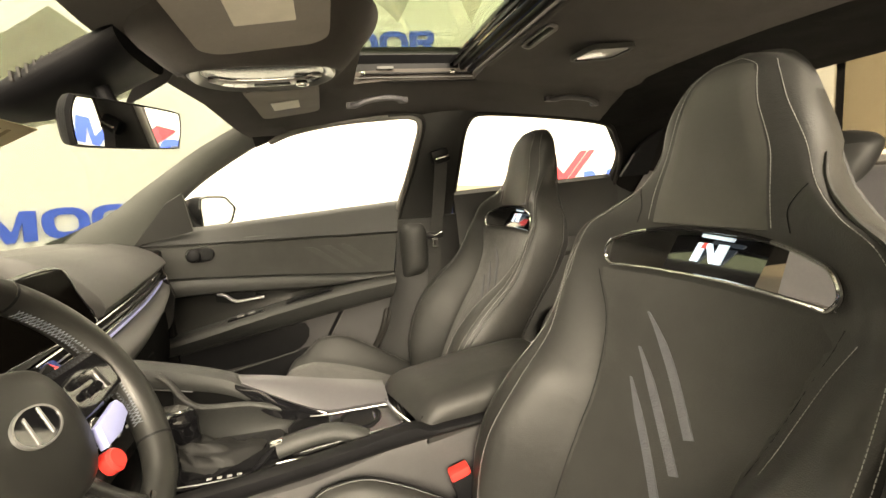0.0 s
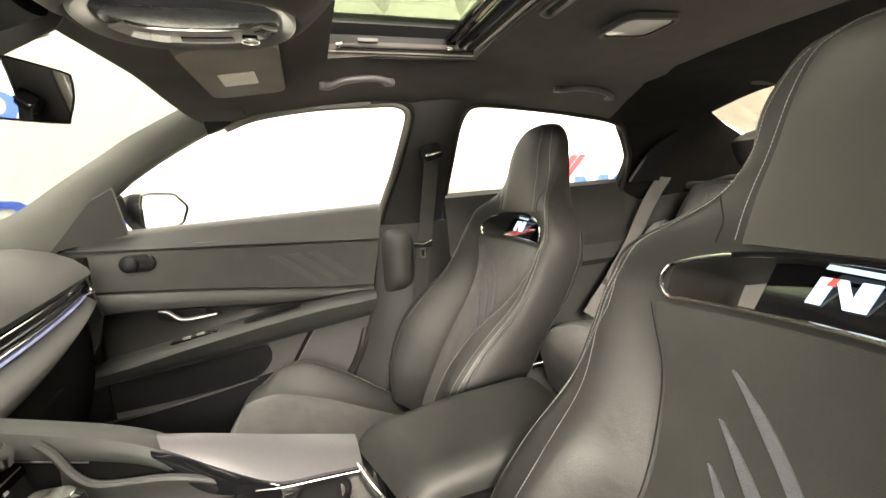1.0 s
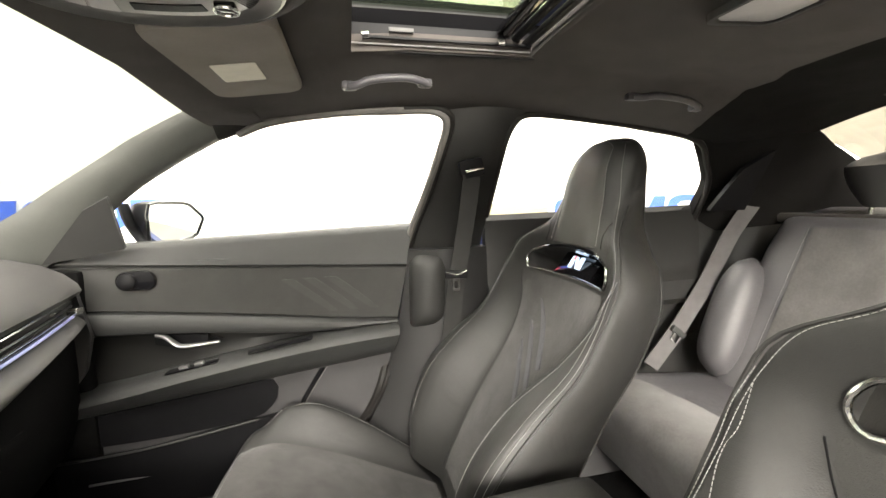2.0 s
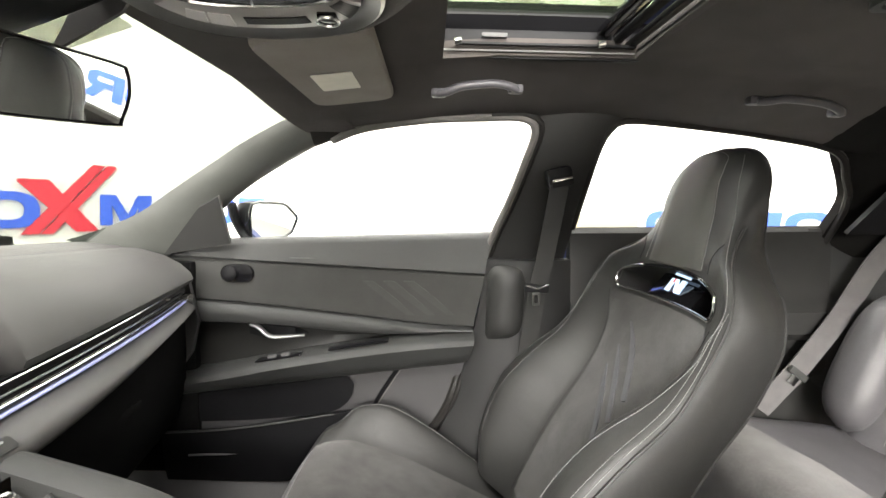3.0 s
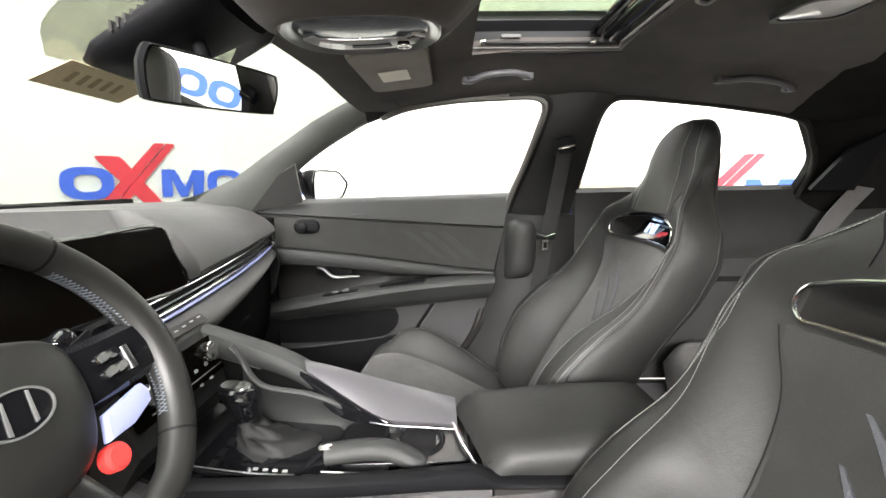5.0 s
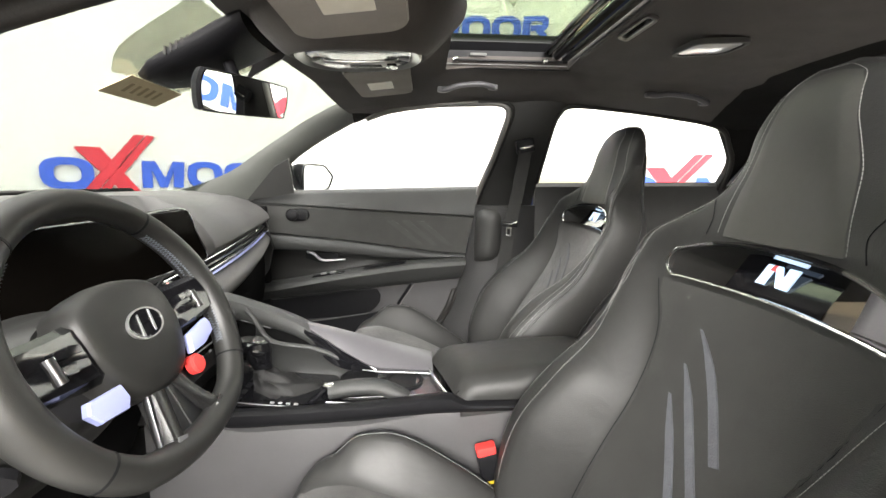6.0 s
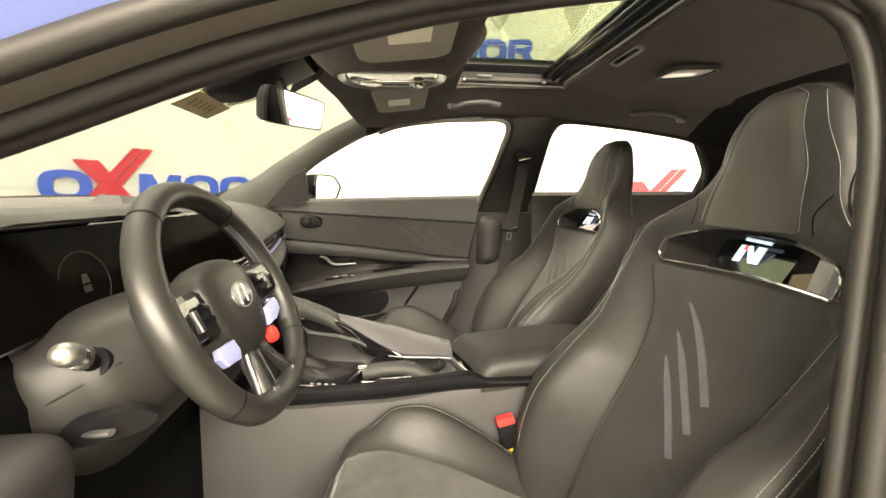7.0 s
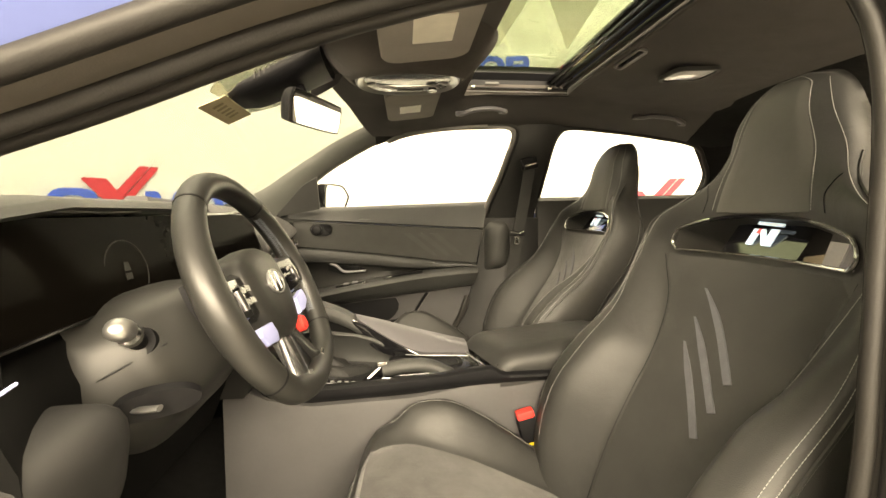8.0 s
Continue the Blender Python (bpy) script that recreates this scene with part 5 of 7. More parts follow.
# driver's lower dash
KNEE = [(-1.10, 0.80), (-1.0, 0.80), (-0.975, 0.785), (-0.955, 0.74), (-0.95, 0.66), (-0.965, 0.58), (-1.0, 0.50), (-1.1, 0.46)]
part("knee_panel", loft([[Vector((x + 0.05 * max(0, (-y - 0.5) / 0.15) ** 2, y, z)) for x, z in KNEE] for y in [lerp(-0.69, -0.14, k / 16) for k in range(17)]]), HOLLOW_BLACK, dash, "black knee panel under the display")
LEDGE = [(p.x, p.z) for p in along([(-1.02, 0, 0.698), (-0.95, 0, 0.704), (-0.90, 0, 0.704), (-0.883, 0, 0.697), (-0.876, 0, 0.682), (-0.878, 0, 0.65), (-0.89, 0, 0.60), (-0.93, 0, 0.55), (-1.02, 0, 0.53)], 30)]
part("side_ledge", loft([[Vector((-0.945 + (x + 0.95) * f, y, 0.68 + (z - 0.64) * f - 0.10 * max(0, -y - 0.58))) for x, z in LEDGE] for y, f in ((-0.715, 0.96), (-0.71, 1.0), (-0.68, 1.0), (-0.65, 1.0), (-0.62, 1.0), (-0.60, 0.997), (-0.588, 0.985), (-0.578, 0.96), (-0.571, 0.92), (-0.567, 0.86))]), HARD_DARK, dash, "padded outer corner of the lower dash", sharp=75)
part("ledge_clip", tube([(-0.905, -0.705, 0.60), (-0.90, -0.705, 0.585)], 0.004, 8), ICON, dash)
sv = part("side_vent", box((0.05, 0.08, 0.06), 0.012, Matrix.Translation((-0.958, -0.665, 0.80))), PIANO, dash, "gloss black outer air vent")
part("light_strip", tube([(-0.925, -0.70, 0.770), (-0.925, -0.628, 0.785)], 0.0016, 6), AMBIENT, sv, "blue glowing ambient light strip")

# ---- steering column and wheel ----
TILT_W = radians(25)
WN = Vector((math.cos(TILT_W), 0, math.sin(TILT_W)))
WU = Vector((-math.sin(TILT_W), 0, math.cos(TILT_W)))
WC = Vector((-0.7985, -0.3765, 0.8186))


def wheel_pt(a, b, d=0.0):
    """a to the right of the driver (+y), b up in the wheel's plane, d towards the driver."""
    return WC + Vector((0, a, 0)) + WU * b + WN * d


def wheel_pose(a, b, d=0.0):
    return Matrix.Translation(wheel_pt(a, b, d)) @ Matrix((Vector((0, 1, 0)), WU, WN)).transposed().to_4x4()


column = thing("steering_column", tuple(WC - WN * 0.2), "grey steering column shroud with two stalks", "steering column")
rings = []
for k in range(15):
    t = k / 14
    c = WC - WN * (0.07 + 0.15 * t) - WU * (0.004 + 0.010 * t) - Vector((0, 0.014 * t, 0))
    w = table(t, [(0, 0.060), (0.12, 0.082), (0.35, 0.118), (0.7, 0.14), (0.9, 0.142), (1, 0.12)])
    h = table(t, [(0, 0.055), (0.2, 0.066), (0.5, 0.085), (0.9, 0.10), (1, 0.08)])
    rings.append([c + Vector((0, w * math.copysign(abs(math.cos(q)) ** 0.75, math.cos(q)), 0)) + WU * (h * (1 if math.sin(q) > 0 else 1.16) * math.copysign(abs(math.sin(q)) ** 0.75, math.sin(q))) for q in (2 * math.pi * n / 36 for n in range(36))])
part("shroud", loft(rings), SHROUD, column, "grey grained column shroud")
part("collar", tube([WC - WN * 0.035 - WU * 0.010, WC - WN * 0.05 - WU * 0.012, WC - WN * 0.085 - WU * 0.02], 0.066, 32), DARK, column, "dark collar behind the wheel")
part("collar_ring", tube([WC - WN * 0.032 - WU * 0.010, WC - WN * 0.036 - WU * 0.010], 0.068, 36), SILVER, column)
part("shroud_joint", tube(along([rings[3][18] + Vector((0, -0.001, 0)), rings[7][18] + Vector((0, -0.001, 0)), rings[12][18] + Vector((0, -0.001, 0))], 10), 0.0014, 6), DARK, column)
pk = Vector((-0.892, -0.502, 0.712))
part("lever_pocket", plate([(p.x, p.y) for p in along([(-0.048, -0.010, 0), (-0.024, 0.015, 0), (0.024, 0.017, 0), (0.048, 0.0, 0), (0.024, -0.018, 0), (-0.032, -0.018, 0), (-0.048, -0.010, 0)], 25)][:-1], 0.012, facing(pk, (0.45, -0.82, -0.3))), DARK, column, "dark recess of the column lever")
part("tilt_lever", tube(along([pk + Vector((0.018, -0.022, -0.002)), pk + Vector((0.0, -0.02, -0.004)), pk + Vector((-0.03, -0.008, -0.008))], 10), 0.006, 8, flat=0.6), SILVER, column, "silver column adjuster lever")


def stalk(q, up):
    a = Vector((-0.914, WC.y + q * 0.104, 0.770 + up))
    b = a + Vector((0.007, q * 0.03, 0.018))
    c = a + Vector((0.012, q * 0.052, 0.032))
    s = part("stalk", tube(along([a, b, c], 10), 0.010, 12), DARK, column, "black control stalk")
    part("boot", tube([a - Vector((0, q * 0.01, 0)), a.lerp(b, 0.35)], 0.018, 18), DARK, s)
    part("end_knob", tube(along([c - Vector((0, q * 0.012, 0.007)), c, c + Vector((0, q * 0.007, 0.003)), c + Vector((0.002, q * 0.014, 0.006))], 16), lambda t: 0.0128 * math.sqrt(max(0.12, 1 - (2 * t - 1) ** 4)), 18), SILVER_GLOSS if q < 0 else PIANO, s, "bright stalk end" if q < 0 else "gloss black stalk end")
    part("stalk_ring", tube([b, b.lerp(c, 0.3)], 0.0125, 14), CHROME, s)


stalk(-1, 0.0)
stalk(1, 0.02)

wheel = thing("steering_wheel", tuple(WC), "black leather steering wheel with lilac and red buttons", "steering wheel")
RR = 0.1617


def rim_pt(a):
    x, y = RR * math.sin(a), RR * math.cos(a)
    if y < -0.13:
        y = -0.13 - (-0.13 - y) * 0.65
    return wheel_pt(x, y, 0.0)


def rim_r(t):
    a = (t * 360) % 360
    grip = max(0, 1 - abs(a - 90) / 50) + max(0, 1 - abs(a - 270) / 50)
    return 0.0178 + 0.0022 * min(1, grip)


rim = part("rim", tube([rim_pt(2 * math.pi * k / 96) for k in range(96)], rim_r, 18, closed=True), WHEEL, wheel, "thick black leather rim", sharp=80)
for a in (38, 322, 128, 232):
    part("seam", tube([rim_pt(radians(a - 0.5)), rim_pt(radians(a + 0.5))], rim_r(a / 360) + 0.0006, 18), DARK, rim)
cross = []
for a0, a1 in ((42, 120), (240, 318)):
    for k in range(46):
        a = radians(lerp(a0, a1, k / 46))
        c = rim_pt(a)
        inw = (wheel_pt(0, 0, 0.0) - c).normalized()
        t = (rim_pt(a + 0.01) - rim_pt(a - 0.01)).normalized()
        n = t.cross(inw)
        p0 = c + inw * 0.0186 + n * 0.006
        p1 = c + inw * 0.0186 - n * 0.006 + t * 0.0045
        cross += [[p0, p0.lerp(p1, 0.34), p0.lerp(p1, 0.67), p1], [p0 + t * 0.0045, p0.lerp(p1, 0.34) + t * 0.0015, p0.lerp(p1, 0.67) - t * 0.0015, p1 - t * 0.0045]]
tagged(part("cross_stitching", joined([tube(c, 0.00055, 4) for c in cross]), STITCH_BLUE, rim, "pale blue-grey cross stitching"), kind="stuff")

HUB = [(-0.073, 0.028), (-0.062, 0.05), (-0.03, 0.062), (0, 0.065), (0.03, 0.062), (0.062, 0.05), (0.073, 0.028), (0.072, -0.01), (0.060, -0.045), (0.042, -0.068), (0.018, -0.078), (0, -0.079), (-0.018, -0.078), (-0.042, -0.068), (-0.060, -0.045), (-0.072, -0.01)]
hub = [(p.x, p.y) for p in along([(x, y, 0) for x, y in HUB + HUB[:1]], 49)][:-1]
m = wheel_pose(0, 0, -0.036)
hub_part = part("airbag_cover", loft([[m @ Vector((x * s, y * s, z)) for x, y in hub] for s, z in ((1.0, 0.0), (1.02, 0.015), (1.0, 0.026), (0.95, 0.036), (0.86, 0.042), (0.6, 0.046), (0.25, 0.048))]), SHROUD, wheel, "grained dark airbag cover")
em = [(0.0285 * math.cos(2 * math.pi * k / 36), 0.019 * math.sin(2 * math.pi * k / 36)) for k in range(36)]
emb = wheel_pose(0, 0.003, 0.0115)
part("emblem", joined([ring_plate(em, [(x * 0.93, y * 0.91) for x, y in em], 0.003, emb), plate([(-0.014, -0.013), (-0.008, 0.012), (-0.006, 0.013), (-0.011, -0.014)], 0.003, emb), plate([(0.007, -0.013), (0.012, 0.014), (0.014, 0.013), (0.010, -0.012)], 0.003, emb)]), SILVER, hub_part, "plain chrome oval emblem")
part("emblem_back", plate([(x * 0.95, y * 0.95) for x, y in em], 0.002, emb), PIANO, hub_part)


def spoke(pts, half, depth, mat, nm, lab=""):
    path = along([wheel_pt(*p) for p in pts], 14)
    rings = []
    for i, p in enumerate(path):
        t = (path[min(i + 1, 13)] - path[max(i - 1, 0)]).normalized()
        s = t.cross(WN).normalized()
        w = lerp(half[0], half[1], i / 13)
        rings.append([p + s * (w * x) + WN * (depth * z) for x, z in ((-1, -1), (-1.05, 0), (-0.8, 0.85), (0, 1), (0.8, 0.85), (1.05, 0), (1, -1))])
    return part(nm, loft(rings), mat, wheel, lab)


for q in (-1, 1):
    spoke([(q * 0.055, 0.002, -0.012), (q * 0.10, 0.003, -0.006), (q * 0.150, 0.006, 0.0)], (0.034, 0.028), 0.010, PIANO, "side_spoke", "gloss black side spoke")
    spoke([(q * 0.014, -0.066, -0.014), (q * 0.030, -0.110, -0.008), (q * 0.048, -0.146, 0.0)], (0.012, 0.010), 0.011, GLOSS_DARK, "lower_spoke", "dark metallic lower spoke")
    part("spoke_infill", plate([(q * x, y) for x, y in ((0.0, -0.070), (0.03, -0.066), (0.055, -0.134), (0.048, -0.146), (0.0, -0.148))][::q], 0.008, wheel_pose(0, 0, -0.014), 0.002), GUNMETAL, wheel, "dark silver lower spoke plate")
    for k in range(4):
        part("key", plate(round_outline(0.016, 0.009, 0.003), 0.006, wheel_pose(q * (0.090 + 0.014 * (k % 2)), 0.012 - 0.016 * (k // 2), 0.003) @ Matrix.Rotation(radians(q * 12), 4, "Z"), 0.001), PIANO, wheel)
    part("thumb_roller", tube([wheel_pt(q * 0.116, -0.012, 0.006), wheel_pt(q * 0.116, 0.014, 0.006)], 0.005, 10), GUNMETAL, wheel, "bright thumb roller")
    part("mode_button", plate([(q * x, y) for x, y in (((-0.020, 0.010), (0.030, 0.017), (0.034, 0.008), (0.030, -0.004), (0.0, -0.014), (-0.030, -0.014)) if q > 0 else ((-0.022, 0.012), (0.020, 0.015), (0.026, 0.004), (0.018, -0.010), (-0.016, -0.014), (-0.024, -0.004)))][::q], 0.010, wheel_pose(q * (0.085 if q > 0 else 0.086), -0.047 if q > 0 else -0.054, -0.004), 0.002, 0.001), LILAC, wheel, "lilac mode button")
    part("shift_paddle", plate([(q * x, y) for x, y in ((0.105, 0.035), (0.135, 0.045), (0.138, 0.02), (0.125, -0.02), (0.108, -0.015))][::q], 0.006, wheel_pose(0, 0, -0.04)), DARK, wheel)
part("start_button", tube(along([wheel_pt(0.058, -0.077, -0.008), wheel_pt(0.058, -0.077, 0.001), wheel_pt(0.058, -0.077, 0.004)], 8), lambda t: 0.0135 if t < 0.85 else 0.0105, 20), RED, wheel, "round red shift button")
for q in (-1, 1):
    part("badge", plate([(-0.008, -0.008), (-0.006, 0.008), (0.008, 0.008), (0.006, -0.008)], 0.002, wheel_pose(q * 0.044, -0.136, 0.010) @ Matrix.Rotation(radians(q * 20), 4, "Z")), CHROME if q > 0 else SILVER, wheel)

# ---- centre console ----
con = thing("centre_console", (-0.5, 0, 0.22), "dark centre console with shifter, cup holders and grab bar", "console")


# side walls and deck
def con_ring(x):
    zt = table(x, [(-0.95, 0.56), (-0.88, 0.53), (-0.80, 0.512), (-0.6, 0.515), (-0.4, 0.54), (-0.1, 0.55)])
    w = table(x, [(-0.95, 0.125), (-0.7, 0.108), (-0.4, 0.095), (-0.1, 0.10)])
    return [Vector((x, y, z)) for y, z in ((-w - 0.02, 0.2), (-w - 0.006, zt - 0.03), (-w, zt - 0.004), (-w + 0.008, zt), (w - 0.008, zt), (w, zt - 0.004), (w + 0.006, zt - 0.03), (w + 0.02, 0.2))]


part("body", loft([con_ring(lerp(-0.98, -0.10, k / 30)) for k in range(31)]), HARD, con, "grey grained console sides")
def edge_ring(x):
    zt = curve_table(x, [(-0.95, 0.542), (-0.65, 0.555), (-0.515, 0.566), (-0.41, 0.577), (-0.375, 0.562), (-0.17, 0.562)])
    zl = curve_table(x, [(-0.95, 0.510), (-0.65, 0.528), (-0.4, 0.546), (-0.17, 0.550)])
    return [Vector((x, y, z)) for y, z in ((-0.112, zl), (-0.117, lerp(zl, zt, 0.4)), (-0.116, zt - 0.004), (-0.110, zt), (-0.094, zt), (-0.088, zt - 0.004), (-0.088, zl - 0.02))]


part("side_edge", loft([edge_ring(lerp(-0.95, -0.17, k / 40)) for k in range(41)]), DARK, con, "black edge along the console")
part("side_seam", tube([(-0.584, -0.1072, 0.50), (-0.583, -0.1208, 0.22)], 0.0014, 6), DARK, con)
# shifter surround, boot and lever
deck = part("shift_plate", plate(round_outline(0.155, 0.22, 0.025), 0.006, Matrix(((0, -1, 0, -0.765), (1, 0, 0, -0.002), (0.0, 0.08, 1, 0.534), (0, 0, 0, 1))), 0.001), PIANO, con, "gloss black plate round the shifter")
part("plate_rim", tube(along([Vector((-0.655, -0.068, 0.533)), Vector((-0.76, -0.076, 0.542)), Vector((-0.875, -0.07, 0.551))], 14), 0.0012, 6), SILVER, deck)
rings = []
for k in range(12):
    t = k / 11
    c = Vector((-0.765 - 0.045 * t, 0.008, 0.535 + 0.047 * t))
    w = lerp(0.060, 0.017, t ** 0.6)
    rings.append([c + Vector(((w * 1.25 + 0.006 * math.sin(5 * q + 7 * t)) * math.cos(q), (w + 0.004 * math.sin(7 * q + 9 * t)) * math.sin(q), 0.004 * math.sin(3 * q + 12 * t))) for q in (2 * math.pi * n / 32 for n in range(32))])
lever = part("shift_boot", loft(rings), FLANK, con, "folded black leather shifter boot", sharp=70)
part("shift_stem", tube([(-0.808, 0.008, 0.572), (-0.815, 0.008, 0.592)], 0.014, 14), CHROME, lever)
rings = []
for k in range(11):
    t = k / 10
    c = Vector((-0.812 - 0.018 * t, 0.008, 0.583 + 0.066 * t))
    w = table(t, [(0, 0.015), (0.3, 0.019), (0.7, 0.025), (0.9, 0.024), (1, 0.014)])
    rings.append([c + Vector((w * 1.35 * math.cos(q), w * 0.9 * math.sin(q), 0)) for q in (2 * math.pi * n / 20 for n in range(20))])
knob_ = part("shift_knob", loft(rings), PIANO, lever, "gloss black shift knob with chrome top")
part("knob_cap", plate(round_outline(0.030, 0.05, 0.012), 0.005, Matrix(((0, -1, 0, -0.830), (1, 0, 0, 0.008), (0, 0.1, 1, 0.646), (0, 0, 0, 1))), 0.001), CHROME, knob_)
for k in range(4):
    part("gear_mark", plate(round_outline(0.006, 0.008, 0.001), 0.001, Matrix(((0, -1, 0, -0.72 - 0.016 * k), (1, 0, 0, -0.066), (0, 0.08, 1, 0.5385 + 0.0013 * k), (0, 0, 0, 1)))), ICON, deck)
    part("console_key", plate(round_outline(0.018, 0.012, 0.002), 0.002, Matrix(((0, -1, 0, -0.84 - 0.0 * k), (1, 0, 0, -0.06 + 0.03 * k), (0, 0.08, 1, 0.5465), (0, 0, 0, 1)))), DARK, deck)

part("deck_front", strip([(-0.872, 0.10, 0.546), (-0.91, 0.10, 0.560), (-0.965, 0.10, 0.584)], [(-0.872, -0.112, 0.546), (-0.91, -0.114, 0.560), (-0.965, -0.116, 0.584)], 8, 0.008, 6, 0, (0, 0, 1)), GLOSS_DARK, con, "dark gloss shelf before the shifter")
# cup holders
tray = part("cup_tray", plate(round_outline(0.15, 0.22, 0.02), 0.008, Matrix(((0, -1, 0, -0.525), (1, 0, 0, 0.012), (0, -0.04, 1, 0.545), (0, 0, 0, 1))), 0.002), GLOSS_DARK, con, "gloss black cup holder tray")
for x, y in ((-0.602, 0.012), (-0.50, -0.004)):
    n = 28
    c = Vector((x, y, 0.5555))
    part("cup_holder", loft([[c + Vector((q * math.cos(2 * math.pi * k / n), q * math.sin(2 * math.pi * k / n), z)) for k in range(n)] for q, z in ((0.041, -0.004), (0.041, 0.003), (0.038, 0.004), (0.036, 0.001), (0.030, -0.0005))]), DARK, tray, "round black cup holder")
part("slide_lid", box((0.10, 0.055, 0.02), 0.006, Matrix.Translation((-0.60, -0.052, 0.535)) @ Matrix.Rotation(radians(-3), 4, "Y")), PIANO, con, "gloss black sliding lid")
part("lid_edge", tube([(-0.655, -0.083, 0.552), (-0.55, -0.083, 0.548)], 0.0014, 6), SILVER, con)
part("release_clip", box((0.022, 0.014, 0.01), 0.003, Matrix.Translation((-0.655, -0.056, 0.574))), CHROME, con, "small chrome clip")
# curved inner grab rail beside the lid
path = along([(-0.655, -0.052, 0.560), (-0.60, -0.048, 0.566), (-0.55, -0.047, 0.564), (-0.505, -0.052, 0.546), (-0.465, -0.062, 0.522)], 20)
part("inner_rail", tube(path, 0.0195, 14, flat=0.85), SOFT, con, "padded curved rail beside the cup holders")
part("frame_bar", tube([(-0.70, -0.07, 0.535), (-0.655, -0.056, 0.572)], 0.006, 8), PIANO, con)

# passenger-side grab bar
path = along([(-0.935, 0.092, 0.709), (-0.89, 0.09, 0.697), (-0.80, 0.088, 0.669), (-0.745, 0.088, 0.645), (-0.70, 0.088, 0.614), (-0.64, 0.088, 0.580), (-0.60, 0.086, 0.560), (-0.52, 0.08, 0.540), (-0.445, 0.078, 0.528)], 34)
rings = []
for i, p in enumerate(path):
    t = i / 33
    w = table(t, [(0, 0.022), (0.3, 0.025), (0.6, 0.026), (1.0, 0.024)])
    h = table(t, [(0, 0.025), (0.4, 0.020), (0.7, 0.014), (1, 0.010)])
    rings.append([p + Vector((0, w * x, h * z)) for x, z in ((-0.8, -0.9), (-1.05, -0.4), (-1.06, 0.2), (-0.85, 0.75), (-0.4, 1), (0.4, 1), (0.85, 0.75), (1.06, 0.1), (1, -0.8))])
bar = part("grab_bar", loft(rings), SOFT, con, "dark padded grab bar sloping down from the dash")
part("bar_trim", tube([r[0] + Vector((0, -0.002, -0.001)) for r in rings[:9]], 0.0014, 6), GUNMETAL, bar)
part("bar_plate", strip([(-0.735, 0.094, 0.660), (-0.68, 0.096, 0.646), (-0.62, 0.098, 0.628), (-0.56, 0.098, 0.611), (-0.50, 0.098, 0.595), (-0.44, 0.097, 0.580)], [(-0.722, 0.062, 0.652), (-0.69, 0.058, 0.632), (-0.65, 0.052, 0.607), (-0.60, 0.040, 0.582), (-0.56, 0.031, 0.570), (-0.50, 0.029, 0.567), (-0.437, 0.028, 0.564)], 26, 0.010, 6, 0.007, (0, -0.5, 0.86)), SATIN, bar, "broad satin grey end of the grab bar")
part("bar_gloss", strip([(-0.735, 0.062, 0.652), (-0.69, 0.057, 0.629), (-0.65, 0.051, 0.604), (-0.60, 0.039, 0.579), (-0.565, 0.031, 0.566)], [(-0.735, 0.062, 0.640), (-0.71, 0.063, 0.605), (-0.68, 0.056, 0.575), (-0.64, 0.046, 0.560), (-0.575, 0.032, 0.558)], 16, 0.008, 3, 0.002, (0, -0.9, 0.4)), PIANO, bar, "gloss black wedge under the grab bar")
part("bar_tip", tube(along([(-0.60, 0.036, 0.563), (-0.56, 0.028, 0.562), (-0.5, 0.026, 0.560), (-0.437, 0.025, 0.557)], 14), 0.0014, 6), SILVER, bar, "thin chrome edge")
# near-black wall that stands in for the shaded gap under the bar
part("bar_web", strip([(-0.90, 0.085, 0.685), (-0.78, 0.08, 0.65), (-0.66, 0.076, 0.606), (-0.56, 0.072, 0.57)], [(-0.90, 0.085, 0.57), (-0.78, 0.08, 0.55), (-0.66, 0.078, 0.535), (-0.56, 0.075, 0.53)], 20, 0.03, 4, 0.006, (0, -1, 0)), HOLLOW_BLACK, con, "side wall under the grab bar, near-black for the shaded gap")
part("web_panel", strip([(-0.842, 0.058, 0.672), (-0.81, 0.053, 0.628), (-0.74, 0.053, 0.612), (-0.67, 0.054, 0.590), (-0.63, 0.056, 0.566)], [(-0.87, 0.078, 0.55), (-0.82, 0.070, 0.525), (-0.74, 0.068, 0.52), (-0.66, 0.068, 0.52), (-0.62, 0.068, 0.522)], 20, 0.006, 5, -0.012, (0, -1, 0.3)), SOFT, con, "grey concave panel beside the shifter")
part("web_lip", tube(along([(-0.862, 0.060, 0.700), (-0.844, 0.058, 0.679), (-0.828, 0.055, 0.649), (-0.807, 0.053, 0.627), (-0.776, 0.053, 0.618), (-0.72, 0.053, 0.610), (-0.67, 0.054, 0.592), (-0.64, 0.056, 0.572)], 30), 0.006, 8), SOFT, con)

# armrest box
arm = part("armrest_box", loft([[Vector((x, y, z)) for y, z in ((-0.098, 0.40), (-0.098, 0.548), (-0.09, 0.557), (0.09, 0.557), (0.098, 0.548), (0.098, 0.40))] for x in (-0.382, -0.385, -0.2, -0.06)]), LEATHER, con, "dark armrest box")


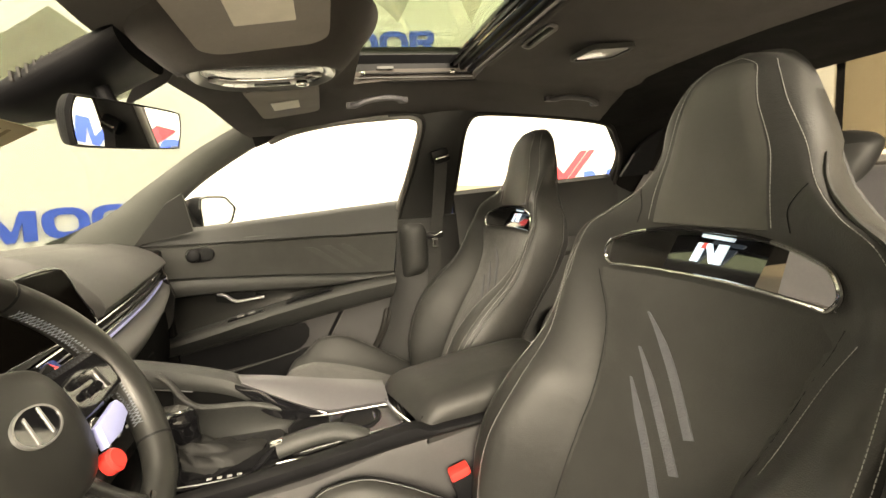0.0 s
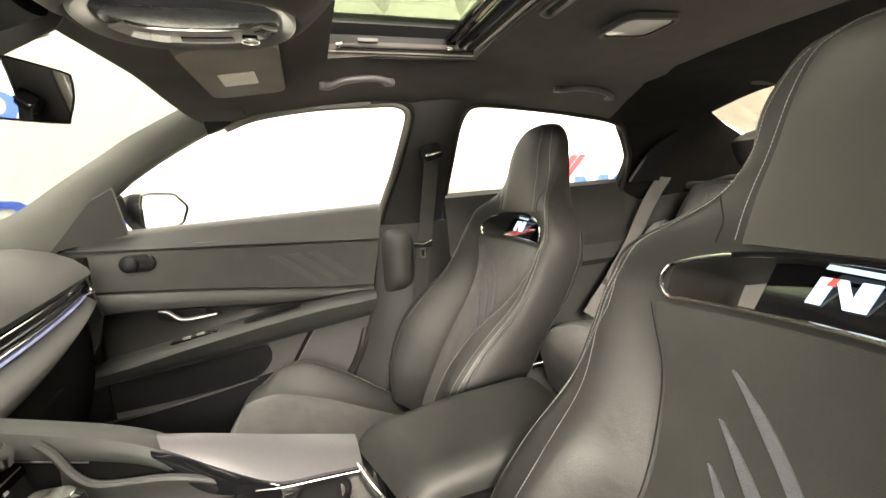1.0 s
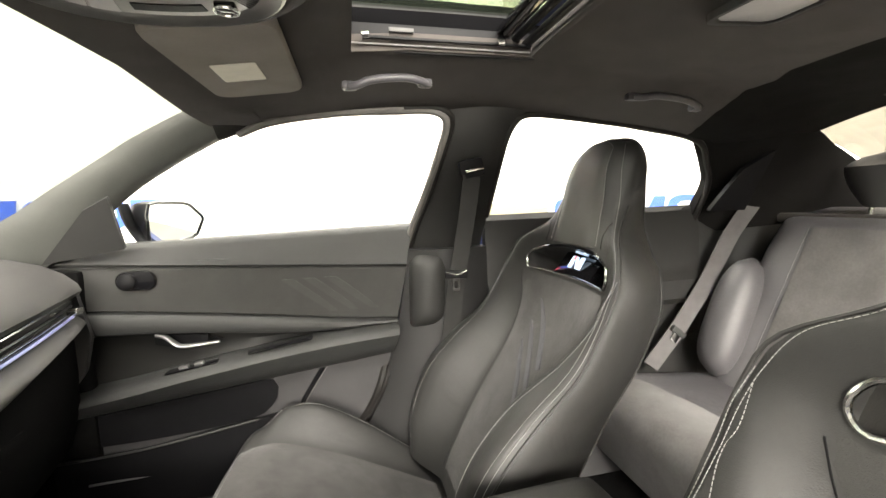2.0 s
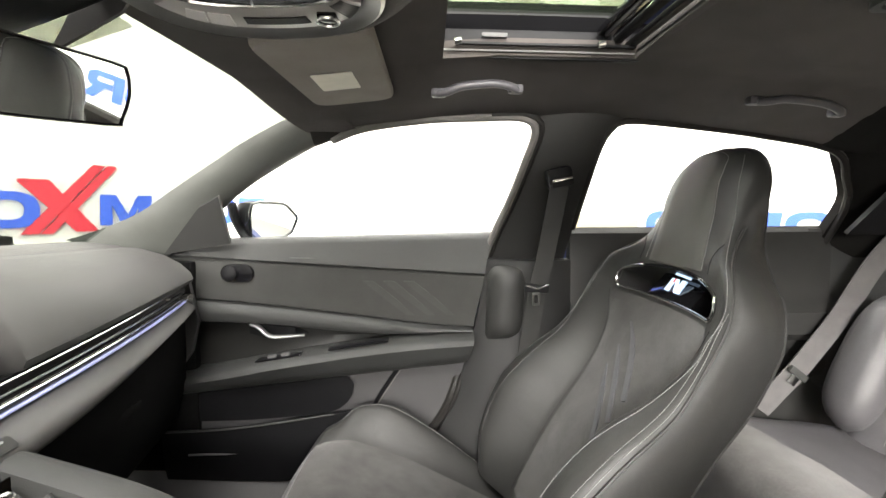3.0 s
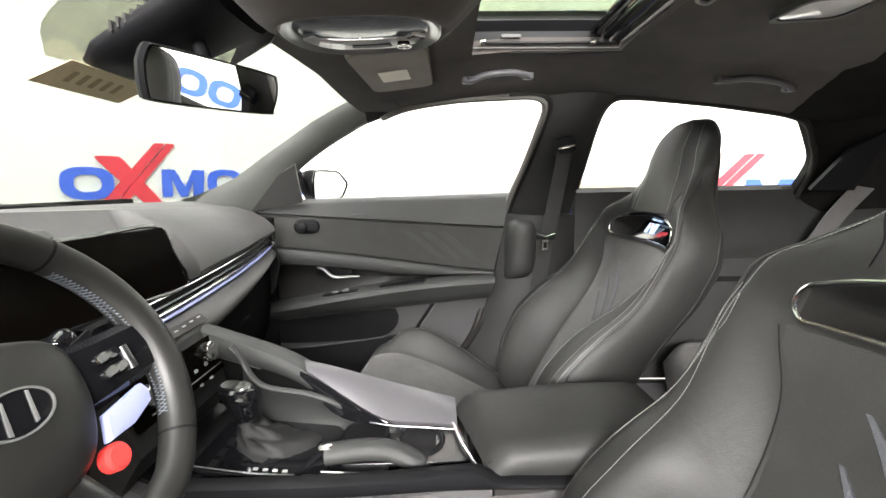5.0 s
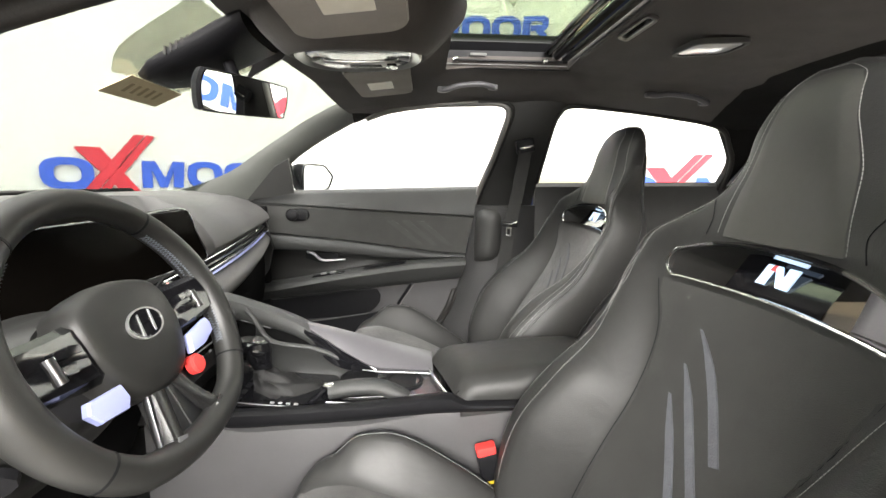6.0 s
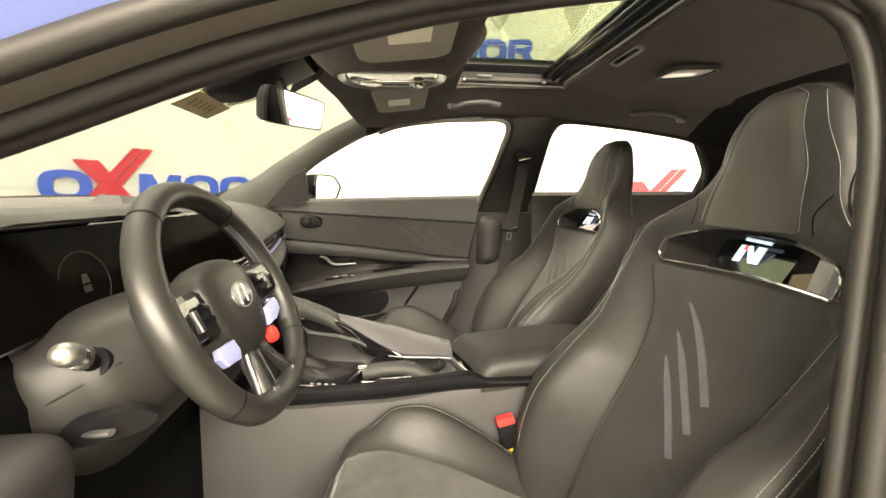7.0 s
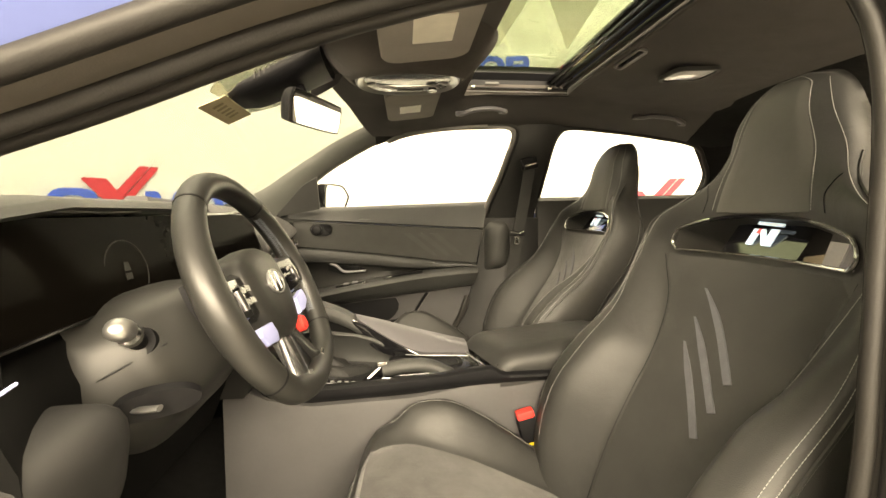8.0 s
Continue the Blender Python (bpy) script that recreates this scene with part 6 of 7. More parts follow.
def lid(i, j, top):
    u, w = -1 + i / 9, j / 16
    x = lerp(-0.421 - 0.030 * u, -0.07, w)
    e = max(0, (abs(u) - 0.65) / 0.35)
    f = min(1, w / 0.16, (1 - w) / 0.16)
    z = table(w, [(0, 0.596), (0.15, 0.606), (0.6, 0.622), (1, 0.628)]) + 0.005 * (1 - u * u)
    if top:
        return Vector((x, u * 0.104, z - 0.026 * e * e - 0.032 * (1 - math.sqrt(max(0, 1 - (1 - f) ** 2)))))
    return Vector((x + 0.035 * (1 - min(1, w / 0.12)), u * 0.098, 0.556))


lid_ = part("armrest_lid", two_sheets(18, 16, lambda i, j: lid(i, j, True), lambda i, j: lid(i, j, False)), LEATHER, arm, "padded black leather armrest lid", sharp=65)
part("box_front", plate([(-0.085, 0.0), (0.085, 0.0), (0.09, 0.045), (-0.09, 0.045)], 0.012, facing((-0.40, 0.005, 0.530), (-0.85, 0, 0.5))), GLOSS_DARK, arm, "gloss black front of the armrest box")
part("box_trim", tube(along([(-0.445, 0.03, 0.566), (-0.43, -0.03, 0.566), (-0.405, -0.088, 0.560)], 10), 0.003, 6), CHROME, arm)
part("box_key", plate(round_outline(0.09, 0.028, 0.004), 0.004, facing((-0.424, -0.01, 0.550), (-0.85, 0, 0.5))), CHROME, arm, "bright metal plate")

# driver's buckle
bk = thing("seat_belt_buckle", (-0.33, -0.125, 0.40), "black belt buckle with a red release key", "seat belt buckle", "belt buckles")
mb = Matrix.Translation((-0.325, -0.128, 0.428)) @ Matrix.Rotation(radians(-14), 4, "Y")
part("body", box((0.042, 0.026, 0.060), 0.006, mb @ Matrix.Translation((0, 0, 0.0125))), DARK, bk)
part("release_key", box((0.040, 0.024, 0.022), 0.005, mb @ Matrix.Translation((0, 0, 0.045))), RED, bk, "red release key")
part("tag", box((0.030, 0.022, 0.008), 0.002, mb @ Matrix.Translation((0, 0, -0.021))), YELLOW, bk, "yellow tag")
part("stem", box((0.026, 0.012, 0.12), 0.003, mb @ Matrix.Translation((0.01, 0, -0.10))), DARK, bk)

# ---- passenger front door ----
door = thing("front_door", (-0.65, 0.74, 0.3), "closed passenger door with dark trim and cloth inset", "car door")


def zb(x):
    return 0.967 + (x + 0.245) * 0.033


def zt(x):
    return 0.854 - (x + 0.276) * 0.056


def zi(x):
    return curve_table(x, [(-1.16, 0.792), (-1.026, 0.785), (-0.814, 0.766), (-0.586, 0.739), (-0.425, 0.719), (-0.28, 0.708)])


def z_arm(x):
    return curve_table(x, [(-1.16, 0.583), (-0.986, 0.606), (-0.796, 0.640), (-0.578, 0.674), (-0.45, 0.689), (-0.30, 0.700)])


def z_rec(x):
    """Lower edge of the ledge, over the handle's recess."""
    return max(curve_table(x, [(-1.16, 0.722), (-1.0, 0.728), (-0.917, 0.725), (-0.752, 0.712), (-0.555, 0.695), (-0.30, 0.690)]), z_arm(x) + 0.001)


def z_under(x):
    return 0.594 + (x + 0.581) * 0.115


def rear_edge(z):
    return table(z, [(0.25, -0.48), (0.36, -0.43), (0.45, -0.372), (0.56, -0.335), (0.70, -0.300), (0.86, -0.268), (0.967, -0.247)])


def door_band(rows, n=24, x0=-1.16, thick=0.03):
    """A band of the door trim: rows of functions of x giving (y, z)."""
    k = len(rows) - 1

    def f(i, j):
        y, z = rows[j](lerp(x0, -0.29, i / n))
        x = lerp(x0, rear_edge(z), i / n)
        y, z = rows[j](x)
        return Vector((x, y, z))
    return two_sheets(n, k, f, lambda i, j: f(i, j) + Vector((0, thick, 0)))


part("upper_trim", door_band([lambda x: (0.768, zb(x) + 0.002), lambda x: (0.748, zb(x) + 0.004), lambda x: (0.735, zb(x)), lambda x: (0.724, zb(x) - 0.015), lambda x: (0.714, zb(x) - 0.05), lambda x: (0.707, lerp(zb(x), zt(x), 0.75)), lambda x: (0.704, zt(x) + 0.006), lambda x: (0.709, zt(x) + 0.001)]), SOFT, door, "soft upper door trim")
part("inset_panel", door_band([lambda x: (0.713, zt(x) - 0.001), lambda x: (0.708, zt(x) - 0.006), lambda x: (0.706, lerp(zt(x), zi(x), 0.3)), lambda x: (0.702, lerp(zt(x), zi(x), 0.7)), lambda x: (0.700, zi(x) + 0.006), lambda x: (0.706, zi(x) + 0.001)]), FABRIC, door, "dark cloth inset with slanting stripes")
part("ledge", door_band([lambda x: (0.706, zi(x)), lambda x: (0.692, zi(x) - 0.002), lambda x: (0.684, lerp(zi(x), z_rec(x), 0.25)), lambda x: (0.682, lerp(zi(x), z_rec(x), 0.6)), lambda x: (0.687, z_rec(x) + 0.004), lambda x: (0.697, z_rec(x)), lambda x: (0.722, z_rec(x) - 0.001)]), SOFT, door, "rounded ledge under the cloth inset")
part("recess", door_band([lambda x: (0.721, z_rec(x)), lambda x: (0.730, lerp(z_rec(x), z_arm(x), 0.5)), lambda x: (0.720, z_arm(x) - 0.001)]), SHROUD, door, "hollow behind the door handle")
part("armrest", door_band([lambda x: (0.722, z_arm(x) + 0.003), lambda x: (0.69, z_arm(x) + 0.003), lambda x: (0.655, z_arm(x) - 0.001), lambda x: (0.640, z_arm(x) - 0.008), lambda x: (0.634, z_arm(x) - 0.018), lambda x: (0.646, lerp(z_arm(x), z_under(x), 0.6)), lambda x: (0.662, z_under(x) + 0.006), lambda x: (0.672, z_under(x)), lambda x: (0.70, z_under(x) - 0.006)]), SOFT, door, "padded door armrest")
part("lower_panel", door_band([lambda x: (0.698, z_under(x) - 0.004), lambda x: (0.702, z_under(x) - 0.06), lambda x: (0.700, 0.46), lambda x: (0.695, 0.38), lambda x: (0.69, 0.28)]), HARD, door, "grey lower door panel")
part("panel_groove", tube(along([(-0.506, 0.694, 0.594), (-0.525, 0.697, 0.565), (-0.556, 0.698, 0.515), (-0.58, 0.698, 0.47)], 14), 0.0065, 8), DARK, door, "dark slanting groove in the lower panel")
part("groove_edge", tube(along([(-0.497, 0.692, 0.594), (-0.516, 0.695, 0.565), (-0.548, 0.696, 0.515), (-0.572, 0.696, 0.47)], 14), 0.0016, 6), SEAL_PALE, door)
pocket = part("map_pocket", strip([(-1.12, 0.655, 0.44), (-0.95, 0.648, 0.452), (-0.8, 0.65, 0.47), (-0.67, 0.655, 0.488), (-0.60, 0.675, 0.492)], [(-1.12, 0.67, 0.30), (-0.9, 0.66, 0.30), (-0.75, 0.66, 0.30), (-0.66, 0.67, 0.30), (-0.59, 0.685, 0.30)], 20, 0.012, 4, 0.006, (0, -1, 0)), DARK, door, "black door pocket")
part("pocket_lip", tube(along([(-1.12, 0.652, 0.442), (-0.95, 0.645, 0.454), (-0.8, 0.647, 0.472), (-0.67, 0.652, 0.490)], 30), 0.0026, 6), SOFT, pocket)
# dark plate painting the shade that falls below the armrest
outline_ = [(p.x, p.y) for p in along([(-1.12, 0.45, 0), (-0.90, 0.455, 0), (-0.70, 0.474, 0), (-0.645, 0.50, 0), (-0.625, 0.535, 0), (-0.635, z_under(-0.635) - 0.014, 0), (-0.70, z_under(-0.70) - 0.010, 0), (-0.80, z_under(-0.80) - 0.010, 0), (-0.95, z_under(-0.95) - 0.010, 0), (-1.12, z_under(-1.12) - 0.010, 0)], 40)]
part("pocket_shade", plate(outline_, 0.006, Matrix(((1, 0, 0, 0), (0, 0, -1, 0.6985), (0, 1, 0, 0), (0, 0, 0, 1)))), DARK, door, "flat dark plate standing in for shade under the armrest")
part("kick_strip", tube([(-1.05, 0.648, 0.382), (-0.72, 0.655, 0.387)], 0.0028, 6), SILVER, door, "bright kick strip")
for k in range(3):
    x0 = -0.60 + 0.055 * k
    part("emboss", strip([(x0, 0.7035, 0.838), (x0 + 0.06, 0.702, 0.79), (x0 + 0.12, 0.7005, 0.745)], [(x0 + 0.03, 0.7035, 0.838), (x0 + 0.09, 0.702, 0.79), (x0 + 0.14, 0.7005, 0.745)], 8, 0.003, 2, 0, (0, -1, 0)), STRIPE_DOOR, door, "faint slanting embossed stripe")
tw = part("tweeter", plate(round_outline(0.088, 0.048, 0.0235), 0.010, facing((-0.930, 0.707, 0.858), (0, -1, 0.05)), 0.003), PIANO, door, "oval tweeter surround")
n = 24
mt = facing((-0.946, 0.697, 0.858), (0, -1, 0.05))
part("tweeter_grille", loft([[mt @ Vector((q * math.cos(2 * math.pi * k / n), q * math.sin(2 * math.pi * k / n), z)) for k in range(n)] for q, z in ((0.02, 0), (0.0195, 0.008), (0.016, 0.011), (0.005, 0.012))]), DARK, tw)
hd = part("door_handle", tube(along([(-0.897, 0.70, 0.720), (-0.875, 0.694, 0.714), (-0.853, 0.692, 0.694), (-0.83, 0.694, 0.687), (-0.757, 0.70, 0.690)], 18), lambda t: 0.0055 + 0.003 * (1 - t), 10, flat=0.7), SILVER, door, "curved satin metal door handle")
part("handle_cup", plate([(-0.91, 0.715), (-0.79, 0.708), (-0.75, 0.69), (-0.85, 0.672), (-0.91, 0.69)], 0.004, Matrix(((1, 0, 0, 0), (0, 0, -1, 0.722), (0, 1, 0, 0), (0, 0, 0, 1)))), DARK, hd)
part("lock_lever", box((0.020, 0.012, 0.026), 0.003, Matrix.Translation((-0.792, 0.704, 0.700))), DARK, door)
part("switch_bezel", box((0.12, 0.03, 0.005), 0.002, Matrix.Translation((-0.815, 0.675, 0.6385)) @ Matrix.Rotation(radians(-9), 4, "Y")), PIANO, door)
for k in range(2):
    part("window_switch", box((0.022, 0.013, 0.008), 0.003, Matrix.Translation((-0.835 + 0.035 * k, 0.675, 0.640 + 0.006 * k)) @ Matrix.Rotation(radians(-9), 4, "Y")), SILVER, door)
part("pull_cup", box((0.16, 0.022, 0.006), 0.003, Matrix.Translation((-0.606, 0.672, 0.674)) @ Matrix.Rotation(radians(-9), 4, "Y")), DARK, door, "dark pull recess in the armrest")
part("pull_edge", tube([(-0.68, 0.655, 0.664), (-0.535, 0.655, 0.687)], 0.003, 6), PIANO, door)
part("sail_panel", plate([(-1.10, 0.915), (-0.925, 0.945), (-0.921, 1.062), (-0.975, 1.035)], 0.010, Matrix(((1, 0, 0, 0), (0, -0.45, -0.89, 1.145), (0, 0.89, -0.45, 0.0), (0, 0, 0, 1))) @ Matrix.Translation((0, 0, 0)) @ Matrix.Diagonal((1, 1 / 0.89, 1, 1))), PILLAR_B, door, "grey corner panel before the window")

# ---- passenger rear door ----
rd = thing("rear_door", (0.3, 0.74, 0.3), "closed rear door with dark trim", "car door")


def rd_f(i, j):
    x = lerp(-0.03, 0.72, i / 18)
    y, z = ((0.765, 0.982), (0.745, 0.985), (0.730, 0.97), (0.722, 0.90), (0.716, 0.80), (0.690, 0.77), (0.672, 0.75), (0.672, 0.69), (0.70, 0.665), (0.71, 0.55), (0.70, 0.32))[j]
    return Vector((x, y, z + 0.012 * (i / 18)))


part("trim", two_sheets(18, 10, rd_f, lambda i, j: rd_f(i, j) + Vector((0, 0.03, 0))), PILLAR_B, rd, "dark rear door trim with armrest")
part("quarter_panel", plate([(0.665, 0.985), (0.80, 0.985), (0.80, 1.16), (0.715, 1.105)], 0.012, Matrix(((1, 0, 0, 0), (0, -0.45, -0.89, 1.140), (0, 0.89, -0.45, 0.0), (0, 0, 0, 1))) @ Matrix.Diagonal((1, 1 / 0.89, 1, 1))), DARK, rd, "black corner panel behind the window")

# ---- door mirror ----
dm = thing("door_mirror", (-0.88, 0.86, 0.94), "dark door mirror outside the passenger window", "door mirror")
out2 = [(-0.085, -0.05), (-0.098, 0.02), (-0.094, 0.048), (-0.07, 0.054), (0.02, 0.052), (0.045, 0.047), (0.098, 0.012), (0.103, 0.0), (0.085, -0.042), (0.06, -0.052), (-0.03, -0.058)]
out2 = [(p.x, p.y) for a, b in zip(out2, out2[1:] + out2[:1]) for p in (Vector((*a, 0)), Vector((*a, 0)).lerp(Vector((*b, 0)), 0.5))]
mm = facing((-0.895, 0.875, 0.995), (0.92, -0.37, -0.17)) @ Matrix.Diagonal((1.0, 1.0, 1, 1))
part("housing", loft([[mm @ Vector((x * s, y * s, z)) for x, y in out2] for s, z in ((0.35, -0.09), (0.72, -0.075), (0.95, -0.04), (1.04, 0.0), (1.0, 0.004), (0.95, -0.004))]), DARK, dm, "dark mirror shell")
part("rim", tube([mm @ Vector((x * 1.0, y * 1.0, 0.003)) for x, y in out2], 0.0045, 8, closed=True), PIANO, dm)
part("mirror_glass", plate([(x * 0.95, y * 0.94) for x, y in out2], 0.003, mm), MIRROR, dm)
part("foot", tube(along([(-0.985, 0.80, 1.045), (-0.975, 0.80, 1.0), (-0.952, 0.80, 0.955), (-0.93, 0.79, 0.93)], 14), 0.017, 12, flat=0.7), DARK, dm, "dark bracket of the mirror")

# ---- passenger seat belt on the centre pillar ----
belt = thing("seat_belt", (-0.12, 0.62, 0.4), "dark front seat belt hanging on the centre pillar", "seat belt", "seat belts")
web = along([(-0.108, 0.588, 1.095), (-0.118, 0.605, 1.0), (-0.132, 0.618, 0.9), (-0.147, 0.62, 0.82), (-0.16, 0.63, 0.7), (-0.19, 0.64, 0.5), (-0.22, 0.64, 0.33)], 28)
part("webbing", two_sheets(27, 2, lambda i, j: web[i] + Vector((-0.024 + 0.024 * j, 0.004 * (j - 1), 0)), lambda i, j: web[i] + Vector((-0.024 + 0.024 * j, 0.004 * (j - 1) + 0.0025, 0))), WEBBING, belt)
gd = part("guide", box((0.066, 0.028, 0.050), 0.013, Matrix.Translation((-0.108, 0.598, 1.112)) @ Matrix.Rotation(radians(-12), 4, "Y")), DARK, belt, "black upper belt guide")
part("guide_slot", box((0.05, 0.02, 0.008), 0.003, Matrix.Translation((-0.105, 0.588, 1.108)) @ Matrix.Rotation(radians(-12), 4, "Y")), CHROME, gd)
tg = part("tongue", box((0.062, 0.010, 0.022), 0.005, Matrix.Translation((-0.150, 0.612, 0.838)) @ Matrix.Rotation(radians(3), 4, "Y")), DARK, belt, "belt tongue with a chrome edge")
part("tongue_edge", tube([(-0.178, 0.607, 0.846), (-0.150, 0.605, 0.838), (-0.122, 0.607, 0.848)], 0.0025, 6), CHROME, tg)
part("tongue_blade", ring_plate(round_outline(0.020, 0.034, 0.003), round_outline(0.010, 0.020, 0.002), 0.003, facing((-0.152, 0.609, 0.812), (0, -1, 0))), CHROME, tg, "bright metal belt blade")
def cover_pt(i, j, back):
    u, t = i / 12, j / 14
    top = 0.895 - 0.03 * (2 * u - 1) ** 4
    z = lerp(0.672 + 0.012 * u, top, t)
    bulge = math.sin(math.pi * (0.04 + 0.92 * u)) ** 0.35 * math.sqrt(max(0.0, 1 - abs(2 * t - 1) ** 5))
    return Vector((lerp(-0.262, -0.158, u) - 0.006 * (1 - t), 0.715 if back else 0.712 - 0.070 * bulge, z))


part("pillar_cover", two_sheets(12, 14, lambda i, j: cover_pt(i, j, False), lambda i, j: cover_pt(i, j, True)), PILLAR_B, belt, "moulded belt reel cover")

rb = thing("seat_belt", (0.58, 0.65, 0.5), "grey rear seat belt lying over the bench", "seat belt", "seat belts")
web = along([(0.86, 0.655, 1.0), (0.774, 0.65, 0.90), (0.686, 0.645, 0.757), (0.63, 0.642, 0.68), (0.572, 0.64, 0.605), (0.52, 0.64, 0.545), (0.482, 0.64, 0.50)], 28)
flatw = Vector((0.019, -0.007, -0.0145))
part("webbing", two_sheets(27, 2, lambda i, j: web[i] + flatw * (j - 1), lambda i, j: web[i] + flatw * (j - 1) + Vector((0.0, 0.003, 0))), WEBBING_GREY, rb)
tm = Matrix.Translation((0.575, 0.636, 0.603)) @ Matrix.Rotation(radians(37), 4, "Y")
part("tongue", box((0.058, 0.012, 0.02), 0.005, tm), PILLAR, rb, "grey belt tongue")
part("tongue_blade", box((0.026, 0.004, 0.03), 0.001, tm @ Matrix.Translation((0, 0, -0.02))), CHROME, rb, "bright metal belt blade")

# ---- overhead: visors, console, handles, lamp ----


def visor(s, label):
    v = thing("sun_visor", (-0.57, 0.28 if s > 0 else -0.40, 1.24), label, "sun visor", "sun visors")
    pts = round_outline(0.345, 0.156, 0.032, 7)
    # local x runs outboard, local y rearward, the front faces down
    at = Vector((-0.572, 0.287, 1.262)) if s > 0 else Vector((-0.56, -0.40, 1.220))
    dn = Vector((0.12, 0, -1)).normalized()
    yy = Vector((0, s, 0.02)).normalized()
    m = Matrix.Translation(at) @ Matrix((yy, dn.cross(yy) * (1 if s > 0 else -1), dn)).transposed().to_4x4()
    lx, ly = (0.015, -0.005) if s > 0 else (-0.045, 0.007)
    part("board", plate(pts, 0.022, m, 0.006), VISOR, v, "cloth-covered visor board")
    part("label", plate(round_outline(0.088, 0.064, 0.003), 0.0012, m @ Matrix.Translation((lx, ly, 0.0222))), LABEL, v, "pale warning label")
    part("clip", tube([at + Vector((-0.07, -s * 0.16, -0.01)), at + Vector((-0.055, -s * 0.185, -0.008))], 0.008, 10), DARK, v, "dark visor clip")
    part("hinge_arm", tube([at + Vector((-0.065, -s * 0.18, -0.008)), at + Vector((-0.06, s * 0.17, -0.006))], 0.006, 8), DARK, v)
    return v


visor(1, "grey sun visor folded up with a pale label")
visor(-1, "grey driver sun visor folded up with a pale label")

oh = thing("overhead_console", (-0.585, 0, 1.25), "silver-edged overhead console with reading lamps and roof switch", "overhead console")
OC = Vector((-0.585, -0.003, 1.232))


def oh_pt(a, b, q, z):
    """A point on a squarish oval round the console's middle, q in radians, lower towards the front."""
    c, d = math.cos(q), math.sin(q)
    x = a * math.copysign(abs(c) ** 0.85, c)
    return OC + Vector((x, b * math.copysign(abs(d) ** 0.85, d), z + 0.03 * x))


def oh_ridge(a, b, z, dip, n=56):
    """An oval dipped on the driver's side, to fit the camera's view."""
    return [oh_pt(a, b, 2 * math.pi * k / n, z - dip * max(0.0, -math.sin(2 * math.pi * k / n)) ** 0.6) for k in range(n)]


def oh_ring(a, b, z, n=56):
    return [oh_pt(a, b, 2 * math.pi * k / n, z) for k in range(n)]


def oh_band(a0, b0, a1, b1, q0, q1, z, thick, n=24, m=4, dome=0.0):
    """A curved plate between two ovals, from angle q0 to q1."""
    def f(i, j, lift):
        q, t = radians(lerp(q0, q1, i / n)), j / m
        return oh_pt(lerp(a0, a1, t), lerp(b0, b1, t), q, z - lift - dome * 4 * t * (1 - t))
    return two_sheets(n, m, lambda i, j: f(i, j, thick), lambda i, j: f(i, j, 0))


part("pod", loft([oh_ring(0.205, 0.20, 0.075), oh_ridge(0.175, 0.165, 0.042, 0.03), oh_ridge(0.146, 0.132, 0.012, 0.026), oh_ridge(0.132, 0.114, 0.0, 0.022), oh_ridge(0.126, 0.105, -0.003, 0.018), oh_ridge(0.121, 0.099, -0.002, 0.008), oh_ring(0.119, 0.097, 0.008), oh_ring(0.06, 0.05, 0.010)]), HEADLINER, oh, "cloth-covered bulge, dipped to fit the camera's view", sharp=70)
part("shell", loft([oh_ring(0.120, 0.097, 0.004), oh_ring(0.120, 0.097, -0.006), oh_ring(0.116, 0.093, -0.009), oh_ring(0.105, 0.081, -0.006), oh_ring(0.100, 0.076, 0.0), oh_ring(0.099, 0.075, 0.004)]), SILVER_GLOSS, oh, "glossy silver console surround")
face = part("face", loft([oh_ring(0.101, 0.077, 0.004), oh_ring(0.100, 0.076, -0.001), oh_ring(0.08, 0.055, -0.003), oh_ring(0.02, 0.015, -0.004)]), OH_LENS, oh, "smoky blue-grey glossy console face")
panel = part("switch_panel", oh_band(0.098, 0.074, 0.078, 0.030, 12, 168, -0.0015, 0.004, 32, 4, 0.0015), CONSOLE_PALE, face, "pale grey crescent with the roof switches")
part("panel_edge", tube([oh_pt(0.077, 0.029, radians(lerp(14, 166, k / 30)), -0.004) for k in range(31)], 0.0016, 6), CHROME, panel)
for q0, q1 in ((112, 128), (130, 146)):
    part("reading_lamp", oh_band(0.094, 0.069, 0.084, 0.042, q0, q1, -0.006, 0.002, 8, 3), LENS, panel, "clear reading lamp lens")
part("roof_key_slot", oh_band(0.090, 0.060, 0.085, 0.046, 68, 104, -0.006, 0.002, 10, 2), DARK, panel, "black slot of the sunroof switch")
part("roof_key", box((0.020, 0.018, 0.007), 0.003, Matrix.Translation(oh_pt(0.086, 0.054, radians(50), -0.009))), PIANO, panel, "gloss black sunroof key")
part("key_rim", tube([oh_pt(0.086, 0.054, radians(50), -0.0125) + Vector((0.011 * math.cos(2 * math.pi * k / 16), 0.010 * math.sin(2 * math.pi * k / 16), 0)) for k in range(16)], 0.0016, 6, closed=True), CHROME, panel)
for k in range(7):
    part("rib", tube([oh_pt(0.097, 0.073, radians(18 + 3.2 * k), -0.0065), oh_pt(0.080, 0.036, radians(18 + 3.2 * k), -0.0065)], 0.0009, 5), PILLAR, panel)
part("centre_joint", tube([oh_pt(0.077, 0.029, radians(95), -0.003), oh_pt(0.03, 0.02, radians(100), -0.005)], 0.0012, 5), SILVER, face)


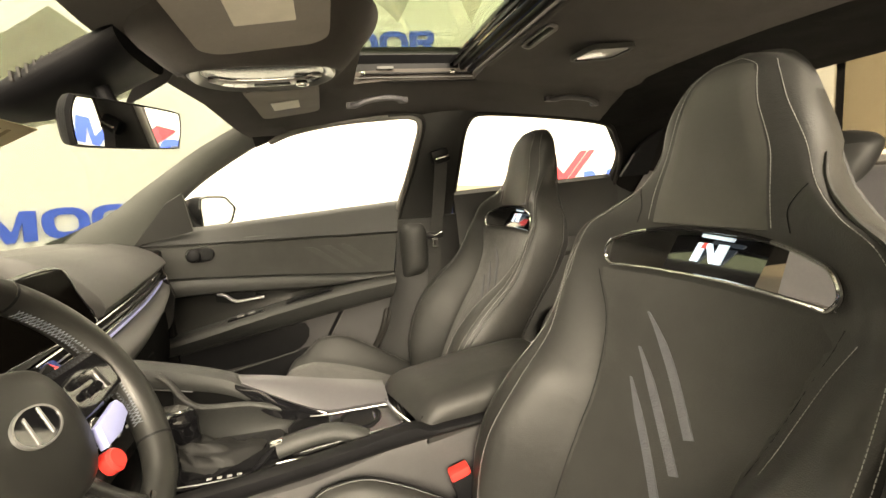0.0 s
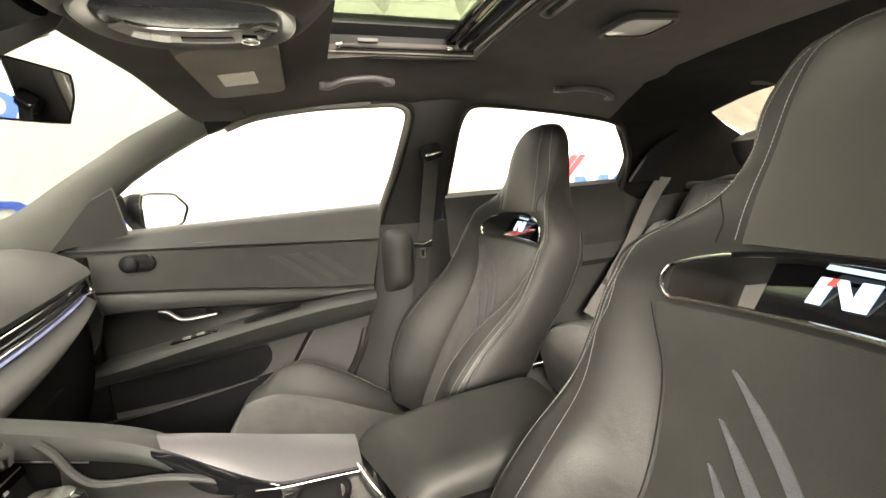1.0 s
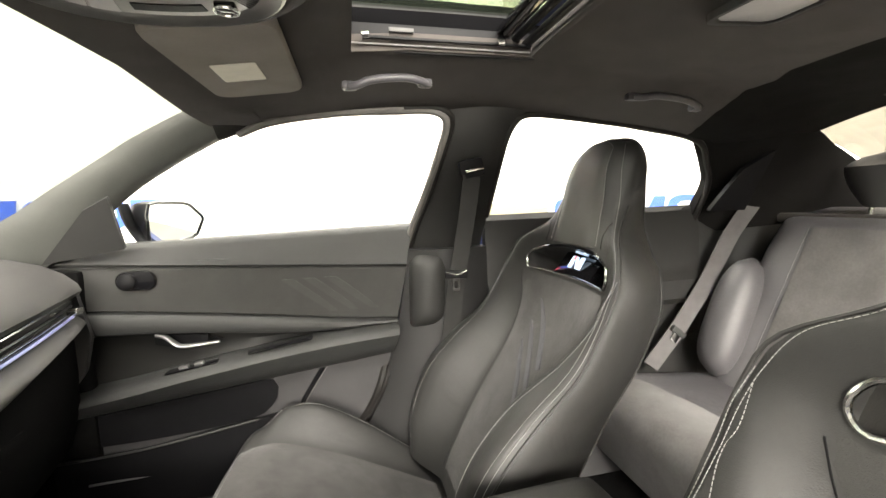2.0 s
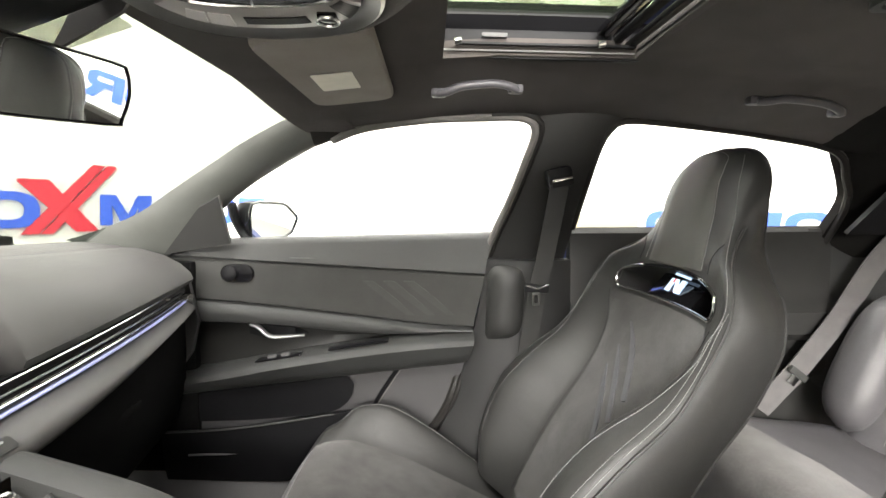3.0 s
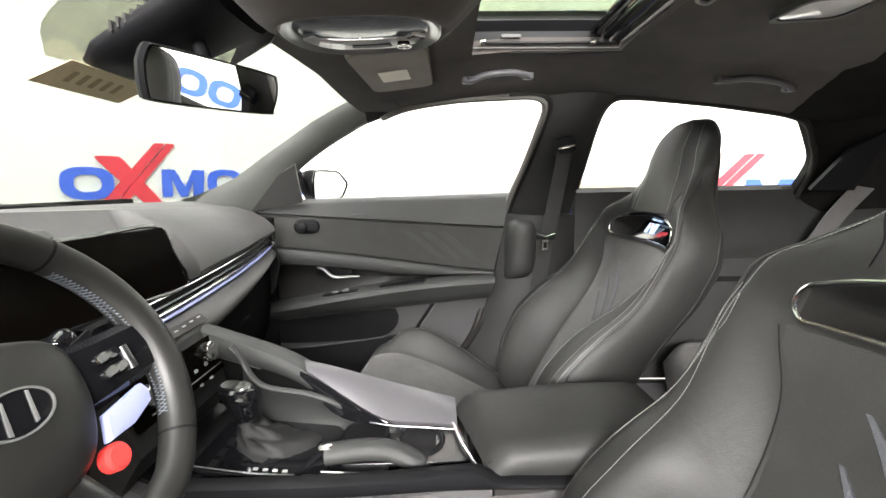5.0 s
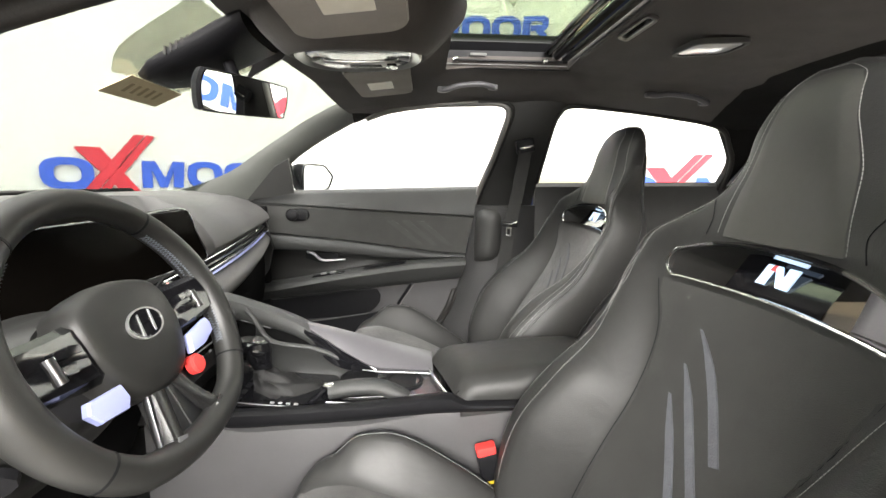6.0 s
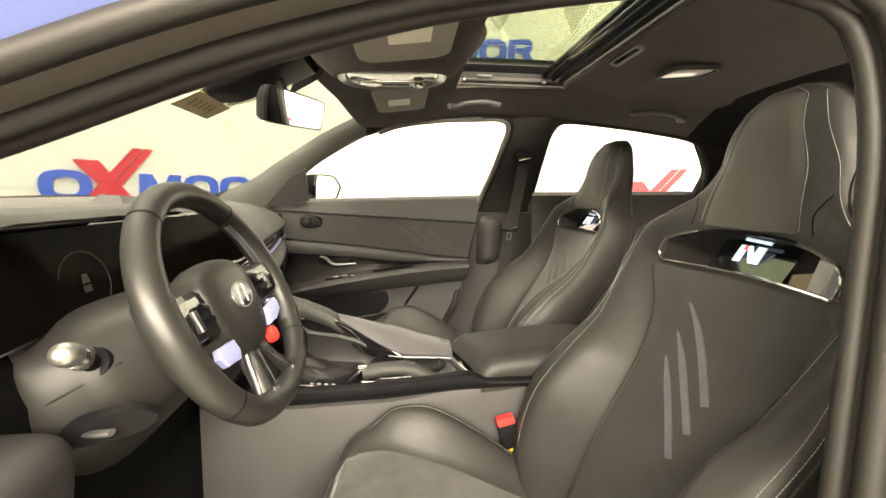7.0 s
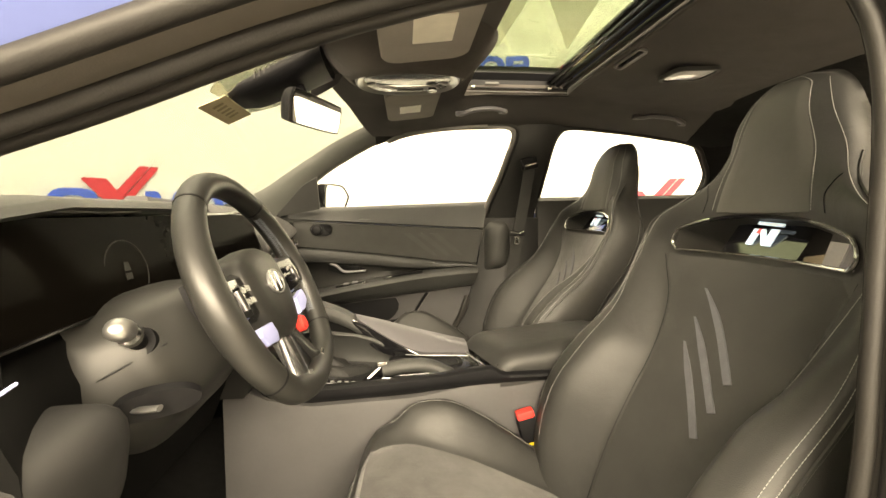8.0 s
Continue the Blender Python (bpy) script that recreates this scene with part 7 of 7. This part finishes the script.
def grab_handle(x0, y0, z0, x1, y1, z1):
    h = thing("grab_handle", (x0, y0, z0), "dark grey folding grab handle under the headliner", "grab handle", "grab handles")
    a, b = Vector((x0, y0, z0)), Vector((x1, y1, z1))
    d = (b - a).normalized()
    part("grip", tube(along([a + Vector((0, -0.006, -0.006)), a.lerp(b, 0.10) + Vector((0, -0.014, -0.006)), a.lerp(b, 0.3) + Vector((0, -0.018, 0.002)), a.lerp(b, 0.7) + Vector((0, -0.018, 0.004)), a.lerp(b, 0.92) + Vector((0, -0.014, -0.002)), b + Vector((0, -0.006, -0.006))], 30), 0.0078, 10), SATIN, h)
    for p in (a, b):
        part("foot", box((0.030, 0.020, 0.018), 0.007, Matrix.Translation(p + Vector((0, 0.002, -0.003)))), SATIN, h)


grab_handle(-0.405, 0.425, 1.262, -0.255, 0.425, 1.272)
grab_handle(0.232, 0.432, 1.262, 0.40, 0.425, 1.24)

lamp = thing("rear_dome_lamp", (0.12, 0.05, 1.3), "bright rear dome lamp in the headliner", "dome lamp")
lm = facing((0.145, 0.048, 1.284), (0.05, 0, -1), (1, 0, 0))
part("lens", plate(round_outline(0.080, 0.108, 0.02), 0.008, lm, 0.003, 0.003), LENS, lamp)
part("bezel", ring_plate(round_outline(0.098, 0.126, 0.024), round_outline(0.082, 0.110, 0.02), 0.010, lm), PILLAR, lamp)

# ---- sunroof bay ----
sr = thing("sunroof", (-0.23, 0, 1.36), "tinted glass sunroof in a black bay", "sunroof")
part("glass", two_sheets(10, 10, lambda i, j: Vector((lerp(-0.44, -0.05, i / 10), lerp(-0.37, 0.37, j / 10), 1.372)), lambda i, j: Vector((lerp(-0.44, -0.05, i / 10), lerp(-0.37, 0.37, j / 10), 1.377))), GLASS_ROOF, sr).visible_shadow = False


def bay(pts, mat, nm, lab=""):
    part(nm, strip(*pts, 8, 0.02, 2, 0, (0, 0, -1)), mat, sr, lab)


for s in (-1, 1):
    bay(([(-0.44, s * 0.342, 1.368), (-0.25, s * 0.342, 1.369), (-0.04, s * 0.342, 1.368)], [(-0.44, s * 0.367, 1.345), (-0.25, s * 0.367, 1.346), (-0.04, s * 0.367, 1.345)]), DARK, "side_frame", "black sunroof side frame")
    part("side_rail", tube([(-0.40, s * 0.3505, 1.3125), (-0.06, s * 0.3505, 1.3125)], 0.0016, 6), SILVER, sr, "metal guide rail")
    part("rail_groove", box((0.32, 0.010, 0.005), 0.002, Matrix.Translation((-0.22, s * 0.347, 1.322))), DARK, sr)
    for x in (-0.382, -0.135):
        part("slide_pin", tube([(x, s * 0.328, 1.318), (x + 0.012, s * 0.328, 1.320)], 0.006, 10), CHROME, sr, "bright slide pin")
    part("bay_wall", box((0.38, 0.012, 0.05), 0.003, Matrix.Translation((-0.235, s * 0.366, 1.328))), DARK, sr)
part("maker_plate", box((0.045, 0.006, 0.008), 0.002, Matrix.Translation((-0.31, 0.350, 1.338))), PILLAR, sr, "small grey maker plate")
part("front_frame", box((0.035, 0.74, 0.035), 0.006, Matrix.Translation((-0.418, 0, 1.345))), DARK, sr)
for k, (x, z, mat) in enumerate(((-0.118, 1.352, PIANO), (-0.105, 1.345, PIANO), (-0.088, 1.338, DARK), (-0.068, 1.328, DARK), (-0.048, 1.318, HEADLINER))):
    part("shade_edge", box((0.014, 0.73, 0.012), 0.004, Matrix.Translation((x, 0, z))), mat, sr, "stepped black edge of the rolled-back shade")
part("shade_seal", tube([(-0.112, -0.35, 1.344), (-0.112, 0.35, 1.344)], 0.003, 6), GUNMETAL, sr)
pull = part("shade_pull", ring_plate(round_outline(0.13, 0.026, 0.010), round_outline(0.118, 0.016, 0.007), 0.006, facing((-0.02, 0.04, 1.312), (-0.3, 0, -1), (-1, 0, 0))), SILVER, sr, "recessed shade pull")
part("pull_cup", plate(round_outline(0.12, 0.018, 0.008), 0.002, facing((-0.02, 0.04, 1.312), (-0.3, 0, -1), (-1, 0, 0))), PIANO, pull)

# ---- interior mirror and sensor cover ----
MC = Vector((-0.785, -0.042, 1.142))
mn = Vector((0.965, -0.19, -0.18)).normalized()
mm = facing(MC, mn) @ Matrix.Rotation(radians(5), 4, "Z") @ Matrix.Diagonal((1.09, 1, 1, 1))
rvm = thing("interior_mirror", tuple(MC), "frameless black interior mirror on the windscreen", "interior mirror")
oo = [(-0.118, 0.012), (-0.112, 0.028), (-0.095, 0.034), (0.095, 0.034), (0.115, 0.026), (0.12, 0.008), (0.112, -0.022), (0.098, -0.031), (-0.095, -0.031), (-0.115, -0.02)]
oo = [(p.x, p.y) for p in along([(x, y, 0) for x, y in oo + oo[:1]], 41)][:-1]
part("housing", loft([[mm @ Vector((x * s, y * s, z)) for x, y in oo] for s, z in ((0.5, -0.034), (0.85, -0.028), (0.98, -0.012), (1.03, 0.0), (1.0, 0.004), (0.97, 0.002))]), DARK, rvm, "black mirror shell")
part("mirror_glass", plate([(x * 0.97, y * 0.94) for x, y in oo], 0.002, mm @ Matrix.Translation((0, 0, 0.0015))), MIRROR, rvm)
part("arm", tube(along([MC - mn * 0.03, MC + Vector((-0.03, 0.02, 0.03)), MC + Vector((-0.045, 0.03, 0.07))], 10), 0.011, 10), DARK, rvm)
part("ball", tube([MC + Vector((-0.035, 0.022, 0.02)), MC + Vector((-0.03, 0.02, 0.045))], 0.018, 12), DARK, rvm)

cov = thing("sensor_cover", (-0.86, 0, 1.23), "long black camera cover behind the mirror", "sensor cover")
rings = []
for k in range(15):
    t = k / 14
    c = Vector((lerp(-0.965, -0.765, t), -0.01, lerp(1.175, 1.268, t)))
    w = table(t, [(0, 0.055), (0.15, 0.075), (0.6, 0.085), (1, 0.095)])
    h = table(t, [(0, 0.012), (0.2, 0.03), (0.7, 0.04), (1, 0.035)])
    rings.append([c + Vector((0, w * math.copysign(abs(math.cos(q)) ** 0.6, math.cos(q)), h * 0.55 * math.sin(q) * (1 if math.sin(q) > 0 else 1.3))) for q in (2 * math.pi * n / 24 for n in range(24))])
part("shell", loft(rings), DARK, cov, "black plastic camera cover")
part("side_plate", plate([(-0.84, 1.20), (-0.76, 1.245), (-0.74, 1.275), (-0.80, 1.27)], 0.004, Matrix(((1, 0, 0, 0), (0, 0, -1, 0.09), (0, 1, 0, 0), (0, 0, 0, 1)))), HARD, cov)
for k in range(9):
    part("vent_slit", box((0.004, 0.012, 0.014), 0.001, Matrix.Translation((-0.90 + 0.010 * k, -0.086, 1.208 + 0.0047 * k))), RUBBER, cov)
part("tint_band", strip([(-0.985, -0.10, 1.172), (-0.93, -0.15, 1.20), (-0.80, -0.18, 1.262)], [(-0.985, 0.08, 1.172), (-0.93, 0.13, 1.20), (-0.80, 0.16, 1.262)], 10, 0.003, 6, 0.003, (-0.4, 0, 0.9)), FRIT_TINT, cov, "shaded glass round the camera cover").visible_shadow = False
stk = thing("windscreen_sticker", (-0.985, -0.02, 1.15), "tan paper sticker inside the windscreen", "sticker")
ms = facing((-0.985, -0.02, 1.152), (0.5, 0, -0.86))
part("paper", plate([(-0.085, -0.028), (0.07, -0.03), (0.085, 0.026), (-0.07, 0.03)], 0.001, ms), STICKER, stk)
for k in range(5):
    part("print_bar", plate([(-0.004, -0.012), (0.005, -0.012), (0.004, 0.012), (-0.005, 0.012)], 0.0006, ms @ Matrix.Translation((-0.045 + 0.02 * k, 0, 0.001))), STICKER_INK, stk)
    
# wiper arms resting at the foot of the windscreen
for y0, y1 in ((0.45, 0.0), (-0.1, -0.5)):
    wp = thing("wiper", (-1.45, y0, 0.95), "black wiper arm resting on the windscreen", "wiper", "wipers")
    part("arm", tube(along([(-1.46, y0, 0.935), (-1.45, lerp(y0, y1, 0.4), 0.948), (-1.44, y1, 0.95)], 10), 0.007, 8, flat=0.6), DARK, wp)
    part("blade", tube(along([(-1.445, y0 - 0.05, 0.944), (-1.435, lerp(y0, y1, 0.6), 0.954), (-1.43, y1 - 0.1, 0.948)], 12), 0.005, 6), RUBBER, wp)

# ---- the driver's own door, wide open beside the camera, unseen, shading the lower dash ----
od = thing("driver_door", (-1.1, -0.95, 0.3), "wide open driver door with dark inner trim", "car door")
DX, DY = Vector((math.cos(radians(72)), -math.sin(radians(72)), 0)), Vector((math.sin(radians(72)), math.cos(radians(72)), 0))


def od_pt(i, j, off):
    w, t = i / 14, j / 8
    low = lerp(0.30, 0.97, t)
    return Vector((-1.1, -0.95, low)) + DX * (1.02 * w) + DY * (off * (1 - 0.35 * (abs(t - 0.45) / 0.55) ** 3))


part("trim", two_sheets(14, 8, lambda i, j: od_pt(i, j, 0.045), lambda i, j: od_pt(i, j, 0.0)), SOFT, od, "dark inner trim")
part("skin", two_sheets(14, 8, lambda i, j: od_pt(i, j, -0.004), lambda i, j: od_pt(i, j, -0.07)), PAINT, od, "pale blue painted outer skin")
part("window_frame", tube(along([Vector((-1.1, -0.95, 0.93)) + DX * a + Vector((0, 0, b)) for a, b in ((0.02, 0.0), (0.3, 0.16), (0.6, 0.27), (0.9, 0.30), (0.97, 0.24), (1.0, 0.0))], 40), 0.014, 8), DARK, od, "black window frame")
